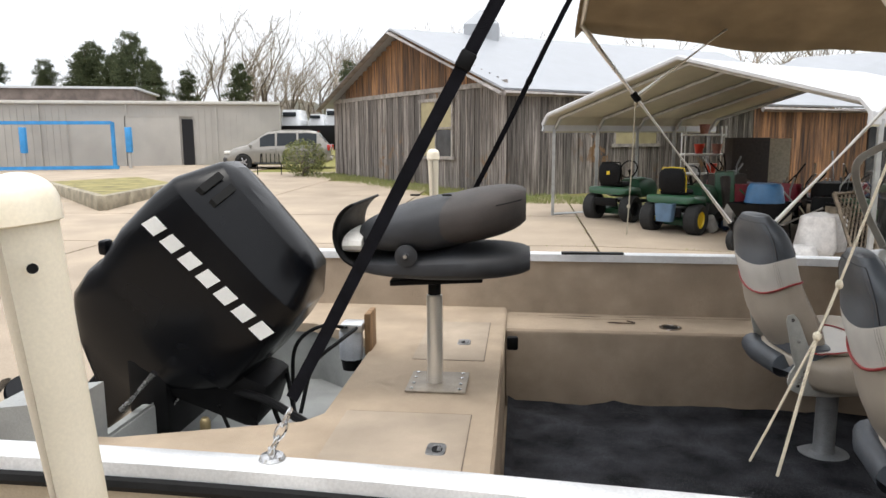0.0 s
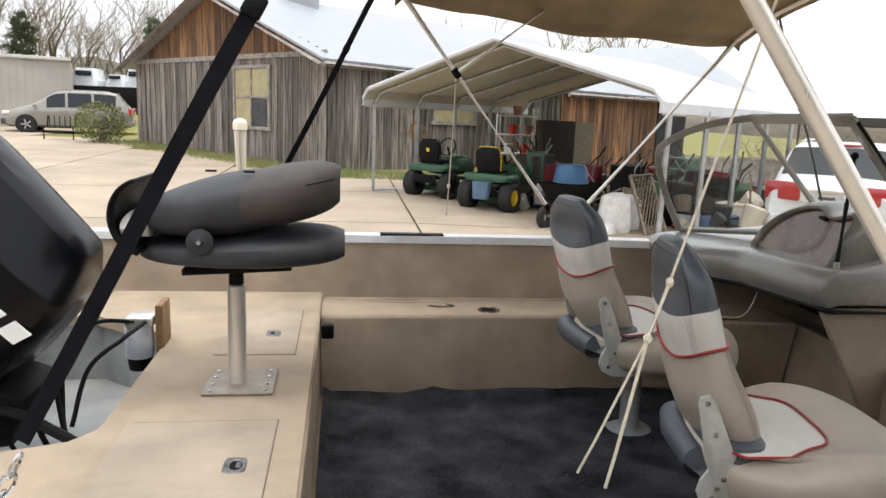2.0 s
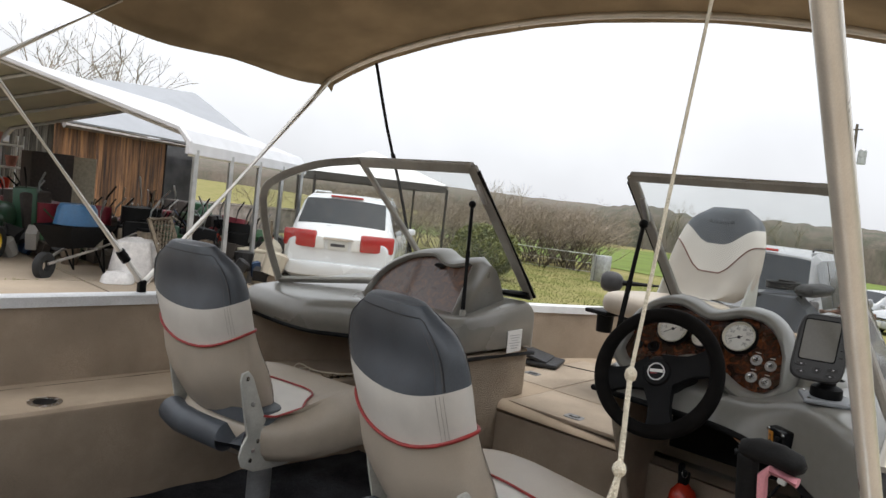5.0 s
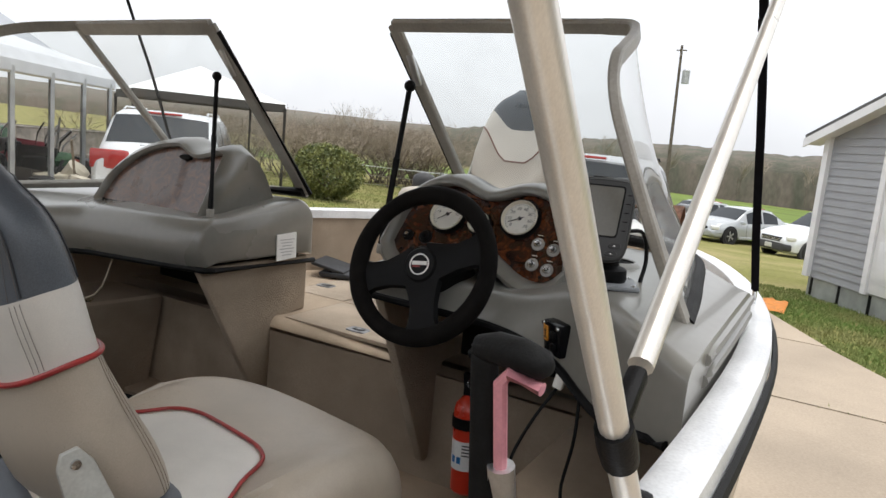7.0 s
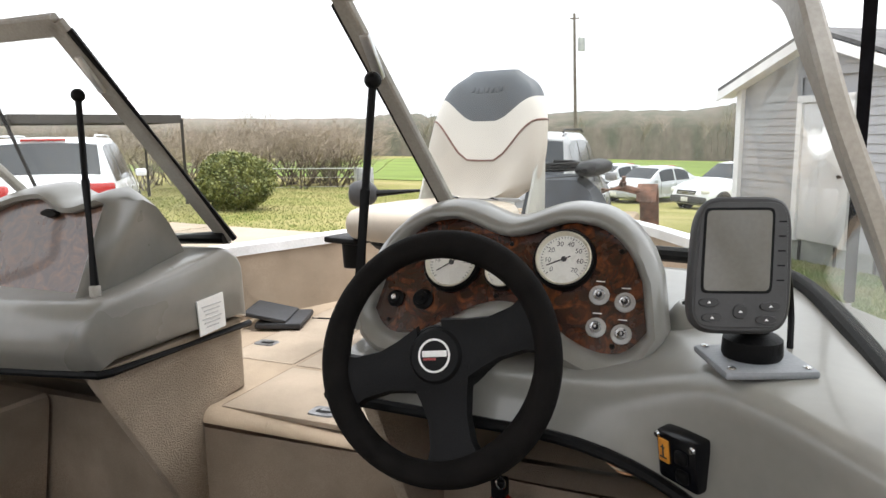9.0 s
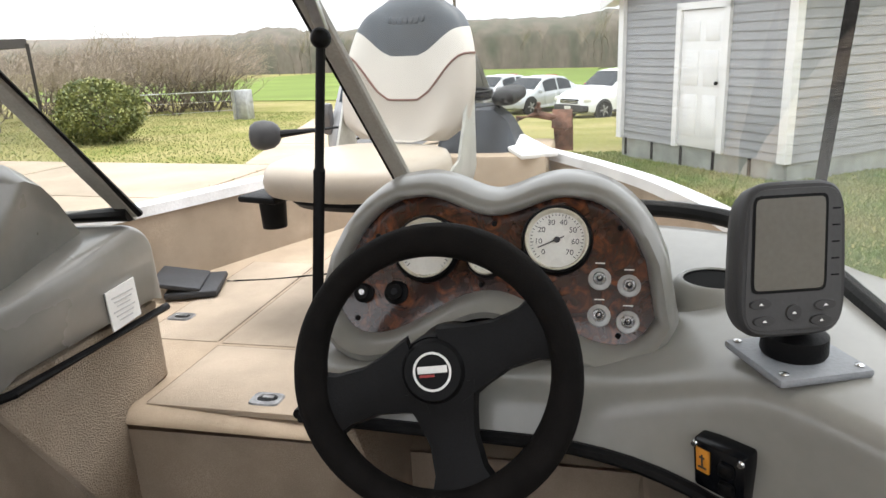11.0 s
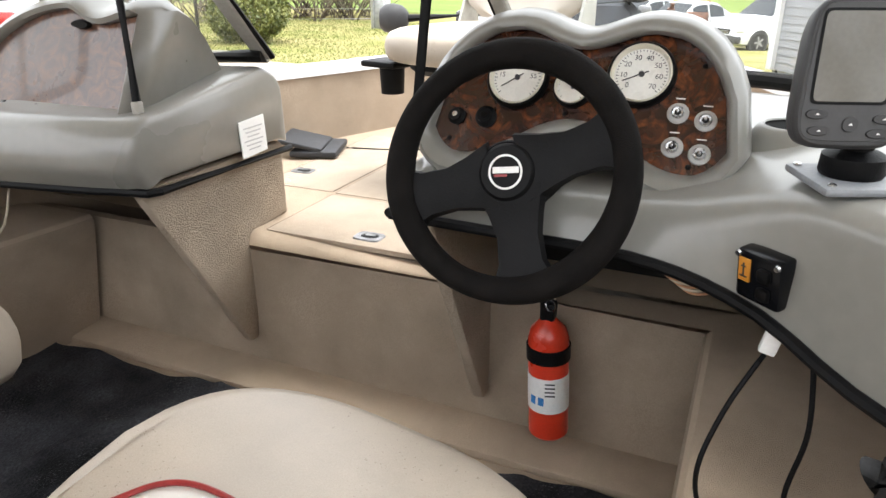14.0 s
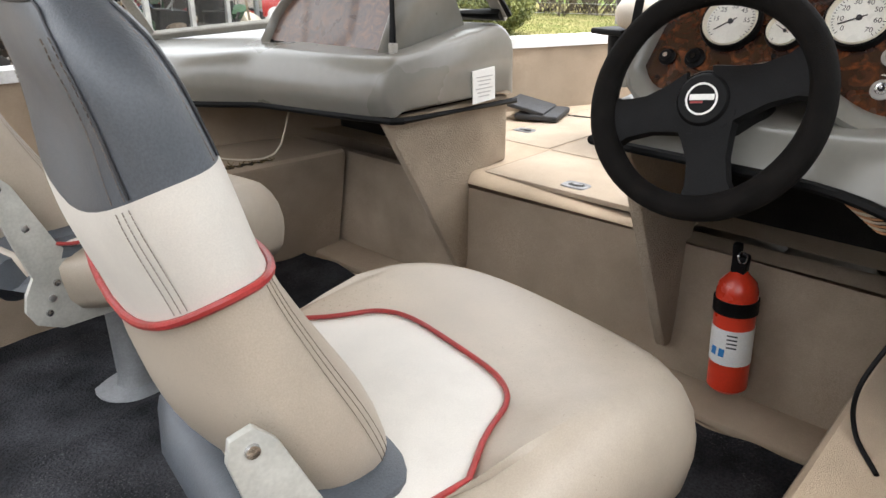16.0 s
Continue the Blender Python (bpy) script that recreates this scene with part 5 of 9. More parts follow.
part("cable", rodm(curve_pts([(2.52, 2.19, 1.47), (2.56, 2.16, 1.47), (2.575, 2.15, 1.42), (2.55, 2.15, 1.375)]), 0.004, 8), BLACK, ff)

# fire extinguisher
RED = mat("red_enamel", (0.62, 0.045, 0.02), 0.3, scale=6, vary=0.04, bump=0.02)
fx = thing("fire_extinguisher", "red fire extinguisher with white label strapped to the bow riser", "fire extinguisher", (2.815, 2.595, 0.65))
fxm = Matrix.Translation((2.815, 2.598, 0.682)) @ Matrix.Rotation(radians(-3), 4, "X")
part("cylinder", lathe([(0, 0), (0.034, 0), (0.041, 0.008), (0.041, 0.225), (0.036, 0.245), (0.02, 0.262), (0.014, 0.27), (0, 0.27)], fxm, 28), RED, fx, "red cylinder")
lb = part("label_wrap", lathe([(0.0413, 0.07), (0.042, 0.07), (0.042, 0.15), (0.0413, 0.15)], fxm, 32), WHITE_P, fx, "white paper label with blue symbols")
bm = bmesh.new()
for i, (a, h, w) in enumerate(((150, 0.098, 0.012), (175, 0.098, 0.012))):
    box(bm, fxm @ Vector((0.0422 * math.cos(radians(a)), 0.0422 * math.sin(radians(a)), h)), (0.001, w, 0.018), Matrix.Rotation(radians(a), 3, "Z"))
part("label_symbols", bm, mat("blue_ink", (0.03, 0.2, 0.5), 0.4, vary=0), lb)
bm = bmesh.new()
for i in range(4):
    box(bm, fxm @ Vector((0.0423 * math.cos(radians(200)), 0.0423 * math.sin(radians(200)), 0.14 - 0.009 * i)), (0.001, 0.02, 0.003), Matrix.Rotation(radians(200), 3, "Z"))
part("label_print", bm, INK, lb)
part("strap", lathe([(0.0413, 0.182), (0.0445, 0.182), (0.0445, 0.212), (0.0413, 0.212)], fxm, 28), BLACK, fx, "black strap")
part("valve", boxm(fxm @ Vector((0, 0, 0.285)), (0.03, 0.03, 0.04), 0.006), BLACK, fx, "black valve head")
part("lever", boxm(fxm @ Vector((-0.012, 0.004, 0.31)), (0.016, 0.018, 0.045), 0.004, Matrix.Rotation(radians(-14), 3, "Y")), BLACK, fx)
part("pull_ring", rodm([(2.795 + 0.0, 2.605 + 0.009 * math.cos(t), 0.987 + 0.012 * math.sin(t)) for t in (2 * math.pi * k / 12 for k in range(13))], 0.002, 6), STEEL, fx, "steel pull ring")

# ---- outboard ----
eng = thing("outboard_motor", "tilted black outboard motor with white lettering bars", "outboard motor", (-0.35, 3.24, 0.9))
EF, EU, EC = Vector((0.71, 0, -0.704)), Vector((0.704, 0, 0.71)), Vector((-0.165, 3.24, 1.38))


def ep(f, y, u):
    return EC + EF * f + EU * u + Vector((0, y, 0))


def cowl_ring(u, f0, f1, w, p=4.2, lean=0.0):
    return [ep(q.x, q.y, u + lean * (q.x - (f0 + f1) / 2)) for q in sup(((f0 + f1) / 2, 0, 0), X, Y, (f1 - f0) / 2, w, 48, p)]


cowl = [cowl_ring(-0.25, -0.312, 0.305, 0.19, 6), cowl_ring(-0.22, -0.31, 0.31, 0.192, 6), cowl_ring(-0.1, -0.325, 0.315, 0.205, 6), cowl_ring(0.06, -0.318, 0.303, 0.205, 6, -0.03),
        cowl_ring(0.135, -0.305, 0.29, 0.203, 6, -0.045), cowl_ring(0.146, -0.30, 0.286, 0.198, 6, -0.05), cowl_ring(0.245, -0.25, 0.232, 0.118, 5, -0.08), cowl_ring(0.255, -0.242, 0.224, 0.108, 5, -0.08), cowl_ring(0.27, -0.2, 0.18, 0.07, 4, -0.09), cowl_ring(0.274, -0.1, 0.09, 0.02, 3, -0.1)]
part("cowl", loft(cowl), BLACK_GLOSS, eng, "glossy black engine cowl", angle=16)
part("latch_tab", boxm(ep(-0.325, -0.12, -0.2), (0.03, 0.05, 0.05), 0.01), BLACK_GLOSS, eng)
for i in range(2):
    f0 = -0.2 + 0.055 * i
    vent = [(f0 + a, -0.148 + 0.084 * b * 0.3, 0.215 + 0.106 * b * 0.3 + 0.012) for a, b in ((-0.013, -1), (0.013, -1), (0.013, 1), (-0.013, 1))]
    part("vent_slot", loft([[ep(a, b, c + h) for a, b, c in vent] for h in (-0.02, 0.004)]), RUBBER, eng, "black air slot")
# lettering as plain bars along the cowl's side
for i in range(7):
    f = -0.225 + 0.078 * i
    poly = [(f - 0.034, 0.036), (f + 0.02, 0.036), (f + 0.034, 0.084), (f - 0.02, 0.084)]
    bm = bmesh.new()
    lo = [bm.verts.new(ep(a, -0.199, b - 0.046)) for a, b in poly]
    hi = [bm.verts.new(ep(a, -0.2085, b - 0.046)) for a, b in poly]
    bm.faces.new(lo), bm.faces.new(hi)
    for k in range(4):
        bm.faces.new((lo[k], lo[(k + 1) % 4], hi[(k + 1) % 4], hi[k]))
    part("lettering_bar", bm, WHITE_P, eng, "plain white lettering bar")
chaps = [cowl_ring(-0.246, -0.315, 0.3, 0.186, 6), cowl_ring(-0.3, -0.325, 0.27, 0.186, 5), cowl_ring(-0.4, -0.32, 0.19, 0.17), cowl_ring(-0.5, -0.25, 0.12, 0.135), cowl_ring(-0.62, -0.09, 0.09, 0.07), cowl_ring(-0.95, -0.08, 0.08, 0.05)]
part("midsection", loft(chaps), BLACK_GLOSS, eng, "black leg")
part("splash_plate", loft([[ep(q.x, q.y, u) for q in sup((-0.1, 0, 0), X, Y, 0.2, 0.13, 28, 2.6)] for u in (-0.9, -0.885)]), BLACK_GLOSS, eng, "black anti-splash plate")
part("gear_case", loft([[ep(lerp(-0.26, 0.2, i / 8), q.x, -1.08 + q.y) for q in sup((0, 0, 0), X, Y, 0.055 * math.sin(math.pi * (0.12 + 0.8 * i / 8)) ** 0.6, 0.055 * math.sin(math.pi * (0.12 + 0.8 * i / 8)) ** 0.6, 18, 2)] for i in range(9)]), BLACK_GLOSS, eng, "black gear case")
for a0 in (0, 120, 240):
    a = radians(a0)
    rings = []
    for i in range(7):
        r = 0.04 + 0.15 * i / 6
        w = 0.035 + 0.06 * math.sin(math.pi * i / 6.5)
        rings.append([ep(-0.30 + 0.03 * k * 0.5 + h, r * math.cos(a) - w * k * math.sin(a), -1.08 + r * math.sin(a) + w * k * math.cos(a)) for k, h in ((-1, 0), (0, -0.004), (1, 0), (0, 0.004))])
    part("propeller_blade", loft(rings), BLACK_GLOSS, eng, "black propeller blade")
part("clamp_bracket", boxm((-0.4, 3.24, 0.96), (0.14, 0.34, 0.3), 0.02), BLACK, eng, "black clamp bracket")
part("swivel_bracket", boxm((-0.2, 3.22, 1.0), (0.4, 0.26, 0.18), 0.04, Matrix.Rotation(radians(20), 3, "Y")), BLACK, eng)
part("tilt_ram", rodm([(-0.4, 3.12, 0.86), (-0.2, 3.12, 1.08)], 0.012, 10), STEEL, eng, "bright steel tilt ram")
part("tilt_ram", rodm([(-0.45, 3.0, 0.95), (-0.33, 3.0, 1.08)], 0.012, 10), STEEL, eng)
part("steering_arm", rodm(curve_pts([(-0.2, 3.15, 0.98), (0.0, 3.05, 0.99), (0.12, 2.98, 0.97), (0.19, 2.93, 0.96)]), 0.014, 8), BLACK, eng)
for k, (p1, p2) in enumerate((((-0.1, 3.1, 1.0), (0.12, 3.02, 0.8)), ((-0.05, 3.2, 1.0), (0.14, 3.2, 0.8)), ((-0.12, 3.0, 0.98), (0.02, 2.95, 0.82)), ((0.0, 3.3, 1.0), (0.2, 3.0, 0.94)))):
    mid = (Vector(p1) + Vector(p2)) / 2 + Vector((0.0, 0.03 * (-1) ** k, -0.1))
    part("hose", rodm(curve_pts([p1, mid, p2]), 0.006 + 0.002 * (k % 2), 8), BLACK, eng, "black rubber hose")
part("grease_fitting", lathe([(0, 0), (0.016, 0), (0.016, 0.04), (0.01, 0.05), (0, 0.05)], Matrix.Translation((-0.12, 2.9, 0.93)), 14), mat("brass", (0.5, 0.4, 0.22), 0.35, 0.9, vary=0.1), eng, "brass-coloured fitting")

flt = thing("fuel_filter", "white fuel-water separator on a worn plywood block", "fuel filter", (0.22, 3.62, DECK))
part("plywood_block", boxm((0.235, 3.64, 1.055), (0.024, 0.12, 0.17), 0.006), mat("plywood", (0.3, 0.18, 0.09), 0.8, scale=10, vary=0.2, streak=(1, 8, 1)), flt, "worn plywood block")
part("canister", lathe([(0, 0), (0.045, 0), (0.047, 0.006), (0.047, 0.105), (0.044, 0.112), (0, 0.112)], Matrix.Translation((0.165, 3.6, 0.955)), 28), mat("faded_filter", (0.62, 0.66, 0.72), 0.4, scale=10, vary=0.12), flt, "white filter canister")
part("bowl", lathe([(0, -0.045), (0.036, -0.045), (0.042, 0.0), (0, 0.0)], Matrix.Translation((0.165, 3.6, 0.955)), 24), BLACK, flt)
part("filter_head", boxm((0.175, 3.6, 1.085), (0.09, 0.09, 0.035), 0.008), ALU, flt, "cast alloy filter head")
part("fuel_hose", rodm(curve_pts([(0.16, 3.56, 1.09), (0.08, 3.45, 1.12), (0.02, 3.35, 1.07), (0.04, 3.25, 0.93), (0.06, 3.2, 0.85)]), 0.007, 8), BLACK, flt, "black fuel hose")
part("fuel_hose", rodm(curve_pts([(0.2, 3.55, 1.09), (0.17, 3.4, 1.08), (0.1, 3.3, 1.02), (0.08, 3.2, 0.88)]), 0.007, 8), BLACK, flt)

# ---- bimini top ----
bim = thing("bimini_top", "tan canvas bimini top on aluminium bows", "boat canopy", (1.9, 3.2, 1.25))


def bow_curve(px, pz, sx, sz, crown, yp=4.43, ys=2.0, foot=(1.92, 1.29), stb=(1.853, 1.962, 1.262), st=2.03):
    """One bow: up from the port foot, over, and down to the starboard foot."""
    p_top, s_top = Vector((px, yp + 0.02, pz)), Vector((sx, st, sz))
    mid = [Vector((lerp(px, sx, k), lerp(yp, ys, k), lerp(pz, sz, k) + crown * math.sin(math.pi * k) ** 0.7)) for k in (0.06, 0.15, 0.3, 0.5, 0.7, 0.85, 0.94)]
    return [Vector((foot[0], yp - 0.02, foot[1]))] + [Vector((foot[0], yp - 0.02, foot[1])).lerp(p_top, 0.9)] + curve_pts([p_top] + mid + [s_top], 24) + [Vector(stb).lerp(s_top, 0.9), Vector(stb)]


aft_b = bow_curve(1.105, 2.345, 1.10, 2.30, 0.2)
fwd_b = bow_curve(2.73, 2.225, 3.10, 2.24, 0.22, stb=(1.855, 1.9765, 1.418), st=2.0)
for b in (aft_b, fwd_b):
    part("bow_tube", rodm(b, 0.0125 if b is fwd_b else 0.0128, 12), ALU_POLE, bim, "aluminium bow tube")
j1 = Vector((1.92, 4.41, 1.29)).lerp(Vector((1.105, 4.45, 2.345)), 0.68)
part("bow_tube", rodm([j1, Vector((1.93, 4.38, 2.44))], 0.0115, 10), ALU_POLE, bim)
j2 = Vector((1.853, 1.962, 1.262)).lerp(Vector((1.10, 2.03, 2.30)), 0.70)
part("bow_tube", rodm([j2, Vector((1.9, 2.05, 2.44))], 0.0115, 10), ALU_POLE, bim)
for p, d in ((j1, (-0.75, 0.02, 1.0)), (Vector((1.853, 1.962, 1.262)).lerp(Vector((1.10, 2.03, 2.30)), 0.105), (-0.75, 0.07, 1.04)), (Vector((1.92, 4.41, 1.29)).lerp(Vector((1.105, 4.45, 2.345)), 0.1), (-0.75, 0.02, 1.0))):
    part("hinge_sleeve", lathe([(0, -0.024), (0.0165, -0.024), (0.0178, 0), (0.0165, 0.024), (0, 0.024)], aim(p, d), 16), BLACK, bim, "black nylon hinge sleeve")
for x, y, z in ((1.915, 4.41, RAIL + 0.03), (1.853, 1.962, RAIL + 0.02)):
    part("deck_foot", boxm((x, y, z), (0.03, 0.03, 0.055), 0.008), BLACK, bim, "black nylon deck hinge")
part("fork_end", boxm((1.818, 1.976, 1.394), (0.075, 0.02, 0.022), 0.007, Matrix.Rotation(radians(-34), 3, "Y")), BLACK, bim)

NU, NV = 36, 30
rows = []
for i in range(NU + 1):
    k = i / NU
    row = []
    for j in range(NV + 1):
        s = j / NV
        if s < 0.5:
            q = aft_b[2:-2][min(24, i * 24 // NU)].lerp(fwd_b[2:-2][min(24, i * 24 // NU)], s)
        f = i / NU * 24
        a = int(min(23, f))
        pa = aft_b[2:-2][a].lerp(aft_b[2:-2][a + 1], f - a)
        pb = fwd_b[2:-2][a].lerp(fwd_b[2:-2][a + 1], f - a)
        q = pa.lerp(pb, s)
        bulge = 0.05 * math.sin(math.pi * s) * math.sin(math.pi * k) - 0.045 * math.sin(math.pi * s) * (1 - math.sin(math.pi * k))
        q = q + Vector((0, 0, 0.014 + bulge + 0.006 * noise.noise((q.x * 6, q.y * 6, 1))))
        row.append(q)
    e0, e1 = row[0], row[-1]
    row = [e0 + Vector((-0.03, 0, -0.035))] + row + [e1 + Vector((0.03, 0, -0.03))]
    rows.append(row)
pt = [p + Vector((0, 0.012, -0.035 - 0.01 * math.sin(i * 0.5))) for i, p in enumerate(rows[0])]
sb = [p + Vector((0, -0.012, -0.035)) for p in rows[-1]]
bm = bmesh.new()
quad_strip(bm, [pt] + rows + [sb], False)
cv = part("canopy", bm, CANVAS, bim, "tan canvas canopy", angle=70)
md = cv.modifiers.new("thickness", "SOLIDIFY")
md.thickness = 0.004


# ---- hold-down webbing, cords, guide posts ----
def webbing(name, a, b, label, wide=0.026, turn=(0.6, 0.8, 0)):
    a, b = Vector(a), Vector(b)
    d = (b - a).normalized()
    u = Vector(turn)
    u = (u - d * u.dot(d)).normalized()
    n = d.cross(u)
    t = thing(name, label, "webbing strap", a)
    bm = loft([[p + u * (wide / 2 * sx) + n * (0.0015 * sy) for sx, sy in ((-1, -1), (1, -1), (1, 1), (-1, 1))] for p in (a.lerp(b, k / 8) + n * 0.004 * math.sin(k * 1.3) for k in range(9))])
    part("webbing", bm, STRAP, t, "black nylon webbing", smooth=False)
    part("slide_buckle", boxm(a.lerp(b, 0.62), (wide * 1.2, 0.012, 0.03), 0.004, Matrix((u, n, d)).transposed()), BLACK, t)
    return t


hook = Vector((0.4, 2.087, 1.262))
stp = webbing("hold_down_strap", (0.438, 2.092, 1.37), (0.925, 2.1, 2.28), "black webbing strap with snap hook and chain on the gunwale", 0.022, (1, -0.15, 0))
bm = bmesh.new()
for k in range(3):
    c = Vector((0.405 + 0.012 * k, 2.088, 1.285 + 0.026 * k))
    pl = Vector((1, 0, 0)) if k % 2 else Vector((0.2, 1, 0)).normalized()
    up = Vector((0.42, 0, 0.9))
    rod(bm, [c + pl * (0.009 * math.cos(t)) + up * (0.019 * math.sin(t)) for t in (2 * math.pi * i / 16 for i in range(17))], 0.0026, 6, False)
part("chain_link", bm, STEEL, stp, "steel chain and snap hook")
part("eye_bolt", lathe([(0, 0), (0.024, 0), (0.02, 0.006), (0.008, 0.008), (0.007, 0.02), (0, 0.022)], Matrix.Translation(hook + Vector((0, 0, -0.001))), 16), STEEL, stp, "steel eye bolt")
webbing("hold_down_strap", (0.45, 4.40, RAIL + 0.01), (1.115, 4.46, 2.6), "black webbing strap running to the bimini", 0.026, (0.9, 0.4, 0))
st_b = webbing("hold_down_strap", (3.186, 2.0, 1.30), (2.722, 2.074, 2.3), "black webbing strap tied down to the bow gunwale", 0.02, (0.3, 1, 0))
part("snap_hook", rodm([(3.196, 2.0, 1.262), (3.2, 2.0, 1.28), (3.186, 2.0, 1.30)], 0.006, 8), STEEL, st_b, "steel snap hook")
webbing("hold_down_strap", (3.19, 4.17, 1.27), (2.776, 4.19, 2.3), "black webbing strap running to the front bow", 0.03, (0.4, 1, 0))


def cord(name, pts, label, knots=(), r=0.0021):
    t = thing(name, label, "cord", pts[-1])
    part("strand", rodm(curve_pts(pts, 20), r, 7), ROPE, t)
    for k in knots:
        bm = bmesh.new()
        bmesh.ops.create_icosphere(bm, subdivisions=2, radius=r * 3.0, matrix=Matrix.Translation(k) @ Matrix.Diagonal((1, 1, 1.3, 1)))
        for v in bm.verts:
            v.co += Vector((noise.noise(v.co * 90), noise.noise(v.co * 90 + Vector((5, 0, 0))), 0)) * r * 0.8
        part("knot", bm, ROPE, t)
    return t


K1, K2 = Vector((1.332, 2.123, 1.581)), Vector((1.298, 2.105, 1.50))
c1 = cord("hanging_cord", [(1.60, 2.17, 2.42), (1.466, 2.148, 2.0), K1], "knotted off-white cord hanging from the bimini", (K1, K2))
part("strand", rodm([K1, K2, (1.262, 2.10, 1.32), (1.255, 2.11, 1.26)], 0.0027, 7), ROPE, c1)
part("strand", rodm([K1, K2, (1.235, 2.12, 1.33), (1.22, 2.14, 1.27)], 0.0021, 7), ROPE, c1)
cord("hanging_cord", [j1, j1 + Vector((-0.01, 0, -0.4)), j1 + Vector((-0.02, 0, -0.66))], "short off-white cord hanging from a bimini joint", (j1 + Vector((-0.015, 0, -0.52)), j1 + Vector((0, 0, -0.03))), 0.003)


def guide_post(top, bottom, r, label):
    top, bottom = Vector(top), Vector(bottom)
    g = thing("trailer_guide_post", label, "guide post", bottom)
    d = (top - bottom).normalized()
    part("pipe", rodm([bottom, top], r, 28), PVC, g, "cream PVC pipe")
    prof = [(r * 1.0, -0.03), (r * 1.12, -0.028), (r * 1.12, 0.0)] + [(r * 1.1 * math.cos(t), r * 0.9 * math.sin(t)) for t in (i * math.pi / 20 for i in range(1, 10))] + [(0, r * 0.9)]
    part("end_cap", lathe(prof, aim(top, d), 28), PVC, g, "rounded end cap")
    return g


g1 = guide_post((0.15, 1.85, 1.73), (0.33, 1.89, 0.0), 0.046, "cream PVC trailer guide post with rounded cap")
part("drilled_hole", lathe([(0, 0), (0.007, 0), (0.007, 0.003), (0, 0.003)], aim((0.192, 1.811, 1.647), (0.5, -0.8, 0.1)), 14), BLACK, g1)
guide_post((0.37, 4.62, 1.74), (0.4, 4.6, 0.02), 0.03, "slim cream PVC trailer guide post")

# trolling motor on the bow
tm = thing("trolling_motor", "dark grey bow trolling motor lying stowed on its mount", "trolling motor", (4.6, 3.0, 1.2))
part("head", loft([[Vector((4.40, 3.78, 1.375)) + Vector((0.35, -0.93, 0)) * s + Vector((0.93, 0.35, 0)) * q.x + Z * q.y for q in sup((0, 0, 0), X, Y, r, r, 20, 2.4)] for s, r in ((-0.062, 0.02), (-0.055, 0.042), (-0.035, 0.057), (0.0, 0.062), (0.035, 0.055), (0.055, 0.04), (0.065, 0.025))]), PLAST, tm, "dark grey motor head")
part("shaft", rodm([(4.42, 3.74, 1.375), (4.6, 3.2, 1.405), (4.75, 2.85, 1.43)], 0.018, 12), BLACK, tm, "black shaft")
part("coil_cord", rodm([(4.5 + 0.02 * k, 3.5 - 0.035 * k, 1.345 + 0.012 * math.sin(k * 2.2)) for k in range(9)], 0.005, 6), BLACK, tm)
DKB = mat("blue_black_plastic", (0.03, 0.036, 0.046), 0.55, scale=12, vary=0.2, bump=0.15)
part("mount_housing", loft([[(x, y, z) for y, z in ((2.76, 1.25), (3.1, 1.25), (3.08, h - 0.03), (3.04, h), (2.86, h), (2.8, h - 0.05))] for x, h in ((4.6, 1.29), (4.66, 1.43), (4.78, 1.45), (4.95, 1.4), (5.02, 1.29))]), DKB, tm, "blue-black wedge-shaped mount housing", angle=25)
part("motor_pod", loft([sup((x, 2.82, 1.475), Y, Z, 0.06 * f, 0.036 * f, 20, 2.3) for x, f in ((4.62, 0.2), (4.65, 0.75), (4.75, 1.0), (5.0, 1.0), (5.12, 0.7), (5.16, 0.2))]), BLACK, tm, "black rounded motor pod")
part("rope_coil", rodm([(4.86 + 0.09 * math.cos(t), 2.98 + 0.08 * math.sin(t), 1.46 + 0.002 * t) for t in (i * 0.5 for i in range(40))], 0.009, 6), BLACK, tm, "black coiled rope")
part("foot_pedal", boxm((4.68, 2.74, 1.275), (0.34, 0.16, 0.02), 0.006, Matrix.Rotation(radians(30), 3, "Z") @ Matrix.Rotation(radians(-6), 3, "Y")), WHITE_P, tm, "white base plate")
RUST = mat("rust", (0.2, 0.1, 0.065), 0.9, scale=20, vary=0.3, bump=0.5)
part("rusty_bracket", loft([[(4.98 + 0.03 * k, 2.60 + w, 1.31 + 0.1 * math.sin(k * 0.5) - 0.004 * k * k) for w in (-0.045, 0.045)] + [(4.98 + 0.03 * k, 2.60 + w, 1.322 + 0.1 * math.sin(k * 0.5) - 0.004 * k * k) for w in (0.045, -0.045)] for k in range(7)]), RUST, tm, "rusty brown curved bracket")
part("rusty_arm", rodm([(4.95, 2.80, 1.36), (4.99, 2.71, 1.375), (5.02, 2.62, 1.35), (5.0, 2.58, 1.3)], [0.014, 0.018, 0.016, 0.01], 8), RUST, tm)
part("rusty_bolt", lathe([(0, 0), (0.018, 0), (0.018, 0.02), (0.01, 0.022), (0.01, 0.045), (0, 0.045)], aim((4.99, 2.71, 1.385), (-0.3, -0.2, 1)), 6), RUST, tm)

# loose things aboard
por = thing("tablet_case", "black folded soft case lying on the bow deck", "case", (3.72, 3.66, DECK))
part("lower_half", boxm((3.6, 3.66, DECK + 0.018), (0.2, 0.16, 0.022), 0.008, Matrix.Rotation(radians(20), 3, "Z")), CHARCOAL_V, por)
part("upper_half", boxm((3.58, 3.7, DECK + 0.045), (0.18, 0.15, 0.016), 0.006, Matrix.Rotation(radians(20), 3, "Z") @ Matrix.Rotation(radians(12), 3, "X")), CHARCOAL_V, por)

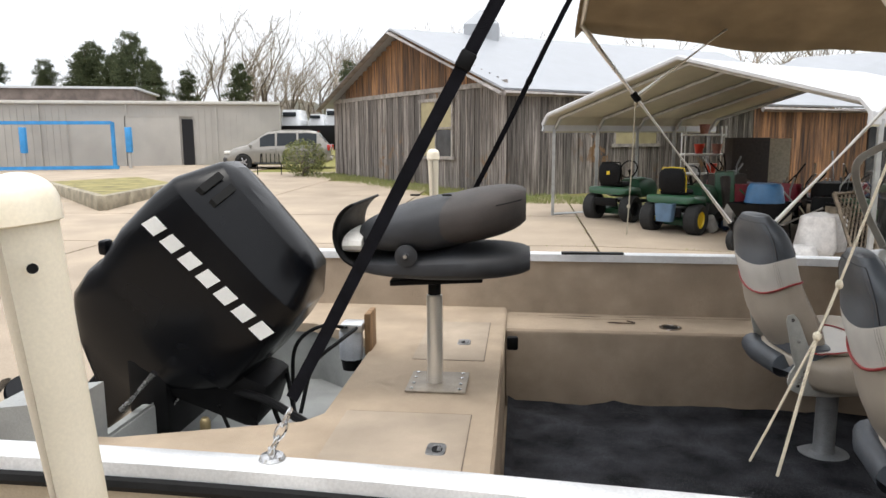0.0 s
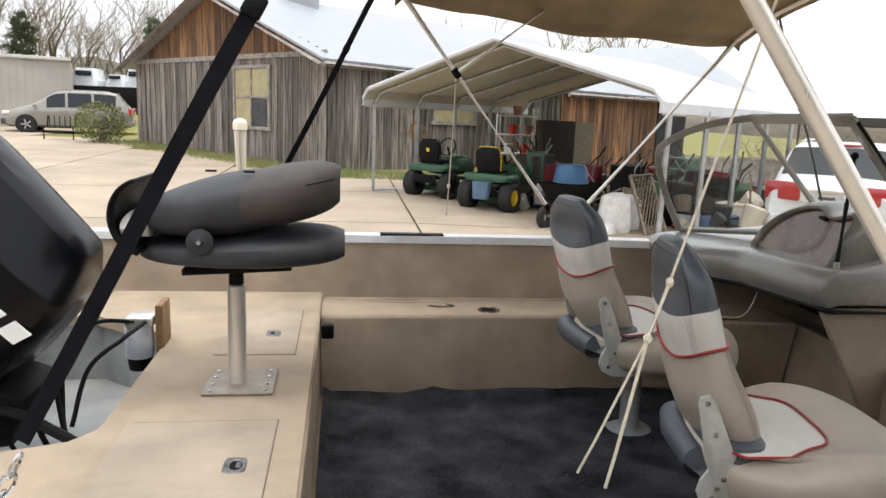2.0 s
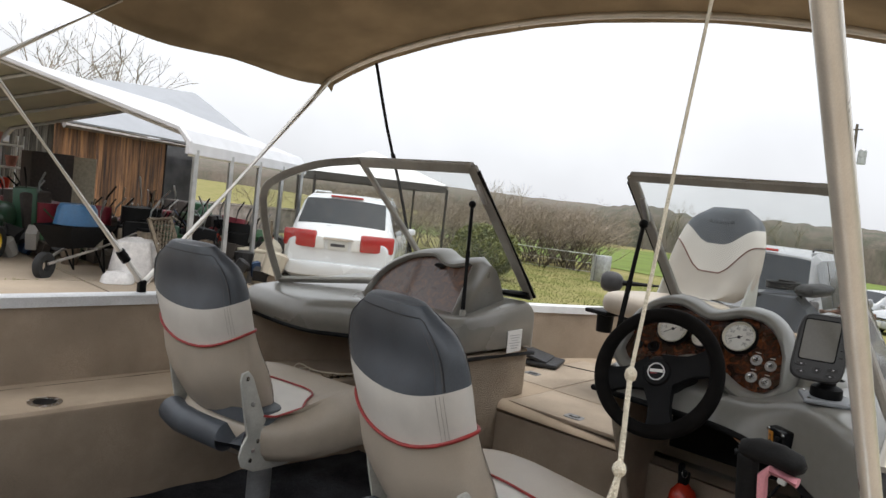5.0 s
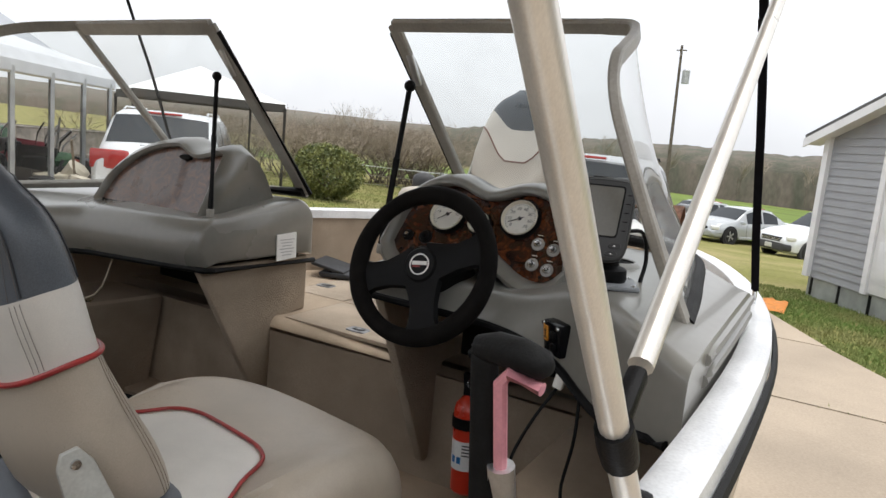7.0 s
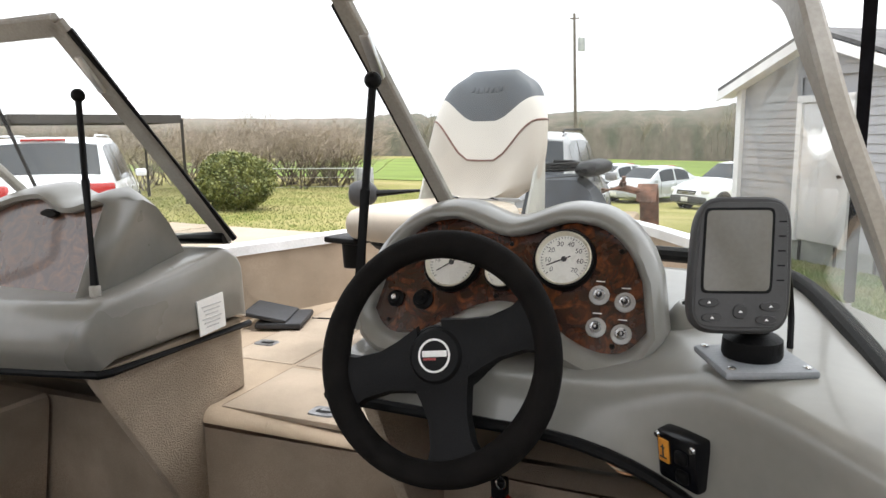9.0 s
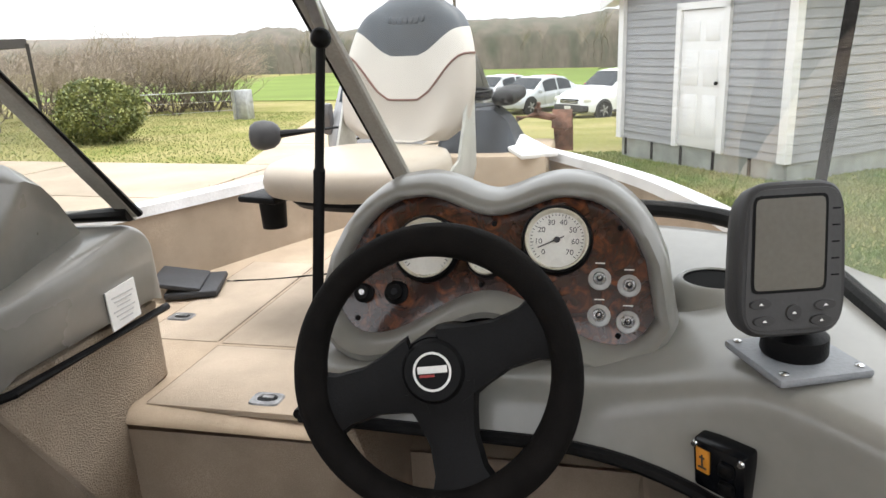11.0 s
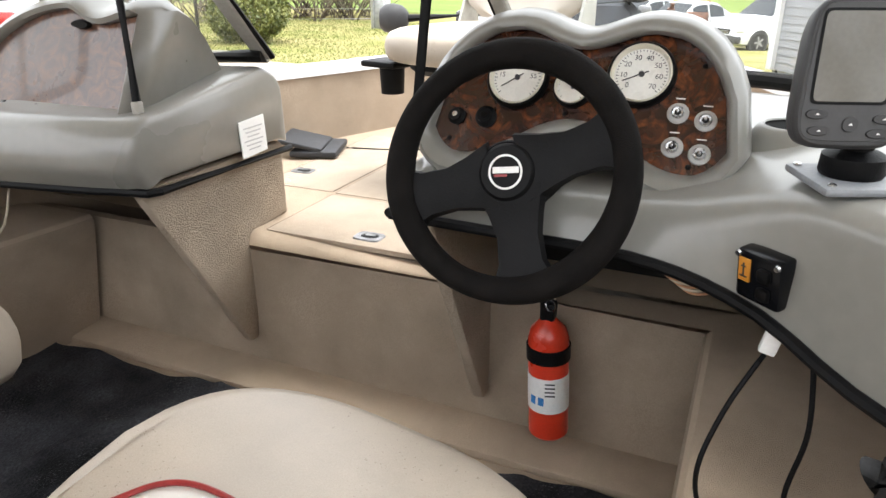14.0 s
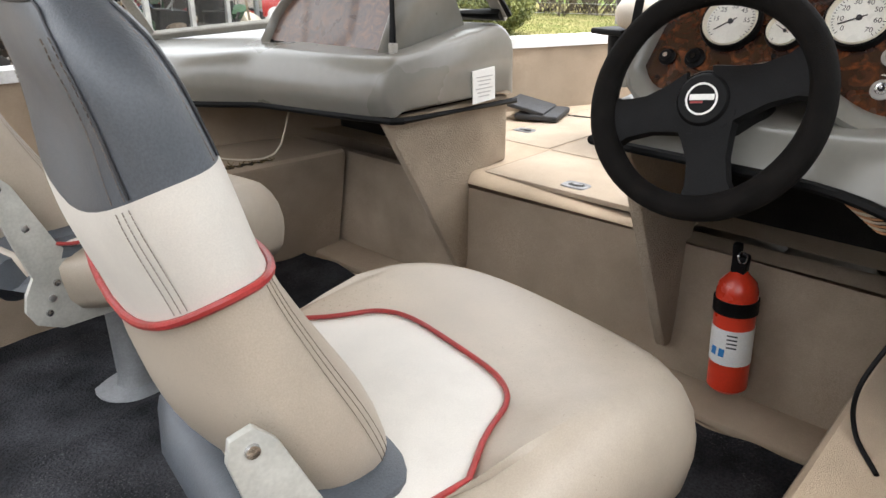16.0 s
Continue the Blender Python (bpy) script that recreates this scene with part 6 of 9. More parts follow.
thr = thing("throttle_lever", "black throttle control with foam grip and pink inner arm", "throttle", (1.98, 2.1, 1.0))
part("grip", rodm([(1.99, 2.212, 1.34), (1.986, 2.2, 1.354), (1.977, 2.175, 1.362), (1.97, 2.14, 1.363), (1.965, 2.11, 1.358), (1.963, 2.1, 1.356)], [0.012, 0.019, 0.021, 0.021, 0.019, 0.008], 18), RUBBER, thr, "black foam grip", angle=70)
part("arm", rodm(curve_pts([(1.978, 2.195, 1.36), (1.985, 2.19, 1.27), (2.0, 2.18, 1.1), (2.03, 2.17, 1.0)]), 0.019, 16, 0.6), RUBBER, thr, "black lever arm", angle=70)
PINK = mat("pink_plastic", (0.75, 0.32, 0.36), 0.4, vary=0.05)
part("pink_arm", rodm([(1.955, 2.105, 1.333), (1.96, 2.15, 1.34), (1.963, 2.162, 1.325), (1.985, 2.158, 1.2)], 0.009, 8), PINK, thr, "pink inner arm")
part("lever_shank", rodm([(1.985, 2.158, 1.21), (2.03, 2.15, 1.02)], 0.018, 12), ALU, thr, "silver lever shank")
part("control_box", boxm((2.05, 2.12, 1.02), (0.16, 0.09, 0.12), 0.02), BLACK, thr, "black control box")

plg = thing("wiring_plug", "white plug on black leads hanging under the helm console", "wiring", (2.43, 2.243, 1.2))
part("plug", boxm((2.43, 2.243, 1.187), (0.014, 0.02, 0.036), 0.003, Matrix.Rotation(radians(12), 3, "X")), WHITE_P, plg, "white connector")
part("lead", rodm(curve_pts([(2.43, 2.247, 1.17), (2.4, 2.28, 1.1), (2.37, 2.3, 1.03), (2.36, 2.29, 0.975), (2.3, 2.25, 0.968)]), 0.0033, 7), BLACK, plg, "black lead")
part("lead", rodm(curve_pts([(2.42, 2.2, 1.2), (2.39, 2.19, 1.1), (2.38, 2.2, 1.0), (2.33, 2.17, 0.968)]), 0.0033, 7), BLACK, plg)
wr = thing("loose_wiring", "bundle of thin tan and white wires under the helm console", "wiring", (2.52, 2.36, 1.22))
for k in range(7):
    part("wire", rodm(curve_pts([(2.55, 2.42 - 0.006 * k, 1.245), (2.53, 2.39 - 0.006 * k, 1.212 - 0.004 * k), (2.53, 2.34 - 0.005 * k, 1.215 - 0.003 * k), (2.56, 2.30, 1.24)]), 0.0018, 5), ROPE if k % 2 else mat("copper_wire", (0.5, 0.25, 0.12), 0.5, vary=0.1) if "copper_wire" not in bpy.data.materials else bpy.data.materials["copper_wire"], wr)
cd = thing("white_cord", "thin white cord dangling onto the port bench", "cord", (2.5, 3.95, 0.965))
part("strand", rodm(curve_pts([(2.56, 3.75, 1.175), (2.56, 3.85, 1.02), (2.52, 4.05, 0.975), (2.5, 4.16, 0.985), (2.46, 4.14, 0.97), (2.52, 4.12, 0.975), (2.48, 4.07, 0.97)]), 0.0028, 6), ROPE, cd)

# trailer under the hull
trl = thing("boat_trailer", "galvanised boat trailer carrying the hull", "trailer", (1.5, 3.2, 0.0))
TGALV = mat("galvanised_steel", (0.42, 0.43, 0.43), 0.5, 0.7, vary=0.12)
for y in (2.75, 3.65):
    part("bunk", boxm((1.2, y, 0.40), (3.4, 0.12, 0.1), 0.01), CARPET, trl, "carpeted bunk")
    part("frame_rail", boxm((1.6, y, 0.3), (4.6, 0.07, 0.1), 0.01), TGALV, trl)
for x in (-0.3, 1.0, 2.6):
    part("cross_member", boxm((x, 3.2, 0.3), (0.08, 2.2 if x < 1.5 else 0.9, 0.08), 0.01), TGALV, trl)
for y in (2.3, 4.1):
    part("wheel", lathe([(0.12, 0.08), (0.26, 0.09), (0.295, 0.06), (0.295, -0.06), (0.26, -0.09), (0.12, -0.08)], aim((0.7, y, 0.297), (0, 1, 0)), 24), RUBBER, trl, "trailer tyre")
part("tongue", boxm((4.9, 3.2, 0.32), (2.4, 0.08, 0.1), 0.01), TGALV, trl)
part("jack_stand", rodm([(5.8, 3.2, -0.12), (5.8, 3.2, 0.5)], 0.03, 10), TGALV, trl)

# ---- ground ----
def terrain(xs, ys, lift=0.0, bumps=0.0):
    bm = bmesh.new()
    quad_strip(bm, [[(x, y, ground_z(x, y) + lift + bumps * noise.noise((x * 0.3, y * 0.3, 0))) for y in ys] for x in xs], False)
    return bm


GRASS = mat("spring_grass", (0.2, 0.2, 0.06), 0.95, scale=0.5, vary=0.3, bump=0.8, fine=18, col2=(0.31, 0.27, 0.12), spec=0.1)
PASTURE = mat("bright_pasture", (0.16, 0.215, 0.055), 0.95, scale=0.15, vary=0.12, bump=0.5, fine=9, spec=0.08)
CONCRETE = mat("tan_concrete", (0.4, 0.325, 0.245), 0.9, scale=0.8, vary=0.1, bump=0.25, fine=60, stain=0.2, hue=0.06)
CONC_EDGE = mat("block_concrete", (0.36, 0.32, 0.24), 0.9, scale=3, vary=0.2, bump=0.4, fine=40, stain=0.4)
far = [-260, -120, -70, -45, -30, -20, -12, -6, 0, 6, 12, 17, 21, 25, 29, 33, 38, 44, 50, 60, 75, 120, 200, 400]
solid("ground", terrain(far, [-300, -150, -80, -40, -20, -14, -10, -6, -4, 4, 8, 10, 13, 16, 22, 30, 40, 60, 90, 150, 260, 400], -0.02), GRASS, "patchy spring grass over sandy ground", "ground", kind="structure", smooth=False)
solid("pasture", terrain([33, 38, 44, 50, 60, 75, 100, 116], [-60, -30, -14, -10, -6, 0, 4, 8, 10, 13, 16, 18, 24, 32, 45], 0.012), PASTURE, "bright green pasture beyond the yard", "field", kind="structure", smooth=False)
slabs = thing("pavement", "tan concrete slabs of the yard with weedy joints", "pavement", (0, 0, 0), kind="structure")


def slab_at(x0, x1, y0, y1, y0b=None, y1b=None):
    """One slab between x0 and x1; y0b and y1b are its edges at x1 where they slant."""
    g = 0.02
    P = [(x0 + g, y0 + g), (x1 - g, (y0 if y0b is None else y0b) + g), (x1 - g, (y1 if y1b is None else y1b) - g), (x0 + g, y1 - g)]
    z = [ground_z(x, y) for x, y in P]
    bm = bmesh.new()
    t = [bm.verts.new((p[0], p[1], h + 0.02)) for p, h in zip(P, z)]
    b = [bm.verts.new((p[0], p[1], h - 0.08)) for p, h in zip(P, z)]
    bm.faces.new(t)
    for k in range(4):
        bm.faces.new((t[k], t[(k + 1) % 4], b[(k + 1) % 4], b[k]))
    part("concrete_slab", bm, CONCRETE, slabs, smooth=False)


def lawn_edge(x):
    """Where the lawn of the grey house meets the slabs."""
    return ramp(x, (7.2, 0.4), (8.9, 1.2), (9.8, 1.72), (11.3, 2.35), (12.9, 3.0), (16, 3.9), (19.5, 4.9), (23, 6.0), (27, 7.2))


gx = [-34, -28, -22, -16, -11, -6, -2, 2, 4.6, 7.2, 9.8, 12.9]
gy = [-14, -9, -4, 0.4, 4.0, 8.0, 11.9, 15.6, 20, 25, 30, 36]
for a, b in zip(gx, gx[1:]):
    for c, d in zip(gy, gy[1:]):
        cx, cy = (a + b) / 2, (c + d) / 2
        if cx > 5 and cy < 1.2 or cx > 0.5 and cy > 19.5 or (-10 < cx < 0.5 and cy > 19 - cx * 1.2):
            continue
        if cx > 7 and c == 0.4:
            slab_at(a, b, lawn_edge(a), d, lawn_edge(b))
        else:
            slab_at(a, b, c, d)
for a, b, d, e in ((12.9, 16, 8.7, 9.6), (16, 19.5, 9.6, 10.7), (19.5, 23, 10.7, 11.7), (23, 27, 11.7, 12.8)):
    m_ = 7.0 + 0.12 * (a - 12.9)
    slab_at(a, b, lawn_edge(a), m_, lawn_edge(b), m_)
    slab_at(a, b, m_, d, m_, e)

BLADE = mat("grass_blades", (0.18, 0.245, 0.07), 0.9, scale=0.7, vary=0.3, bump=0, col2=(0.34, 0.32, 0.15), spec=0.15)


BLADE_G = mat("green_blades", (0.17, 0.26, 0.07), 0.9, scale=0.7, vary=0.3, bump=0, col2=(0.33, 0.31, 0.14), spec=0.15)


def grass_patch(name, label, n, where, h=0.09, m=BLADE):
    bm = bmesh.new()
    rnd = random.Random(len(label))
    for _ in range(n):
        x, y = where(rnd)
        z = ground_z(x, y) - 0.02
        a = rnd.uniform(0, 6.28)
        hh = h * rnd.uniform(0.5, 1.4)
        w = 0.012 * rnd.uniform(0.7, 1.6)
        dx, dy = math.cos(a) * w, math.sin(a) * w
        lx, ly = rnd.uniform(-0.5, 0.5) * hh, rnd.uniform(-0.5, 0.5) * hh
        vs = [bm.verts.new(p) for p in ((x - dx, y - dy, z), (x + dx, y + dy, z), (x + lx, y + ly, z + hh))]
        bm.faces.new(vs)
    return solid(name, bm, m, label, "grass", kind="stuff", smooth=False)


grass_patch("joint_weeds", "weeds growing along the slab joints", 5000, lambda r: (lambda k: (r.uniform(-2, 12.9), k + r.gauss(0, 0.04)) if r.random() < 0.55 else (r.choice(gx) + r.gauss(0, 0.04), r.uniform(1, 19)))(r.choice(gy[4:9])), 0.05)
grass_patch("lawn_grass", "short green lawn beside the driveway", 30000, lambda r: (lambda x: (x, r.uniform(ramp(x, (12.9, 8.75), (16, 9.65), (19.5, 10.75), (23, 11.75), (27, 12.85)), 22)))(r.uniform(12.9, 26)), 0.035)
grass_patch("lawn_grass", "short green lawn by the grey house", 30000, lambda r: (lambda x: (x, r.uniform(-1.5, lawn_edge(x))))(r.uniform(7.4, 15)), 0.04, BLADE_G)
grass_patch("verge_grass", "rough grass verge along the barn wall", 14000, lambda r: (lambda k: (lerp(-7.0, 9, k) + r.gauss(0, 0.3), (lerp(28.6, 19.3, k * 2.2) if k < 0.45 else 19.2) + r.uniform(-1.2, 0.6)))(r.random()), 0.14)

# plain walls added out of view behind the boat to cut the low skylight
SKY_BLOCK = mat("sky_block_wall", (0.2, 0.19, 0.175), 0.8, scale=0.8, vary=0.1, bump=0.1)
solid("wall_south", boxm((-3, -7.6, 2.3), (26, 0.3, 5.4)), SKY_BLOCK, "unseen plain grey-brown wall added to block low skylight", "wall", kind="structure")
solid("wall_west", boxm((-16.2, 1.2, 2.3), (0.3, 17.3, 5.4)), SKY_BLOCK, "unseen plain grey-brown wall added to block low skylight", "wall", kind="structure")
# raised bed with a block kerb
bed = thing("raised_bed", "low concrete kerbed grass bed in the yard", "planting bed", (-11, 21, 0.3))
P0, P1, P2 = Vector((-14.4, 21.9, 0)), Vector((-8.8, 16.1, 0)), Vector((-9.6, 21.2, 0))
for a, b in ((P0, P1), (P1, P2)):
    d = (b - a)
    c = (a + b) / 2
    part("kerb", boxm((c.x, c.y, ground_z(c.x, c.y) + 0.14), (d.length, 0.2, 0.36), 0.03, Matrix.Rotation(math.atan2(d.y, d.x), 3, "Z")), CONC_EDGE, bed, "weathered concrete kerb")
bm = bmesh.new()
bm.faces.new([bm.verts.new((p.x, p.y, 0.55)) for p in (P0, P1, P2, Vector((-13, 25, 0)))])
part("bed_soil", bm, mat("dry_grass", (0.3, 0.26, 0.1), 0.95, scale=2, vary=0.25, bump=0.6, fine=30), bed, "dry grass")

# ---- weathered barn ----
WOOD = mat("weathered_boards", (0.34, 0.305, 0.275), 0.9, scale=3.2, vary=0.35, bump=0.6, fine=24, col2=(0.045, 0.035, 0.03), streak=(8, 8, 0.3), hue=0.5)
flecks(WOOD, (0.2, 0.115, 0.055), 3.5, 0.54, 0.5, 0.55)
WOOD_RED = mat("brown_boards", (0.33, 0.17, 0.075), 0.9, scale=2.0, vary=0.3, bump=0.5, fine=26, col2=(0.045, 0.03, 0.026), streak=(7, 7, 0.45), hue=0.5)
ROOF = mat("white_metal_roof", (0.36, 0.375, 0.4), 0.45, 0.2, scale=2, vary=0.05, bump=0.05)
FASCIA = mat("grey_fascia", (0.32, 0.29, 0.27), 0.8, scale=4, vary=0.2, bump=0.2)
SCREEN = mat("tan_window_blind", (0.42, 0.36, 0.2), 0.5, scale=3, vary=0.1, bump=0.02)
DARKWIN = mat("dark_window", (0.05, 0.05, 0.055), 0.15, scale=2, vary=0.2, bump=0)
TRIMW = mat("weathered_trim", (0.34, 0.31, 0.28), 0.85, scale=6, vary=0.2, bump=0.3)
barn = thing("barn", "weathered board-and-batten barn with a white metal roof", "barn", (-3, 24, 0.3))
A, B = Vector((-6.6, 28.7, 0)), Vector((0.45, 20.0, 0))
GU = (B - A).normalized()
GN = Vector((GU.y, -GU.x, 0))
LEN = (B - A).length
BASE, EAVE, APEX = 0.25, 3.3, 5.3
SIDE = -GN
C = B + SIDE * 16
barn_core = prism([(A.x, A.y), (B.x, B.y), (C.x, C.y), (A.x + SIDE.x * 16, A.y + SIDE.y * 16)], "z", BASE - 0.4, EAVE)
part("wall_core", barn_core, mat("dark_lining", (0.05, 0.04, 0.035), 0.9), barn)


def board(p, u, w, z0, z1, n, m, parent, name="board", t=0.025):
    c = p + n * t
    bm = boxm((c.x, c.y, (z0 + z1) / 2), (w, t, z1 - z0), 0, Matrix.Rotation(math.atan2(u.y, u.x), 3, "Z"))
    return part(name, bm, m, parent, smooth=False)


nb = 30
for i in range(nb):
    s = (i + 0.5) / nb
    p = A.lerp(B, s)
    roofz = EAVE + (APEX - EAVE) * (1 - abs(2 * s - 1))
    lean = -GN if GN.y > 0 else GN
    out = GN if (GN.y < 0) else -GN
    board(p, GU, LEN / nb * 0.93, BASE - 0.2, EAVE - 0.05, out, WOOD, barn)
    board(p, GU, LEN / nb * 0.93, EAVE + 0.08, roofz, out, WOOD_RED if abs(s - 0.5) < 0.4 else WOOD, barn)
    if i:
        board(A.lerp(B, i / nb), GU, 0.06, BASE - 0.2, EAVE - 0.05, out * 2.2, WOOD, barn, "batten", 0.022)
OUT = GN if GN.y < 0 else -GN
SO = Vector((SIDE.y, -SIDE.x, 0))
nb2 = 56
for i in range(nb2):
    p = B.lerp(C, (i + 0.5) / nb2)
    board(p, SIDE, 16 / nb2 * 0.93, BASE - 0.3, EAVE - 0.08, SO, WOOD if i < 40 else WOOD_RED, barn)
    if i:
        board(B.lerp(C, i / nb2), SIDE, 0.06, BASE - 0.3, EAVE - 0.08, SO * 2.2, WOOD, barn, "batten", 0.022)
part("belly_band", boxm((((A + B) / 2) + OUT * 0.06).to_tuple()[:2] + (EAVE + 0.02,), (LEN + 0.1, 0.05, 0.14), 0, Matrix.Rotation(math.atan2(GU.y, GU.x), 3, "Z")), TRIMW, barn)
# roof planes over gable and long side
ap = (A + B) / 2
for q0, q1, nm in ((A - GU * 0.45, ap, "w"), (B + GU * 0.45, ap, "e")):
    zl = EAVE - 0.22
    pts = [Vector((q0.x, q0.y, zl)) + OUT * 0.5, Vector((q1.x, q1.y, APEX + 0.04)) + OUT * 0.5, Vector((q1.x, q1.y, APEX + 0.3)) - OUT * 16.4, Vector((q0.x, q0.y, zl)) - OUT * 16.4]
    bm = bmesh.new()
    bm.faces.new([bm.verts.new(p) for p in pts])
    r = part("roof_plane", bm, ROOF, barn, "white metal roof sheet", smooth=False)
    md = r.modifiers.new("thickness", "SOLIDIFY")
    md.thickness = 0.06
    part("bargeboard", rodm([pts[0] + Z * -0.1 + OUT * 0.03, pts[1] + Z * -0.1 + OUT * 0.03], 0.12, 6, 0.35), FASCIA, barn, "grey bargeboard")
e0, e1 = B + GU * 0.45 + OUT * 0.5 + Z * (EAVE - 0.22), B + GU * 0.45 - OUT * 16.4 + Z * (EAVE - 0.22)
h0, h1 = ap + OUT * 0.5 + Z * (APEX + 0.04), ap - OUT * 16.4 + Z * (APEX + 0.3)
part("gutter", rodm([e0 + GU * 0.06 + Z * -0.08, e1 + GU * 0.06 + Z * -0.08], 0.07, 8), FASCIA, barn, "brown gutter")
for k in range(1, 30):
    part("roof_seam", rodm([e0.lerp(e1, k / 30) + Z * 0.05, h0.lerp(h1, k / 30) + Z * 0.05], 0.016, 4), ROOF, barn)
cup_ = ap - OUT * 3.2 + Vector((0, 0, APEX - 0.25))
part("roof_vent", loft([[cup_ + Vector((x, y, 0)) for x, y in ((-0.6, -0.6), (0.6, -0.6), (0.6, 0.6), (-0.6, 0.6))], [cup_ + Vector((x, y, 0.7)) for x, y in ((-0.6, -0.6), (0.6, -0.6), (0.6, 0.6), (-0.6, 0.6))], [cup_ + Vector((x, 0, 1.25)) for x in (-0.1, 0.1, 0.11, -0.11)]]), ROOF, barn)


def barn_window(c, u, n, w, h, zc, lower=None):
    wn_ = part("window", boxm((c + n * 0.06).to_tuple()[:2] + (zc,), (w, 0.04, h), 0, Matrix.Rotation(math.atan2(u.y, u.x), 3, "Z")), SCREEN, barn, "window with a yellowed blind")
    rot = Matrix.Rotation(math.atan2(u.y, u.x), 3, "Z")
    for dx, dz, sx, sz in ((0, h / 2, w + 0.18, 0.1), (0, -h / 2, w + 0.22, 0.1), (-w / 2, 0, 0.09, h), (w / 2, 0, 0.09, h), (0, 0, 0.05, h), (0, 0.02, w, 0.05)):
        p = c + n * 0.09 + u * dx
        part("window_trim", boxm((p.x, p.y, zc + dz), (sx, 0.05, sz), 0, rot), TRIMW, wn_)
    if lower:
        p = c + n * 0.085 + u * (w / 4)
        part("window_pane", boxm((p.x, p.y, zc - h / 4), (w / 2 - 0.06, 0.02, h / 2 - 0.05), 0, rot), DARKWIN, wn_)


barn_window(A.lerp(B, 0.69), GU, OUT, 1.85, 1.75, 2.15, True)
barn_window(B + SIDE * 4.9, SIDE, SO, 1.9, 1.05, 2.15)
# low red-brown wing with a hipped white roof
E1, E2, E3 = Vector((6.6, 19.46, 2.6)), Vector((10.97, 21.1, 2.62)), Vector((14.4, 22.4, 2.5))
WD = (E2 - E1).normalized()
WF = Vector((WD.y, -WD.x, 0)).normalized()
R1, R2 = Vector((8.95, 23.5, 4.15)), Vector((12.9, 25.1, 4.5))
part("wing_core", prism([(p.x, p.y) for p in (E1, E2, R2, R1)], "z", 0.0, 2.55), bpy.data.materials["dark_lining"], barn)
for i in range(20):
    p = E1.lerp(E2, (i + 0.5) / 20)
    board(Vector((p.x, p.y, 0)), WD, 0.225, -0.1, 2.56, WF, WOOD_RED if i < 15 else WOOD, barn)
for poly in ((E1 + WF * 0.3, E3 + WF * 0.3, R2, R1), (E3 + WF * 0.3, E3 - WF * 5 + Z * 0.1, R2), (E1 + WF * 0.3, R1, E1 - WF * 4)):
    bm = bmesh.new()
    bm.faces.new([bm.verts.new(p) for p in poly])
    part("wing_roof", bm, ROOF, barn, "white metal wing roof", smooth=False).modifiers.new("thickness", "SOLIDIFY").thickness = 0.05
part("wing_eave", rodm([E1 + WF * 0.32 - Z * 0.08, E3 + WF * 0.32 - Z * 0.08], 0.07, 6), FASCIA, barn, "dark wing eave")
p = E1.lerp(E2, 0.86) + WF * 0.07
part("porch_opening", boxm((p.x, p.y, 1.65), (1.1, 0.06, 1.7), 0, Matrix.Rotation(math.atan2(WD.y, WD.x), 3, "Z")), DARKWIN, barn, "dark screened porch opening")

# ---- carports ----
SHEET = mat("cream_sheet_metal", (0.5, 0.47, 0.36), 0.5, 0.2, scale=3, vary=0.06, bump=0.03)
SHEET_W = mat("white_sheet_metal", (0.6, 0.61, 0.63), 0.45, 0.15, scale=3, vary=0.05, bump=0.03)
GALV = mat("galvanised_tube", (0.45, 0.46, 0.46), 0.45, 0.7, scale=6, vary=0.12)


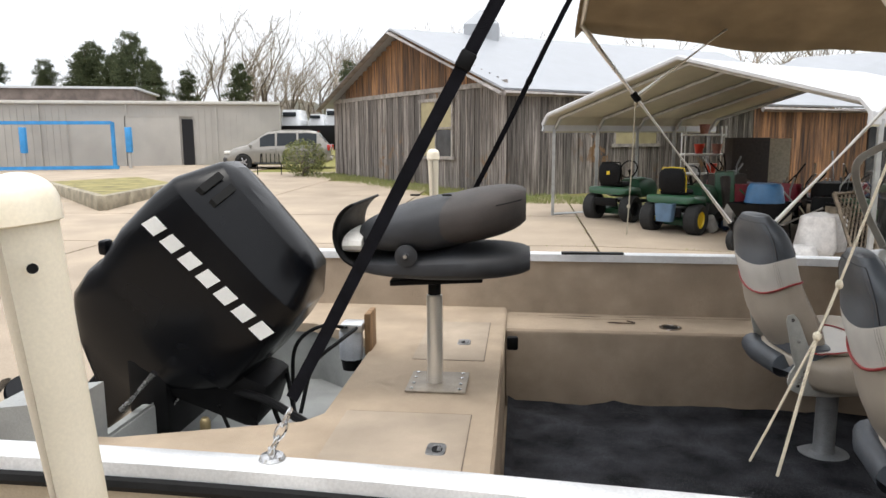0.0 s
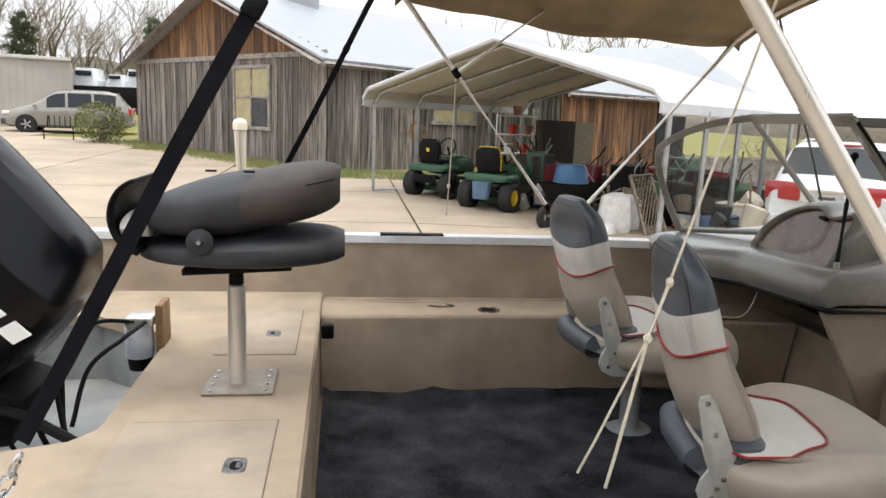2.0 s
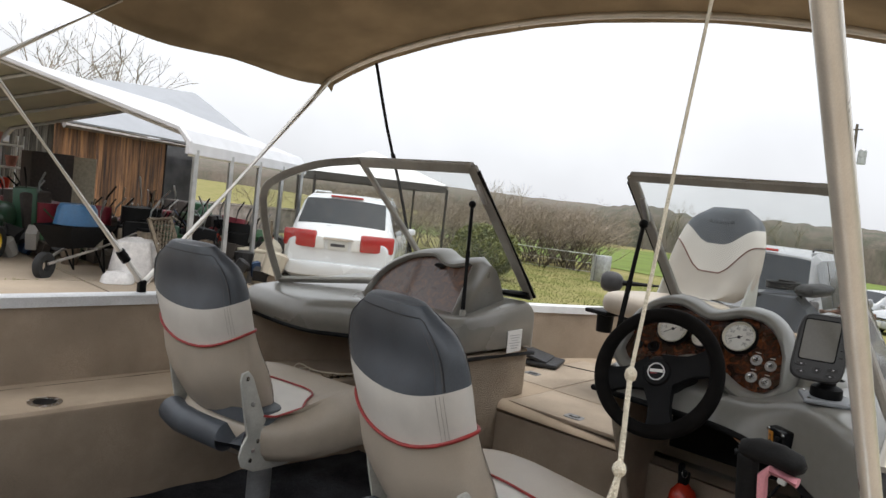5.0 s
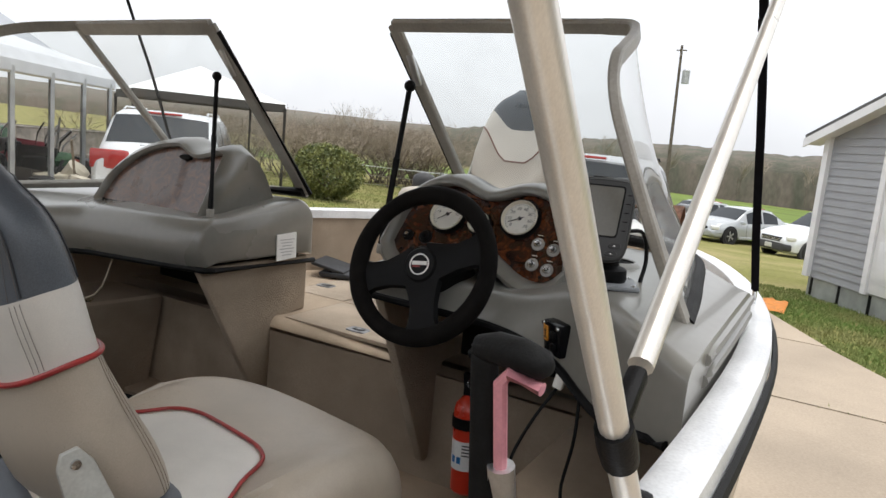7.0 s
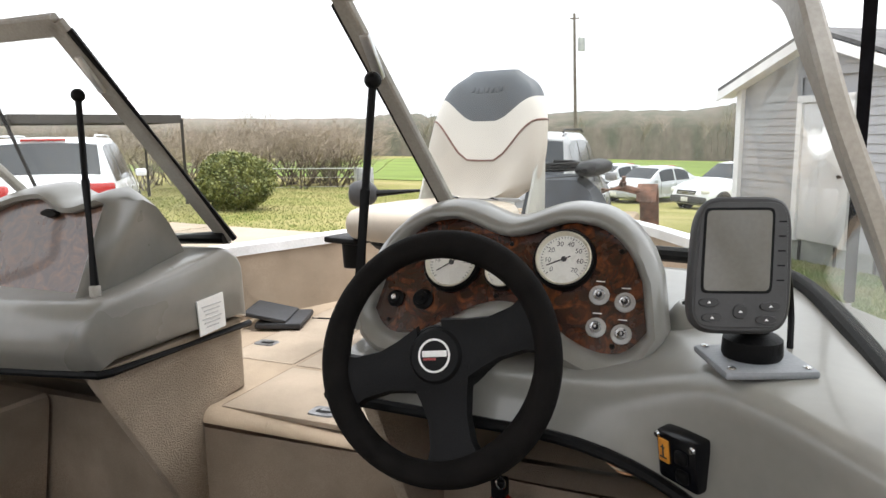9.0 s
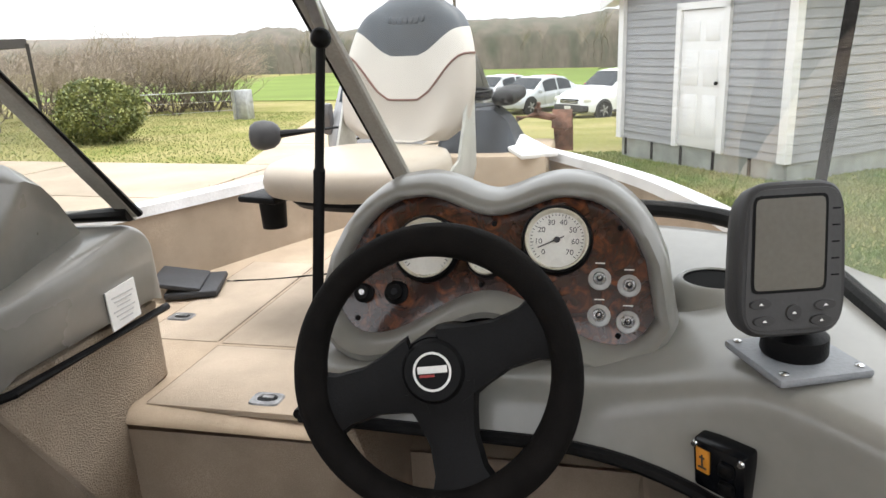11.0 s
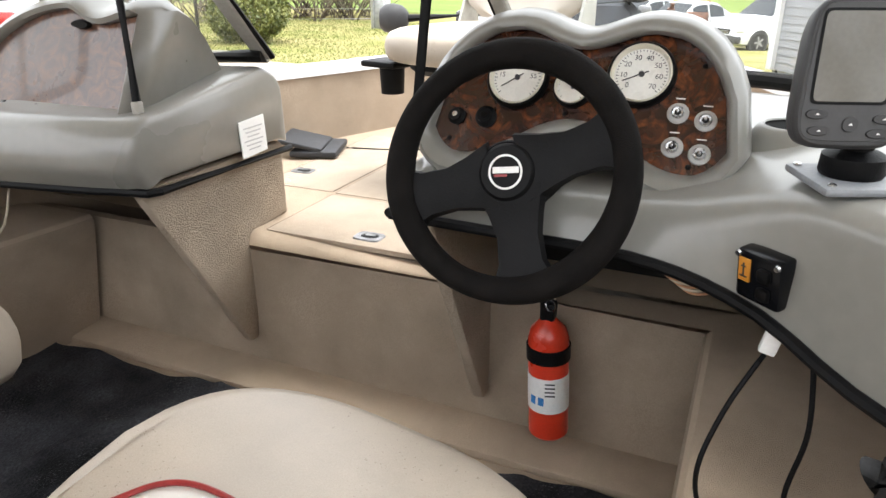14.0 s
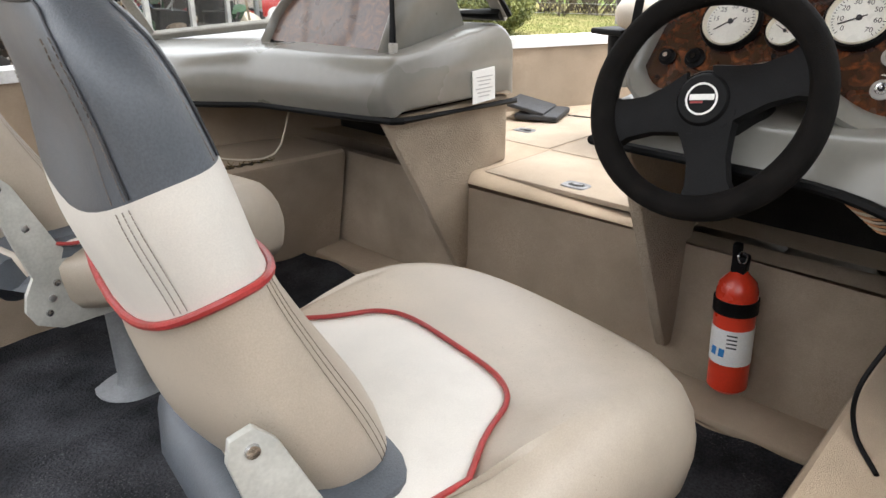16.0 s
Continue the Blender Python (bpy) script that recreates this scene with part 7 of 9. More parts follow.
def carport(name, label, o, ux, uy, wide, deep, leg, rise, bents=5, legs=True):
    """Arched metal carport; o is the front left corner, ux across, uy to the back."""
    t = thing(name, label, "carport", o)
    o, ux, uy = Vector(o), Vector(ux).normalized(), Vector(uy).normalized()
    prof = [(-0.02, leg - 0.1), (-0.02, leg + 0.05), (0.12, leg + 0.22)] + [(wide * 0.525, leg + rise)] + [(wide - 0.12, leg + 0.22), (wide + 0.02, leg + 0.05), (wide + 0.02, leg - 0.1)]
    bm = bmesh.new()
    n = 14
    quad_strip(bm, [[o + ux * a + uy * (deep * k / n - 0.25 + 0.5 * (k == n)) + Z * (z + 0.03) for a, z in prof] for k in range(n + 1)], False)
    c = part("roof_sheet", bm, SHEET_W if "white" in label else SHEET, t, "ribbed arched roof sheet", smooth=False)
    md = c.modifiers.new("thickness", "SOLIDIFY")
    md.thickness = 0.02
    bm = bmesh.new()
    quad_strip(bm, [[o + ux * (wide / 2 + (a - wide / 2) * 0.995) + uy * (deep * k / n - 0.24 + 0.48 * (k == n)) + Z * (z + 0.002) for a, z in prof] for k in range(n + 1)], False)
    part("roof_lining", bm, SHEET, t, "cream underside of the roof sheet", smooth=False)
    part("edge_trim", rodm([o + ux * a + uy * -0.27 + Z * (z + 0.03) for a, z in prof], 0.045, 6), SHEET_W, t, "white folded edge trim")
    for k in range(bents):
        q = o + uy * (deep * k / (bents - 1))
        pts = [q + ux * a + Z * z for a, z in [(0.0, leg - 0.05), (0.05, leg), (0.2, leg + 0.2), (wide * 0.525, leg + rise - 0.05), (wide - 0.2, leg + 0.2), (wide - 0.05, leg), (wide, leg - 0.05)]]
        part("roof_bow", rodm(pts, 0.035, 6), GALV, t)
        for a in (0, wide):
            p = q + ux * a
            g = ground_z(p.x, p.y)
            part("leg", boxm((p.x, p.y, (g + p.z + leg) / 2), (0.06, 0.06, p.z + leg - g)), GALV, t, "square steel leg")
    if legs:
        for a in (0, wide):
            part("base_rail", rodm([o + ux * a + Z * (ground_z(*(o + ux * a).to_tuple()[:2]) - o.z + 0.04), o + ux * a + uy * deep + Z * (ground_z(*(o + ux * a + uy * deep).to_tuple()[:2]) - o.z + 0.04)], 0.03, 4), GALV, t)
    return t


carport("carport", "open metal carport with white roof on square steel legs", (1.5, 15.8, 0.15), (0.6, -0.8, 0), (0.8, 0.6, 0), 6.5, 4.8, 1.9, 1.03, 5)

# ---- warehouse with a blue frame ----
METALW = mat("grey_ribbed_sheet", (0.42, 0.4, 0.37), 0.6, 0.1, scale=0.8, vary=0.06, bump=0.05)
wh = thing("warehouse", "long grey sheet-metal warehouse with sliding doors", "warehouse", (-20, 37, 0.5))
W0, W1 = Vector((-30.0, 31.5, 0)), Vector((-12.0, 37.5, 0))
WU = (W1 - W0).normalized()
WNo = Vector((WU.y, -WU.x, 0))
WL = (W1 - W0).length
wrot = Matrix.Rotation(math.atan2(WU.y, WU.x), 3, "Z")
mid = (W0 + W1) / 2 - WNo * 5
part("wall", boxm((mid.x, mid.y, 2.0), (WL, 10, 3.5), 0, wrot), METALW, wh)
for k in range(61):
    p = W0.lerp(W1, k / 60) + WNo * 0.012
    part("rib", boxm((p.x, p.y, 2.0), (0.035, 0.03, 3.45), 0, wrot), METALW, wh)
for s in (0.2, 0.385, 0.6, 0.83):
    p = W0.lerp(W1, s) + WNo * 0.05
    part("downpipe", boxm((p.x, p.y, 2.0), (0.1, 0.09, 3.4), 0, wrot), METALW, wh, "grey downpipe")
p = mid + WNo * 5.05
part("eave_trim", boxm((p.x, p.y, 3.78), (WL + 0.1, 0.25, 0.16), 0.02, wrot), mat("pale_trim", (0.6, 0.58, 0.54), 0.6), wh, "pale eave trim")
p = mid - WNo * 1.0
part("upper_roof", boxm((p.x - 6.0, p.y + 0.6, 4.35), (WL * 0.72, 7.0, 0.9), 0, wrot), mat("rust_brown_sheet", (0.2, 0.16, 0.14), 0.8, scale=2, vary=0.2), wh, "brown upper wall band")
part("roof_edge", boxm((p.x - 6.0, p.y + 0.6, 4.85), (WL * 0.74, 7.3, 0.12), 0, wrot), SHEET_W, wh)
part("blue_roof", prism([(0, 0), (7, 0), (5, 1.2), (0, 1.6)], "y", 0, 5), mat("pale_blue_roof", (0.55, 0.66, 0.74), 0.5, vary=0.04), wh, "pale blue roof").matrix_basis = Matrix.Translation((-38.0, 38.0, 4.9))
for s0, s1 in ((0.46, 0.595), (0.60, 0.735)):
    a, b = W0.lerp(W1, s0) + WNo * 0.1, W0.lerp(W1, s1) + WNo * 0.1
    c = (a + b) / 2
    part("sliding_door", boxm((c.x, c.y, 1.75), ((b - a).length, 0.06, 2.7), 0, wrot), METALW, wh, "grey sliding door")
p = W0.lerp(W1, 0.755) + WNo * 0.06
part("doorway", boxm((p.x, p.y, 1.7), (0.55, 0.06, 2.5), 0, wrot), mat("dark_opening", (0.01, 0.01, 0.012), 0.9), wh, "dark open doorway")
p = W0.lerp(W1, 0.615) + WNo * 0.1
part("door_track", boxm((p.x, p.y, 3.14), (6.0, 0.1, 0.08), 0, wrot), METALW, wh)
BLUE = mat("bright_blue_paint", (0.04, 0.28, 0.62), 0.45, scale=3, vary=0.08)
bl = thing("boat_lift", "bright blue steel lift frame standing before the warehouse", "lift", (-20, 32.3, 0.5))
F0, F1 = Vector((-24.3, 31.4, 0)), Vector((-18.9, 33.3, 0))
for p in (F0, F1):
    part("upright", boxm((p.x, p.y, 1.6), (0.14, 0.14, 2.3)), BLUE, bl)
c = (F0 + F1) / 2
part("top_beam", boxm((c.x, c.y, 2.72), ((F1 - F0).length, 0.16, 0.16), 0, wrot), BLUE, bl)
part("ground_beam", boxm((c.x + 0.8, c.y - 1.0, 0.62), ((F1 - F0).length, 0.2, 0.16), 0, wrot), BLUE, bl)
for dx in (-0.9, 3.7):
    q = c + WU * dx + WNo * 0.6
    part("padded_upright", boxm((q.x, q.y, 1.9), (0.28, 0.2, 1.2), 0.03), BLUE, bl, "blue padded upright")
    part("upright_base", boxm((q.x, q.y, 0.95), (0.12, 0.1, 1.0)), METALW, bl)

# ---- vehicles ----
TYRE = mat("tyre_rubber", (0.02, 0.02, 0.02), 0.85, scale=20, vary=0.2, bump=0.2)
RIMM = mat("alloy_rim", (0.4, 0.4, 0.41), 0.35, 0.8, vary=0.1)
CARGLASS = mat("tinted_car_glass", (0.02, 0.025, 0.03), 0.06, vary=0.05, bump=0, spec=0.3)
REDL = mat("red_tail_lens", (0.42, 0.015, 0.012), 0.15, vary=0.05, bump=0, coat=0.6)
CLEARL = mat("clear_lens", (0.75, 0.75, 0.72), 0.12, vary=0.03, bump=0)
CHROME = mat("chrome", (0.8, 0.8, 0.8), 0.1, 1.0, vary=0.02, bump=0)


ARCH = mat("dark_wheel_arch", (0.012, 0.012, 0.013), 0.9, vary=0.1, bump=0)
PLATE = mat("plate_white", (0.62, 0.62, 0.58), 0.4, vary=0.03)
PLASTIC_LOW = mat("grey_sill_plastic", (0.05, 0.05, 0.052), 0.7, vary=0.1)
# lengthwise lines: (share of length from the tail, height over the roof height)
CAR_TOP = {
    "van": ((0.0, 0.57), (0.02, 0.62), (0.035, 0.68), (0.12, 0.965), (0.2, 1.0), (0.5, 1.0), (0.6, 0.965), (0.78, 0.64), (0.9, 0.56), (0.97, 0.46), (1.0, 0.38)),
    "suv": ((0.0, 0.56), (0.015, 0.62), (0.03, 0.68), (0.1, 0.96), (0.18, 1.0), (0.42, 1.0), (0.54, 0.965), (0.70, 0.655), (0.88, 0.59), (0.96, 0.52), (1.0, 0.4)),
    "sedan": ((0.0, 0.55), (0.02, 0.64), (0.14, 0.69), (0.3, 0.96), (0.4, 1.0), (0.52, 0.99), (0.6, 0.95), (0.74, 0.66), (0.9, 0.58), (0.97, 0.48), (1.0, 0.36)),
}
CAR_GLASS = {"van": ((0.042, 0.115), (0.6, 0.765), ((0.13, 0.3), (0.32, 0.5), (0.52, 0.66))), "suv": ((0.036, 0.096), (0.545, 0.69), ((0.11, 0.24), (0.26, 0.43), (0.45, 0.6))),
             "sedan": ((0.15, 0.285), (0.6, 0.73), ((0.24, 0.42), (0.44, 0.62)))}


def car(name, label, L, W, H, body, m, style="suv", low=None, tail=None):
    """A car at the origin pointing along +x: one painted shell, glass, lamps, bumpers and wheels."""
    t = thing(name, label, "car")
    hw, top = W / 2, CAR_TOP[style]

    def ring(s, grow=0.0):
        x = L * (s - 0.5)
        w = hw * ramp(s, (0, 0.86), (0.012, 0.93), (0.04, 0.985), (0.2, 1.0), (0.8, 1.0), (0.93, 0.96), (0.98, 0.86), (1, 0.74)) + grow
        zt = H * ramp(s, *top) + grow
        belt = min(H * ramp(s, (0, 0.54), (0.1, 0.6), (0.5, 0.575), (0.8, 0.55), (1, 0.36)), zt - 0.05)
        cab = min(1.0, max(0.0, (zt - belt) / (H * 0.4)))
        wr = w * lerp(0.9, 0.76, cab)
        zb = ramp(s, (0, 0.36), (0.05, 0.25), (0.95, 0.22), (1, 0.3))
        half = [(0.0, zb), (w * 0.82, zb), (w * 0.97, zb + 0.08), (w, zb + 0.22), (w * 1.0, belt - 0.16), (w * 0.985, belt - 0.05), (w * 0.955, belt)]
        half += [(lerp(w * 0.955, wr, k), lerp(belt, zt - 0.055 * min(1, 0.3 + cab), k)) for k in (0.08, 0.5, 0.92)]
        half += [(wr * 0.93, zt - 0.014), (wr * 0.75, zt), (wr * 0.4, zt + 0.012), (0.0, zt + 0.016)]
        pts = [Vector((x, -y, z)) for y, z in half] + [Vector((x, y, z)) for y, z in half[-2:0:-1]]
        return pts
    ss = sorted({a for a, _ in top} | {0.008, 0.028, 0.06, 0.09, 0.3, 0.36, 0.42, 0.46, 0.65, 0.7, 0.84, 0.94, 0.985})
    part("body", loft([ring(q) for q in ss]), m, t, body, angle=38)
    (r0, r1), (f0, f1), sides = CAR_GLASS[style]
    for nm, a, b in (("rear_window", r0, r1), ("windscreen", f0, f1)):
        rows_ = [[p for p in ring(lerp(a, b, k / 5), 0.007)[10:17]] for k in range(6)]
        part(nm, loft([r_ for r_ in rows_], False, (False, False)), CARGLASS, t, "dark tinted glass", angle=60)
    for a, b in sides:
        for sg in (0, 1):
            cols = []
            for k in range(5):
                q = ring(lerp(a, b, k / 4), 0.006)
                cols.append([q[26 - i] if sg else q[i] for i in (7, 8, 9)])
            part("side_window", loft(cols, False, (False, False)), CARGLASS, t, "dark tinted side glass", angle=60)
    for sg in (-1, 1):
        xm = L * (f1 - 0.5) - 0.1
        part("mirror", boxm((xm, sg * (hw + 0.08), H * 0.62), (0.12, 0.2, 0.14), 0.04), m, t)
        big = style == "van"
        xt = -L / 2 + 0.045
        rz_ = Matrix.Rotation(radians(-14 * sg), 3, "Z")
        part("tail_lamp", boxm((xt, sg * hw * (0.68 if big else 0.9), H * (0.555 if big else 0.6)), (0.12, hw * (0.6 if big else 0.12), H * (0.17 if big else 0.2)), 0.035, rz_), tail or REDL, t, "smoked tail lamp" if tail else "red tail lamp")
        if big:
            part("reverse_lamp", boxm((-L / 2 - 0.0, sg * hw * 0.32, H * 0.53), (0.09, hw * 0.17, H * 0.12), 0.02), CLEARL, t, "clear reversing lamp")
        xh = L * (0.955 - 0.5)
        part("head_lamp", boxm((xh, sg * hw * 0.74, H * 0.445), (0.3, hw * 0.36, 0.15), 0.05, Matrix.Rotation(radians(-26 * sg), 3, "Z")), CLEARL, t, "clear head lamp")
        for xw in (-L * 0.31, L * 0.315):
            mm = aim((xw, sg * (hw - 0.105), 0.335), (0, sg, 0))
            part("wheel_arch", lathe([(0.0, 0.0), (0.395, 0.0), (0.395, 0.108), (0.0, 0.108)], mm, 28), ARCH if style != "suv" else PLASTIC_LOW, t, "dark wheel arch")
            ty = part("wheel", lathe([(0.2, 0.105), (0.3, 0.125), (0.335, 0.1), (0.34, 0.0), (0.335, -0.1), (0.2, -0.1)], mm, 28), TYRE, t, "black tyre")
            part("rim", lathe([(0, 0.1), (0.05, 0.112), (0.06, 0.1), (0.17, 0.108), (0.205, 0.122), (0.212, 0.05), (0, 0.05)], mm, 24), ARCH, ty)
            for k in range(5):
                sp = Matrix.Rotation(2 * math.pi * k / 5, 3, "Z")
                part("rim_spoke", boxm(mm @ (sp @ Vector((0.11, 0, 0.114))), (0.19, 0.055, 0.014), 0.004, mm.to_3x3() @ sp), RIMM, ty, "silver alloy spoke")
        part("sill", boxm((0, sg * (hw - 0.02), 0.27), (L * 0.42, 0.06, 0.1), 0.02), low or m, t)
        for xd in (sides[0][1] + 0.01, sides[1][1] + 0.01):
            part("door_gap", boxm((L * (xd - 0.5), sg * (hw + 0.001), H * 0.4), (0.012, 0.006, H * 0.3)), ARCH, t)
        part("door_handle", boxm((L * (sides[-1][0] - 0.47), sg * (hw + 0.012), H * 0.52), (0.16, 0.03, 0.03), 0.01), m, t)
    part("number_plate", boxm((-L / 2 - 0.012, 0, H * 0.515), (0.03, 0.34, 0.16), 0.008), PLATE, t, "plate with plain bars")
    part("plate_bar", boxm((-L / 2 - 0.029, 0, H * 0.515), (0.004, 0.24, 0.05), 0), INK, t)
    part("plate_brow", loft([sup((-L / 2 - 0.02, 0, H * 0.575), Y, Z, a, b, 20, 3) for a, b in ((0.3, 0.02), (0.28, 0.03))] + [sup((-L / 2 - 0.055, 0, H * 0.575), Y, Z, 0.26, 0.02, 20, 3)]), CHROME if style == "van" else m, t)
    part("rear_bumper", loft([sup((-L / 2 + dx, 0, 0.47), Y, Z, W * 0.47 * f, 0.125 * f, 28, 6) for dx, f in ((0.1, 1.0), (-0.02, 0.99), (-0.07, 0.93), (-0.08, 0.8))]), m, t)
    part("front_bumper", loft([sup((L / 2 + dx, 0, 0.43), Y, Z, W * 0.44 * f, 0.14 * f, 28, 5) for dx, f in ((-0.14, 1.04), (-0.02, 0.98), (0.04, 0.88), (0.055, 0.7))]), low or m, t)
    part("grille", boxm((L / 2 - 0.045, 0, H * 0.4), (0.1, W * 0.5, 0.17), 0.03), BLACK, t, "dark grille")
    for k in range(2):
        part("grille_bar", boxm((L / 2 + 0.012, 0, H * 0.4 + 0.05 * (k - 0.5)), (0.012, W * 0.46, 0.016), 0.004), CHROME, t)
    part("front_plate", boxm((L / 2 + 0.06, 0, 0.44), (0.02, 0.32, 0.15), 0.006), PLATE, t, "plate with plain bars")
    part("wiper", rodm([(L * (r0 - 0.5) - 0.02, 0.25, H * 0.69), (L * (r0 - 0.5) + 0.01, -0.25, H * 0.7)], 0.012, 6), BLACK, t)
    part("high_brake_lamp", boxm((L * (r1 - 0.5) + 0.02, 0, H * 0.985), (0.06, W * 0.3, 0.035), 0.01), REDL, t, "red high brake lamp")
    for sg in (-1, 1):
        if style != "sedan":
            part("roof_rail", rodm([(L * -0.33, sg * hw * 0.66, H + 0.0), (L * -0.3, sg * hw * 0.66, H + 0.035), (L * 0.02, sg * hw * 0.66, H + 0.035), (L * 0.05, sg * hw * 0.66, H)], 0.015, 6), ARCH if style == "suv" else m, t)
    return t


def paint(nm, c):
    return mat(nm, c, 0.25, 0.1, scale=2, vary=0.03, bump=0.0, coat=0.6)


v = car("minivan", "white minivan with wide red tail lamps parked in the yard", 4.9, 1.92, 1.74, "white paint", paint("white_car_paint", (0.74, 0.76, 0.78)), "van")
v.matrix_basis = pose(10.1, 12.6, ground_z(10, 12), 0, 0, 42)
v["category"] = "minivan"
v = car("minivan", "silver beige minivan parked before the warehouse", 4.9, 1.9, 1.75, "silver-beige paint", paint("champagne_car_paint", (0.25, 0.235, 0.21)), "van", PLASTIC_LOW)
v.matrix_basis = pose(-10.6, 33.4, ground_z(-11, 33), 0, 0, 192)
v["category"] = "minivan"
v = car("crossover_car", "white crossover car parked on the grass", 4.5, 1.85, 1.66, "white paint", bpy.data.materials["white_car_paint"], "suv", PLASTIC_LOW)
v.matrix_basis = pose(28.9, 2.2, ground_z(28.9, 2.2), 0, 0, 136)
v = car("sedan", "silver sedan parked on the grass", 4.6, 1.8, 1.42, "silver paint", paint("silver_car_paint", (0.4, 0.42, 0.43)), "sedan")
v.matrix_basis = pose(31.6, 5.3, ground_z(31.6, 5.3), 0, 0, 146)
v = car("sedan", "pale silver sedan parked far off on the grass", 4.6, 1.8, 1.42, "pale silver paint", bpy.data.materials["silver_car_paint"], "sedan")
v.matrix_basis = pose(34.2, 7.3, ground_z(34.2, 7.3), 0, 0, 146)
v = car("sport_utility", "silver-grey sport utility parked ahead of the bow", 4.9, 1.9, 1.9, "silver-grey paint", paint("grey_car_paint", (0.24, 0.245, 0.25)), "suv", PLASTIC_LOW, tail=mat("smoked_lens", (0.06, 0.055, 0.055), 0.2, vary=0.05, bump=0, coat=0.4))
v.matrix_basis = pose(12.3, 5.05, ground_z(12, 5), 0, 0, 4)

tk = thing("box_truck", "white trucks and a black trailer parked beyond the barn corner", "truck", (-12.9, 45.0, 0.7))
part("trailer", boxm((-12.6, 44.6, 2.0), (4.2, 2.0, 1.5), 0.04), BLACK, tk, "black trailer side")
for dx, w, h in ((-1.5, 1.6, 1.1), (0.2, 1.2, 0.8), (1.4, 1.5, 1.2)):
    part("cab", loft([sup((-12.6 + dx, 46.5, z), X, Y, w / 2 * f, 1.0, 20, 5) for z, f in ((2.4, 1.0), (2.7 + h * 0.4, 1.0), (2.7 + h * 0.5, 0.85), (2.7 + h, 0.7))]), bpy.data.materials["white_car_paint"], tk, "white cab")
    part("cab_window", boxm((-12.6 + dx, 45.45, 2.85 + h * 0.6), (w * 0.55, 0.08, h * 0.25), 0.02), CARGLASS, tk)
pb2 = thing("patio_bench", "black metal patio bench beside the shrub", "bench", (-9.3, 28.6, 0.45))
for dx in (-0.5, 0.5):
    part("leg", rodm([(-9.3 + dx, 28.4, 0.44), (-9.3 + dx, 28.4, 0.9), (-9.3 + dx, 28.75, 0.88), (-9.3 + dx, 28.85, 1.3)], 0.025, 6), BLACK, pb2)
for k in range(6):
    part("slat", boxm((-9.3, 28.42 + 0.07 * k, 0.88), (1.1, 0.04, 0.02)), BLACK, pb2)
    part("back_slat", boxm((-9.3 - 0.45 + 0.18 * k, 28.82, 1.1), (0.03, 0.02, 0.4)), BLACK, pb2)

# ---- grey sided house ----
SIDING = mat("grey_vinyl_siding", (0.33, 0.337, 0.35), 0.55, scale=2, vary=0.04, bump=0.03, hue=0.04)
TRIM = mat("white_trim", (0.8, 0.8, 0.8), 0.5, scale=3, vary=0.03)
house = thing("grey_house", "small grey vinyl-sided building with white trim and door", "house", (13, 1, -0.3))
H0, H1, H2 = Vector((14.5, 2.12, 0)), Vector((11.68, 0.08, 0)), Vector((16.43, -5.87, 0))
HB, HT = -0.05, 2.35


def siding(a, b, gaps=()):
    u = (b - a).normalized()
    n = Vector((u.y, -u.x, 0))
    if n.dot(Vector((1.7, 2.4, 0)) - a) < 0:
        n = -n
    rot = Matrix.Rotation(math.atan2(u.y, u.x), 3, "Z")
    L = (b - a).length
    z = HB
    while z < HT - 0.02:
        segs, s0 = [], 0.0
        for g0, g1 in gaps:
            segs.append((s0, g0))
            s0 = g1
        segs.append((s0, L))
        for s0, s1 in segs:
            c = a + u * ((s0 + s1) / 2) + n * 0.03
            bm = bmesh.new()
            q = [(-(s1 - s0) / 2, 0.0, z), ((s1 - s0) / 2, 0.0, z), ((s1 - s0) / 2, 0.022, z), (-(s1 - s0) / 2, 0.022, z)]
            lo = [bm.verts.new(c + u * p[0] + n * p[1] + Z * z) for p in q]
            hi = [bm.verts.new(c + u * p[0] + n * (0.004 if p[1] else 0.0) + Z * (z + 0.125)) for p in q]
            bm.faces.new(lo), bm.faces.new(hi)
            for k in range(4):
                bm.faces.new((lo[k], lo[(k + 1) % 4], hi[(k + 1) % 4], hi[k]))
            part("siding_course", bm, SIDING, house, smooth=False)
        z += 0.122
    return u, n, rot, L


bmc = prism([(H0.x, H0.y), (H1.x, H1.y), (H2.x, H2.y), (H0.x + 5.4, H0.y - 3.6)], "z", HB, HT)
part("wall_core", bmc, SIDING, house)
u, n, rot, L = siding(H0, H1, ((1.35, 2.4),))
siding(H1, H2)
for s, w in ((0.0, 0.1), (L, 0.12)):
    p = (H0 if s == 0 else H1) + n * 0.05
    part("corner_trim", boxm((p.x, p.y, (HB + HT) / 2), (0.13, 0.13, HT - HB), 0, rot), TRIM, house, "white corner trim")
dc = H0 + u * 1.875 + n * 0.03
dr = part("door", boxm((dc.x, dc.y, 0.98), (0.86, 0.06, 2.0), 0.004, rot), TRIM, house, "white panelled door")
for dx in (-0.2, 0.2):
    for zc, hh in ((0.45, 0.62), (1.15, 0.5), (1.68, 0.28)):
        p = dc + u * dx + n * 0.032
        part("door_panel", boxm((p.x, p.y, zc), (0.28, 0.012, hh), 0.005, rot), TRIM, dr)
p = dc + u * 0.36 + n * 0.05
part("door_knob", lathe([(0, 0), (0.02, 0), (0.03, 0.03), (0.02, 0.05), (0, 0.05)], aim(p + Z * 0.95, n), 12), BLACK, dr)
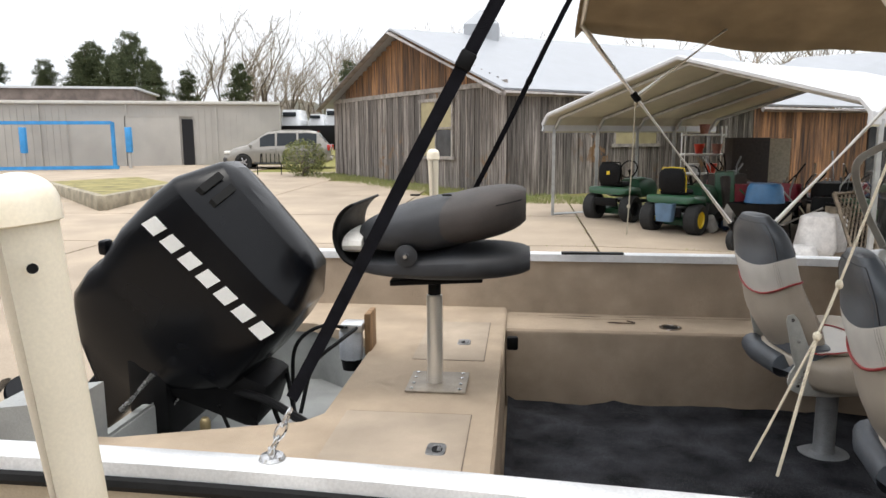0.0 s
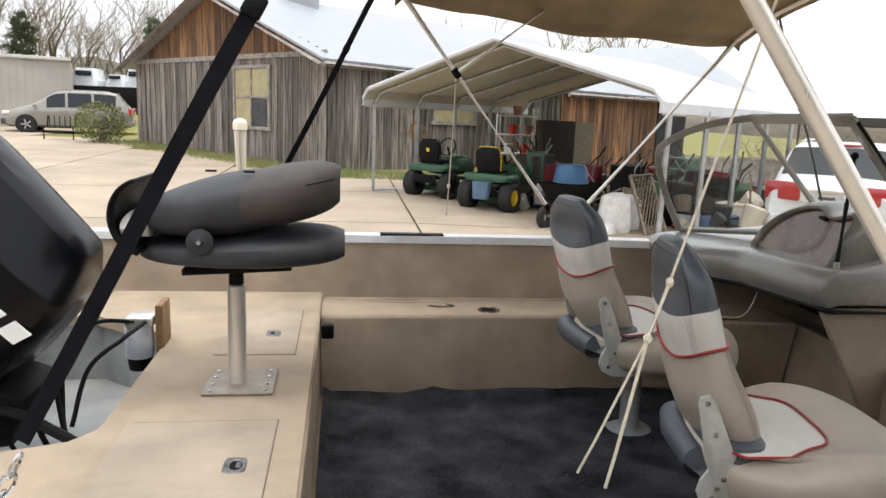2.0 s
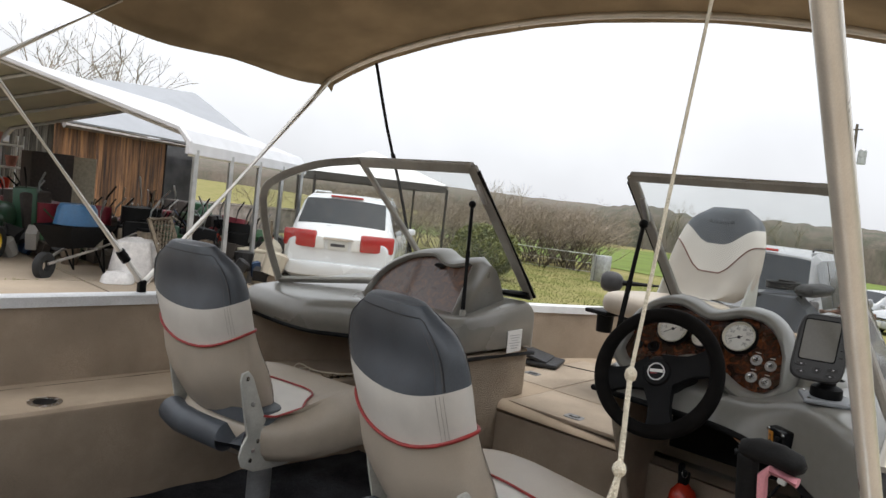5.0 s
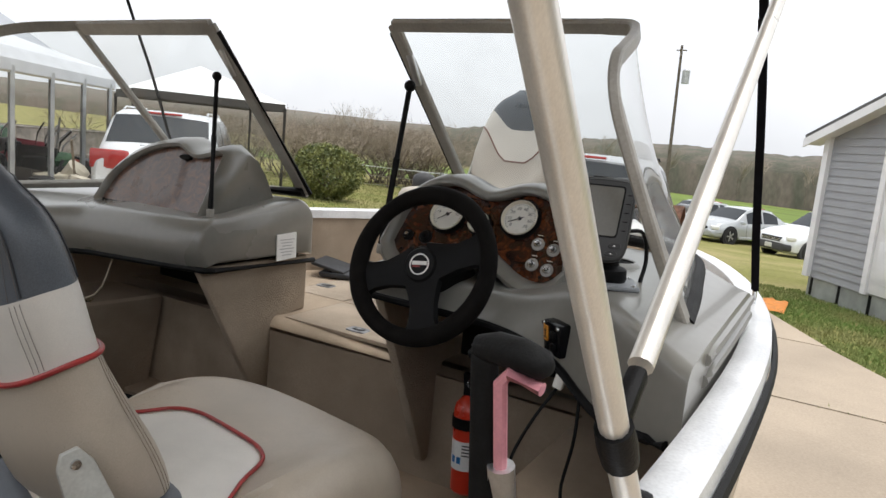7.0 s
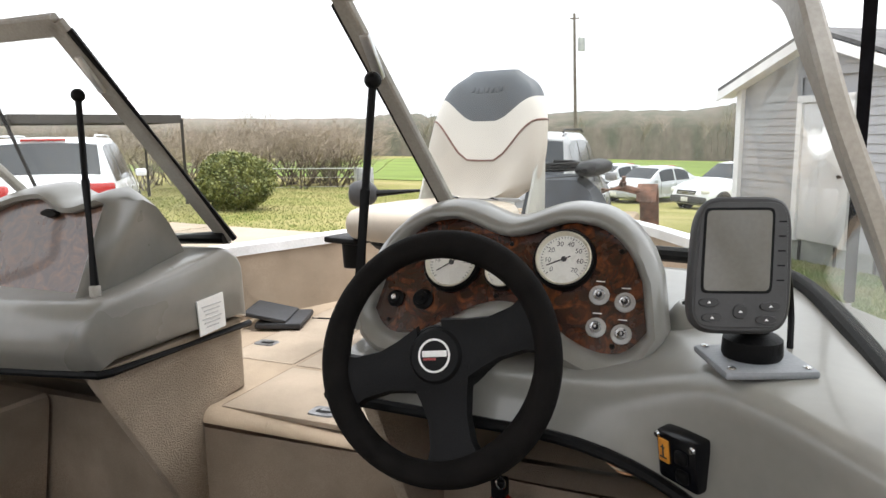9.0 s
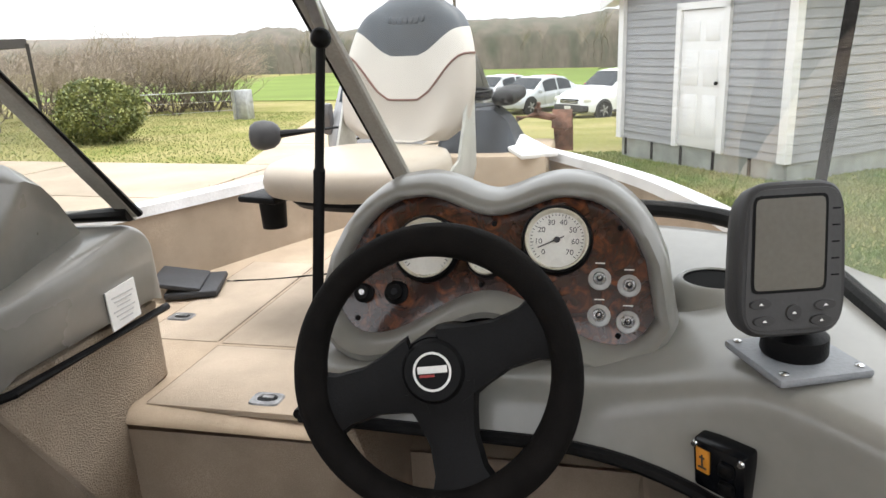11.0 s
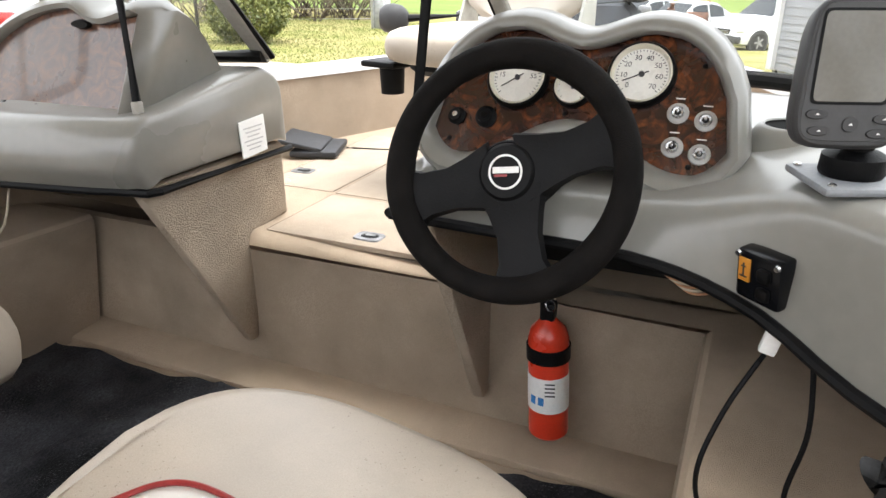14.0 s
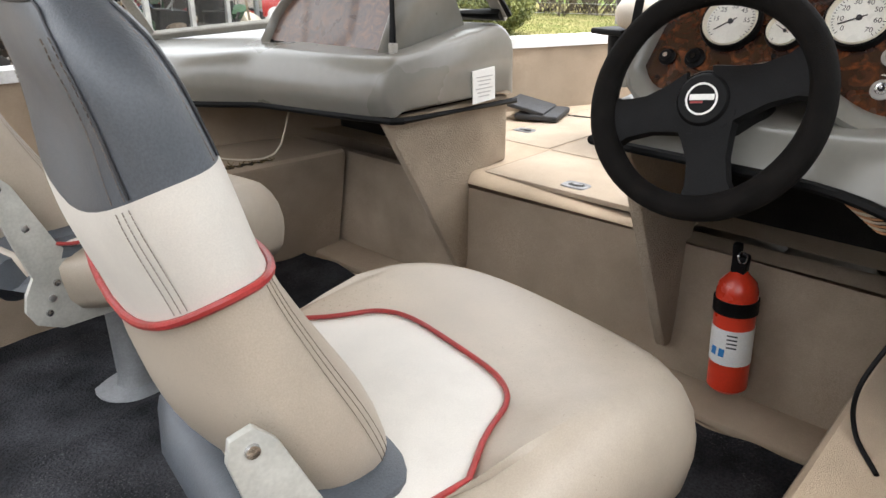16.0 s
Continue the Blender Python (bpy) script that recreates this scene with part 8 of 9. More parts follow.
for dx in (-0.485, 0.485):
    p = dc + u * dx + n * 0.03
    part("door_casing", boxm((p.x, p.y, 1.0), (0.1, 0.08, 2.1), 0, rot), TRIM, house)
p = dc + n * 0.03
part("door_casing", boxm((p.x, p.y, 2.04), (1.07, 0.08, 0.1), 0, rot), TRIM, house)
FOUND = mat("foil_skirting", (0.4, 0.42, 0.4), 0.5, 0.3, scale=3, vary=0.15)
for a, b in ((H0, H1), (H1, H2)):
    c = (a + b) / 2
    uu = (b - a).normalized()
    rr = Matrix.Rotation(math.atan2(uu.y, uu.x), 3, "Z")
    part("skirting", boxm((c.x, c.y, -0.22), ((b - a).length, 0.05, 0.5), 0, rr), FOUND, house, "silver skirting board with black marks")
for k in range(5):
    p = H0.lerp(H1, 0.03 + 0.2 * k) + n * 0.03
    part("skirting_mark", boxm((p.x, p.y, -0.2), (0.06, 0.006, 0.3), 0, rot), BLACK, house)
# low gable over the door wall, roof running back from it
apex, back_ = H0.lerp(H1, 0.5) + Z * (HT + 0.62), (H2 - H1).normalized()
gab = bmesh.new()
for k in range(5):
    z0, z1 = HT + 0.124 * k, HT + 0.124 * (k + 1)
    f0, f1 = (z0 - HT) / 0.62, (z1 - HT) / 0.62
    lo = [H0.lerp(H1, 0.5 * f0) + n * 0.05, H0.lerp(H1, 1 - 0.5 * f0) + n * 0.05]
    hi = [H0.lerp(H1, 0.5 * f1) + n * 0.032, H0.lerp(H1, 1 - 0.5 * f1) + n * 0.032]
    gab.faces.new([gab.verts.new(q) for q in (lo[0] + Z * z0, lo[1] + Z * z0, hi[1] + Z * z1, hi[0] + Z * z1)])
    gab.faces.new([gab.verts.new(q) for q in (lo[0] + Z * z0 - n * 0.05, lo[1] + Z * z0 - n * 0.05, lo[1] + Z * z0, lo[0] + Z * z0)])
part("gable_siding", gab, SIDING, house, smooth=False)
SHING = mat("grey_shingle", (0.12, 0.12, 0.12), 0.9, scale=4, vary=0.2, bump=0.3, fine=20)
front = n * 0.3
for e, sg in ((H0, -1), (H1, 1)):
    eave = e + u * (sg * 0.32) + Z * (HT - 0.1)
    bm = bmesh.new()
    bm.faces.new([bm.verts.new(q) for q in (eave + front, apex + front, apex + back_ * 7, eave + back_ * 7)])
    r = part("roof", bm, SHING, house, "grey shingle roof slope", smooth=False)
    md = r.modifiers.new("thickness", "SOLIDIFY")
    md.thickness = 0.05
    part("fascia", loft([[q + Z * h + n * o for h, o in ((-0.16, 0.0), (-0.02, 0.0), (-0.02, 0.03), (-0.16, 0.03))] for q in (eave + front, apex + front)]), TRIM, house, "white rake fascia", smooth=False)
    part("soffit", loft([[q + Z * -0.1 + n * o for o in (0.0, 0.3)] + [q + Z * -0.115 + n * o for o in (0.3, 0.0)] for q in (eave, apex)]), TRIM, house, "white soffit", smooth=False)

# ---- plants ----
BARK = mat("grey_bark", (0.16, 0.13, 0.105), 0.9, scale=6, vary=0.25, bump=0.5, fine=40)
PINE = mat("pine_needles", (0.045, 0.065, 0.03), 0.9, scale=3, vary=0.3, bump=0, col2=(0.11, 0.125, 0.055))
TWIG = mat("bare_twigs", (0.33, 0.275, 0.21), 0.9, scale=3, vary=0.2, bump=0)
LEAF = mat("olive_leaves", (0.25, 0.26, 0.07), 0.6, scale=5, vary=0.35, bump=0, col2=(0.05, 0.075, 0.022))


def tree_bare(h, seed, spread=0.5, trunks=1, m=TWIG):
    """A leafless tree at the origin: forking limbs down to twigs."""
    r = random.Random(seed)
    t = thing("bare_tree", "tall leafless grey-brown tree", "tree")
    tb, lb = bmesh.new(), bmesh.new()

    def grow(bm, p, d, ln, rad, lev):
        q = p + d * ln
        mid = p.lerp(q, 0.5) + Vector((r.gauss(0, 1), r.gauss(0, 1), 0)) * ln * 0.06
        rod(bm, [p, mid, q], [rad, rad * 0.85, rad * 0.68], 5 if lev < 2 else 3, False)
        if lev >= 5:
            return
        for _ in range(2 if lev == 0 else r.choice((2, 3))):
            nd = (d + Vector((r.gauss(0, spread), r.gauss(0, spread), r.uniform(-0.1, 0.35)))).normalized()
            grow(lb if lev >= 1 else bm, q, nd, ln * r.uniform(0.6, 0.82), rad * 0.62, lev + 1)
        if lev in (1, 2, 3):
            nd = (d + Vector((r.gauss(0, spread * 1.4), r.gauss(0, spread * 1.4), 0.1))).normalized()
            grow(lb, p.lerp(q, 0.5), nd, ln * 0.6, rad * 0.45, lev + 2)
    for k in range(trunks):
        d = Vector((r.gauss(0, 0.1 if trunks == 1 else 0.45), r.gauss(0, 0.1 if trunks == 1 else 0.45), 1)).normalized()
        grow(tb, Vector((r.gauss(0, 0.1) * (trunks > 1), r.gauss(0, 0.1) * (trunks > 1), 0)), d, h * 0.3, h * (0.0105 if trunks == 1 else 0.007), 0)
    part("trunk", tb, BARK, t)
    part("branching", lb, m, t, kind="stuff")
    return t


def tree_pine(h, seed):
    r = random.Random(seed)
    t = thing("pine_tree", "tall dark green pine tree", "tree")
    part("trunk", rodm([(0, 0, 0), (0.1, 0, h * 0.5), (0.0, 0.1, h)], [h * 0.016, h * 0.012, 0.03], 8), BARK, t)
    bm = bmesh.new()
    for _ in range(80):
        z = h * r.uniform(0.32, 1.0) ** 0.9
        reach = (h * 0.25) * (1.25 - (z / h - 0.3) * 1.25) * r.uniform(0.3, 1.0)
        a = r.uniform(0, 6.28)
        tip = Vector((math.cos(a) * reach, math.sin(a) * reach, z + r.uniform(-0.1, 0.6)))
        base = Vector((0, 0, z - 0.2))
        rod(bm, [base, tip], [0.05, 0.012], 3, False)
        for _ in range(5):
            cl = base.lerp(tip, r.uniform(0.45, 1.05)) + Vector((r.gauss(0, 0.15), r.gauss(0, 0.15), r.gauss(0.05, 0.12)))
            size = r.uniform(0.3, 0.6)
            for _ in range(30):
                o = Vector((r.gauss(0, 1), r.gauss(0, 1), r.gauss(0, 0.6))).normalized()
                c = cl + o * size * r.uniform(0.2, 0.9)
                d = (o + Vector((0, 0, 0.4))).normalized() * r.uniform(0.16, 0.34)
                s = d.cross(Vector((r.gauss(0, 1), r.gauss(0, 1), r.gauss(0, 1)))).normalized() * 0.05
                bm.faces.new([bm.verts.new(p) for p in (c - s, c + s, c + d)])
    part("crown", bm, PINE, t, smooth=False)
    return t


def shrub(name, label, rx, rz, n, seed, m=LEAF, leaf=0.06):
    r = random.Random(seed)
    t = thing(name, label, "shrub")
    sb_ = bmesh.new()
    for _ in range(24):
        a, b = r.uniform(0, 6.28), r.uniform(0.2, 1)
        rod(sb_, [(0, 0, 0), (math.cos(a) * rx * 0.5 * b, math.sin(a) * rx * 0.5 * b, rz * 0.8), (math.cos(a) * rx * 0.9 * b, math.sin(a) * rx * 0.9 * b, rz * r.uniform(1.2, 1.9))], [0.02, 0.012, 0.004], 4, False)
    part("branch_work", sb_, BARK, t)
    bm = bmesh.new()
    for _ in range(n):
        a, cz = r.uniform(0, 6.28), r.uniform(-0.95, 1)
        rr = math.sqrt(1 - cz * cz)
        k = r.uniform(0.55, 1.0) ** 0.5 * (1 + 0.16 * noise.noise((math.cos(a) * 2, math.sin(a) * 2, cz * 2 + seed)))
        c = Vector((math.cos(a) * rr * rx * k, math.sin(a) * rr * rx * k, rz + cz * rz * k))
        d = Vector((r.gauss(0, 1), r.gauss(0, 1), r.gauss(0.4, 1))).normalized() * leaf * r.uniform(0.7, 1.5)
        s = d.cross(Vector((r.gauss(0, 1), r.gauss(0, 1), r.gauss(0, 1)))).normalized() * leaf * 0.45
        bm.faces.new([bm.verts.new(p) for p in (c - d * 0.5, c + s, c + d * 0.6, c - s)])
    part("leaves", bm, m, t, smooth=False)
    return t


b1 = shrub("round_shrub", "dense round olive-green shrub on the lawn", 1.0, 0.77, 11000, 3)
b1.matrix_basis = pose(16.2, 14.1, ground_z(16, 14) - 0.05)
b2 = shrub("round_shrub", "rounded dark green shrub against the barn corner", 0.9, 0.75, 2600, 5)
b2.matrix_basis = pose(-7.6, 27.6, ground_z(-7, 27) - 0.05)
bt = tree_bare(4.2, 11, 0.75, 7)
bt["label"] = "wide leafless many-stemmed brown bush"
bt.matrix_basis = pose(26.5, 19.5, ground_z(26, 19), 0, 0, 0)
for k, (x, y, s, rz) in enumerate(((22.5, 19.8, 0.8, 40), (28.5, 17.9, 0.95, 100), (24.0, 25.0, 0.95, 200), (20.5, 26.0, 0.8, 300), (33, 24, 0.9, 150), (29, 30, 0.9, 20), (21.0, 22.4, 0.85, 15), (23.2, 21.6, 0.8, 75), (25.4, 21.0, 0.95, 135), (27.8, 19.4, 1.0, 195), (27.6, 23.5, 0.95, 255), (31.5, 20.5, 0.95, 315), (19.5, 24.0, 0.85, 165))):
    copy_thing(bt, pose(x, y, ground_z(x, y), 0, 0, rz) @ Matrix.Diagonal((s, s, s, 1)))
bt2 = tree_bare(13, 4, 0.42)
bt2.matrix_basis = pose(-20.5, 58, 1.0)
for k, (x, y, s, rz) in enumerate(((-24, 60, 1.1, 60), (-15.5, 62, 0.9, 130), (-11, 66, 0.85, 190), (-8, 60, 0.75, 250), (-4, 64, 0.8, 310), (-18, 66, 1.0, 20), (-6.5, 70, 0.9, 80), (-13, 56, 0.7, 10), (12, 40, 0.75, 70), (16.5, 38, 0.7, 140))):
    copy_thing(bt2, pose(x, y, ground_z(x, y), 0, 0, rz) @ Matrix.Diagonal((s, s, s, 1)))
bt3 = tree_bare(10.5, 21, 0.6)
bt3["label"] = "broad leafless tree behind the barn"
bt3.matrix_basis = pose(15.9, 38.9, ground_z(15.9, 38.9) - 0.2)
pn = tree_pine(13, 6)
pn.matrix_basis = pose(-36.5, 60, 0.9) @ Matrix.Diagonal((0.72, 0.72, 0.72, 1))
for k, (x, y, s, rz) in enumerate(((-43.5, 57, 0.82, 30), (-37.5, 55, 0.78, 70), (-35.8, 57, 0.84, 120), (-34, 55, 0.88, 160), (-32.6, 57, 0.86, 210), (-31.2, 54, 0.8, 250), (-29.8, 57, 0.78, 290), (-28.4, 55, 0.76, 330), (-27, 58, 0.7, 10), (-26.6, 49, 0.9, 80), (-45, 58, 0.72, 60), (-44, 50, 0.62, 200), (-21.2, 55, 0.72, 140), (-13.1, 58, 0.76, 20), (-11.4, 60, 0.8, 100))):
    copy_thing(pn, pose(x, y, ground_z(x, y), 0, 0, rz) @ Matrix.Diagonal((s, s, s, 1)))

# far woods and ridge
WOODS = mat("bare_far_woods", (0.17, 0.14, 0.115), 0.95, scale=0.25, vary=0.2, bump=0, fine=1.2, col2=(0.12, 0.115, 0.085), streak=(1, 1, 0.6))


def ridge(name, label, dist, az0, az1, h0, h1, seed, m):
    bm = bmesh.new()
    n = 140
    rows = []
    for i in range(n + 1):
        a = radians(lerp(az0, az1, i / n))
        c, s = math.cos(a), math.sin(a)
        hh = lerp(h0, h1, i / n) + 1.2 * noise.noise((i * 0.08, seed, 0)) + 0.5 * noise.noise((i * 0.6, seed, 2)) + 0.3 * noise.noise((i * 2.1, seed, 4))
        rows.append([(2 + (dist + k * dist * 0.3) * c, 2 + (dist + k * dist * 0.3) * s, z) for k, z in ((0, -8.0), (0, hh * 0.35), (0.15, hh * 0.75), (0.35, hh), (0.6, hh * 0.9), (0.6, -8))])
    quad_strip(bm, rows, False)
    return solid(name, bm, m, label, "woods", kind="stuff", angle=80)


ridge("far_ridge", "distant wooded ridge of bare brown trees", 240, -25, 75, 5.5, 8.5, 3, WOODS)
ridge("tree_line", "far line of leafless woods behind the field", 120, -30, 30, 6.0, 4.4, 9, mat("bare_woods", (0.15, 0.125, 0.1), 0.95, scale=0.4, vary=0.25, bump=0, fine=2.0, col2=(0.07, 0.075, 0.05), streak=(1, 1, 0.5)))
ridge("tree_line", "line of bare woods behind the warehouse", 90, 88, 140, 6.5, 7.0, 5, bpy.data.materials["bare_woods"])

# fence, pole
fen = thing("wire_fence", "low wire fence on grey posts by the lawn", "fence", (20.5, 15.7, -0.3))
fp = [Vector((19.3, 16.6, 0)), Vector((22.6, 14.2, 0))]
for p in fp:
    part("post", boxm((p.x, p.y, ground_z(p.x, p.y) + 0.45), (0.09, 0.09, 1.0)), GALV, fen, "grey post")
for h in (0.9, 0.6, 0.3):
    part("rail_wire", rodm([p + Z * (ground_z(p.x, p.y) + h) for p in fp], 0.025 if h == 0.9 else 0.008, 5), GALV, fen)
part("utility_box", boxm((22.9, 14.0, ground_z(23, 14) + 0.45), (0.5, 0.4, 0.95), 0.03), GALV, fen, "grey utility box")
pol = thing("utility_pole", "wooden utility pole with a transformer", "utility pole", (60, 14.5, -1.7))
part("pole", rodm([(60, 14.5, -1.9), (60.3, 14.9, 11.0)], [0.15, 0.1], 10), BARK, pol)
part("transformer", lathe([(0, 0), (0.3, 0), (0.3, 1.0), (0.2, 1.1), (0, 1.1)], Matrix.Translation((60.2, 14.25, 8.0)), 14), GALV, pol, "grey transformer can")
part("cross_arm", boxm((60.28, 14.87, 10.6), (0.1, 0.8, 0.1)), BARK, pol)

rw = random.Random(21)
slim = tree_bare(12.5, 37, 0.3)
slim["label"] = "slim tall leafless tree in the wood behind the warehouse"
slim.matrix_basis = pose(-23.2, 56, 1.0)
for k in range(60):
    x, y = rw.uniform(-27, 2), rw.uniform(57, 82)
    s = rw.uniform(0.5, 0.86)
    copy_thing(slim, pose(x, y, ground_z(x, y), 0, 0, rw.uniform(0, 360)) @ Matrix.Diagonal((s, s, s, 1)))
for k in range(26):
    x, y = rw.uniform(-34, 6), rw.uniform(58, 78)
    s = rw.uniform(0.6, 1.05)
    copy_thing(bt2, pose(x, y, ground_z(x, y), 0, 0, rw.uniform(0, 360)) @ Matrix.Diagonal((s, s, s, 1)))
# leafless trees rising behind the barn roof
for x, y, s, rz in ((14.5, 47.5, 0.78, 35), (18.5, 46.5, 0.7, 150), (10.5, 49, 0.72, 260)):
    copy_thing(bt2, pose(x, y, ground_z(x, y), 0, 0, rz) @ Matrix.Diagonal((s * 1.5, s * 1.5, s, 1)))
# bare thickets beyond the lawn
for cx, cy, spread_, n_, s0 in ((27.0, 18.2, 1.2, 7, 0.85), (21.0, 20.4, 0.9, 6, 0.68), (26.4, 19.2, 1.3, 9, 0.92), (31, 24, 2.0, 5, 0.85), (24, 24.5, 2.0, 6, 0.75), (20, 26, 2.0, 5, 0.75)):
    for k in range(n_):
        x, y, s = cx + rw.gauss(0, spread_), cy + rw.gauss(0, spread_), s0 * rw.uniform(0.75, 1.1)
        copy_thing(bt, pose(x, y, ground_z(x, y) - 0.1, 0, 0, rw.uniform(0, 360)) @ Matrix.Diagonal((s, s, s, 1)))
# scattered bare trees along the far edge of the field
for k in range(46):
    az, d = radians(rw.uniform(-24, 44)), rw.uniform(88, 112)
    x, y, s = 2 + d * math.cos(az), 2 + d * math.sin(az), rw.uniform(0.42, 0.68)
    copy_thing(bt2, pose(x, y, -1.9, 0, 0, rw.uniform(0, 360)) @ Matrix.Diagonal((s, s, s, 1)))

# ---- yard clutter under the carport ----
GREEN = mat("tractor_green", (0.01, 0.07, 0.028), 0.5, scale=6, vary=0.08, bump=0.02, coat=0.3)
YELLOW = mat("tractor_yellow", (0.7, 0.5, 0.02), 0.4, scale=6, vary=0.06)
TUB = mat("blue_grey_tub", (0.1, 0.17, 0.26), 0.5, scale=6, vary=0.1)


def lawn_tractor(label, tub):
    """Riding mower at the origin, facing +x."""
    t = thing("lawn_tractor", label, "lawn tractor", (0, 0, 0), "lawn tractors")
    part("hood", loft([sup((x, 0, z), Y, Z, w, h, 24, 4) for x, z, w, h in ((0.35, 0.62, 0.22, 0.2), (0.5, 0.64, 0.26, 0.22), (0.9, 0.62, 0.25, 0.2), (1.1, 0.56, 0.2, 0.14))]), GREEN, t, "green engine hood", angle=50)
    part("fender_deck", loft([sup((x, 0, z), Y, Z, w, h, 24, 5) for x, z, w, h in ((-0.5, 0.6, 0.4, 0.05), (-0.45, 0.62, 0.46, 0.08), (0.0, 0.6, 0.46, 0.08), (0.15, 0.5, 0.4, 0.05))]), GREEN, t, "green rear fender", angle=50)
    part("floor_pan", boxm((0.25, 0, 0.38), (0.6, 0.7, 0.06), 0.02), BLACK, t)
    part("cutter_deck", loft([sup((0.3, 0, z), X, Y, 0.42 * f, 0.52 * f, 28, 3) for z, f in ((0.12, 1.0), (0.22, 0.98), (0.27, 0.8))]), GREEN, t, "green cutter deck")
    part("seat_cushion", boxm((-0.2, 0, 0.74), (0.42, 0.46, 0.1), 0.04), BLACK, t, "padded seat")
    part("seat_back", loft([sup((x, 0, 0.95), Y, Z, 0.24 * f, 0.22 * f, 24, 3.5) for x, f in ((-0.46, 0.85), (-0.44, 1.0), (-0.38, 1.0), (-0.35, 0.9))]), BLACK, t, "black seat back", angle=50)
    part("seat_edge", rodm([(-0.36, -0.245, 0.75), (-0.38, -0.25, 1.0), (-0.37, -0.2, 1.17), (-0.37, 0.0, 1.18), (-0.37, 0.2, 1.17), (-0.38, 0.25, 1.0), (-0.36, 0.245, 0.75)], 0.011, 8), YELLOW if tub else BLACK, t, "yellow seat edge" if tub else "")
    part("steering_post", rodm([(0.45, 0, 0.7), (0.3, 0, 1.0)], 0.03, 8), BLACK, t)
    ring = [(0.28 + 0.06 * math.cos(a), 0.19 * math.sin(a), 1.02 + 0.17 * math.cos(a)) for a in (2 * math.pi * k / 24 for k in range(25))]
    part("steering_ring", rodm(ring, 0.014, 8), BLACK, t, "black steering ring")
    for sg in (-1, 1):
        for x, r, w in ((-0.3, 0.27, 0.13), (0.95, 0.19, 0.09)):
            m = aim((x, sg * 0.42, r), (0, sg, 0))
            ty = part("tyre", lathe([(r * 0.55, w * 0.8), (r * 0.85, w), (r, w * 0.7), (r, -w * 0.7), (r * 0.85, -w), (r * 0.55, -w)], m, 28), TYRE, t, "chunky black tyre")
            part("hub", lathe([(0, w * 0.5), (r * 0.2, w * 0.6), (r * 0.5, w * 0.55), (r * 0.56, w * 0.8), (r * 0.56, 0), (0, 0)], m, 20), YELLOW if tub else BLACK, ty, "yellow wheel hub" if tub else "black wheel hub")
    part("rear_hitch", boxm((-0.52, 0, 0.4), (0.06, 0.5, 0.16), 0.01), BLACK, t)
    if tub:
        part("hanging_tub", loft([sup((-0.62, 0, z), X, Y, 0.1 * f, 0.17 * f, 20, 6) for z, f in ((0.24, 0.85), (0.55, 1.0))]), TUB, t, "blue-grey plastic tub hung behind")
    else:
        part("seat_mark", boxm((-0.475, 0, 0.97), (0.006, 0.07, 0.07), 0), YELLOW, t)
    return t


t1 = lawn_tractor("green lawn tractor with yellow-edged seat and rear tub", True)
t1.matrix_basis = pose(3.75, 14.1, ground_z(3.7, 14), 0, 0, 52)
t2 = lawn_tractor("older green lawn tractor with a black seat", False)
t2.matrix_basis = pose(2.85, 15.5, ground_z(2.8, 15.5), 0, 0, 50)

rc = random.Random(5)
GZ = ground_z


def loose(name, label, cat, bm, m, **kw):
    return solid(name, bm, m, label, cat, **kw)


# shelving rack with pots
rk = thing("shelf_rack", "white plastic shelf rack loaded with pots", "shelf", (5.05, 18.0, 0.16))
for dx in (-0.45, 0.45):
    for dy in (-0.18, 0.18):
        part("upright", rodm([(5.05 + dx, 18.0 + dy, 0.16), (5.05 + dx, 18.0 + dy, 2.1)], 0.025, 8), WHITE_P, rk)
for z in (0.5, 1.0, 1.45, 1.9):
    part("shelf_board", boxm((5.05, 18.0, z), (0.95, 0.42, 0.04), 0.01), WHITE_P, rk, "white shelf")
POT = mat("pink_clay_pot", (0.45, 0.2, 0.15), 0.7, vary=0.12)
for k in range(7):
    z = (0.52, 1.02, 1.47, 1.92)[k % 4]
    x = 4.75 + 0.1 * k
    part("stored_pot", lathe([(0, 0), (0.08, 0), (0.12, 0.2), (0.13, 0.22), (0, 0.22)], Matrix.Translation((x, 17.95, z)), 14), (POT, WHITE_P, RED)[k % 3], rk, "small stored pot")
cb = thing("old_cabinet", "tall dark cabinet with an open pale door", "cabinet", (6.0, 17.3, 0.13))
part("carcass", boxm((5.85, 17.4, 0.98), (0.8, 0.6, 1.7), 0.01), mat("dark_brown_cabinet", (0.045, 0.035, 0.03), 0.7, vary=0.2), cb)
part("door", boxm((6.42, 17.05, 0.98), (0.45, 0.03, 1.65), 0.005, Matrix.Rotation(radians(-20), 3, "Z")), mat("pale_cabinet_door", (0.5, 0.46, 0.36), 0.6, vary=0.1), cb, "pale open door")

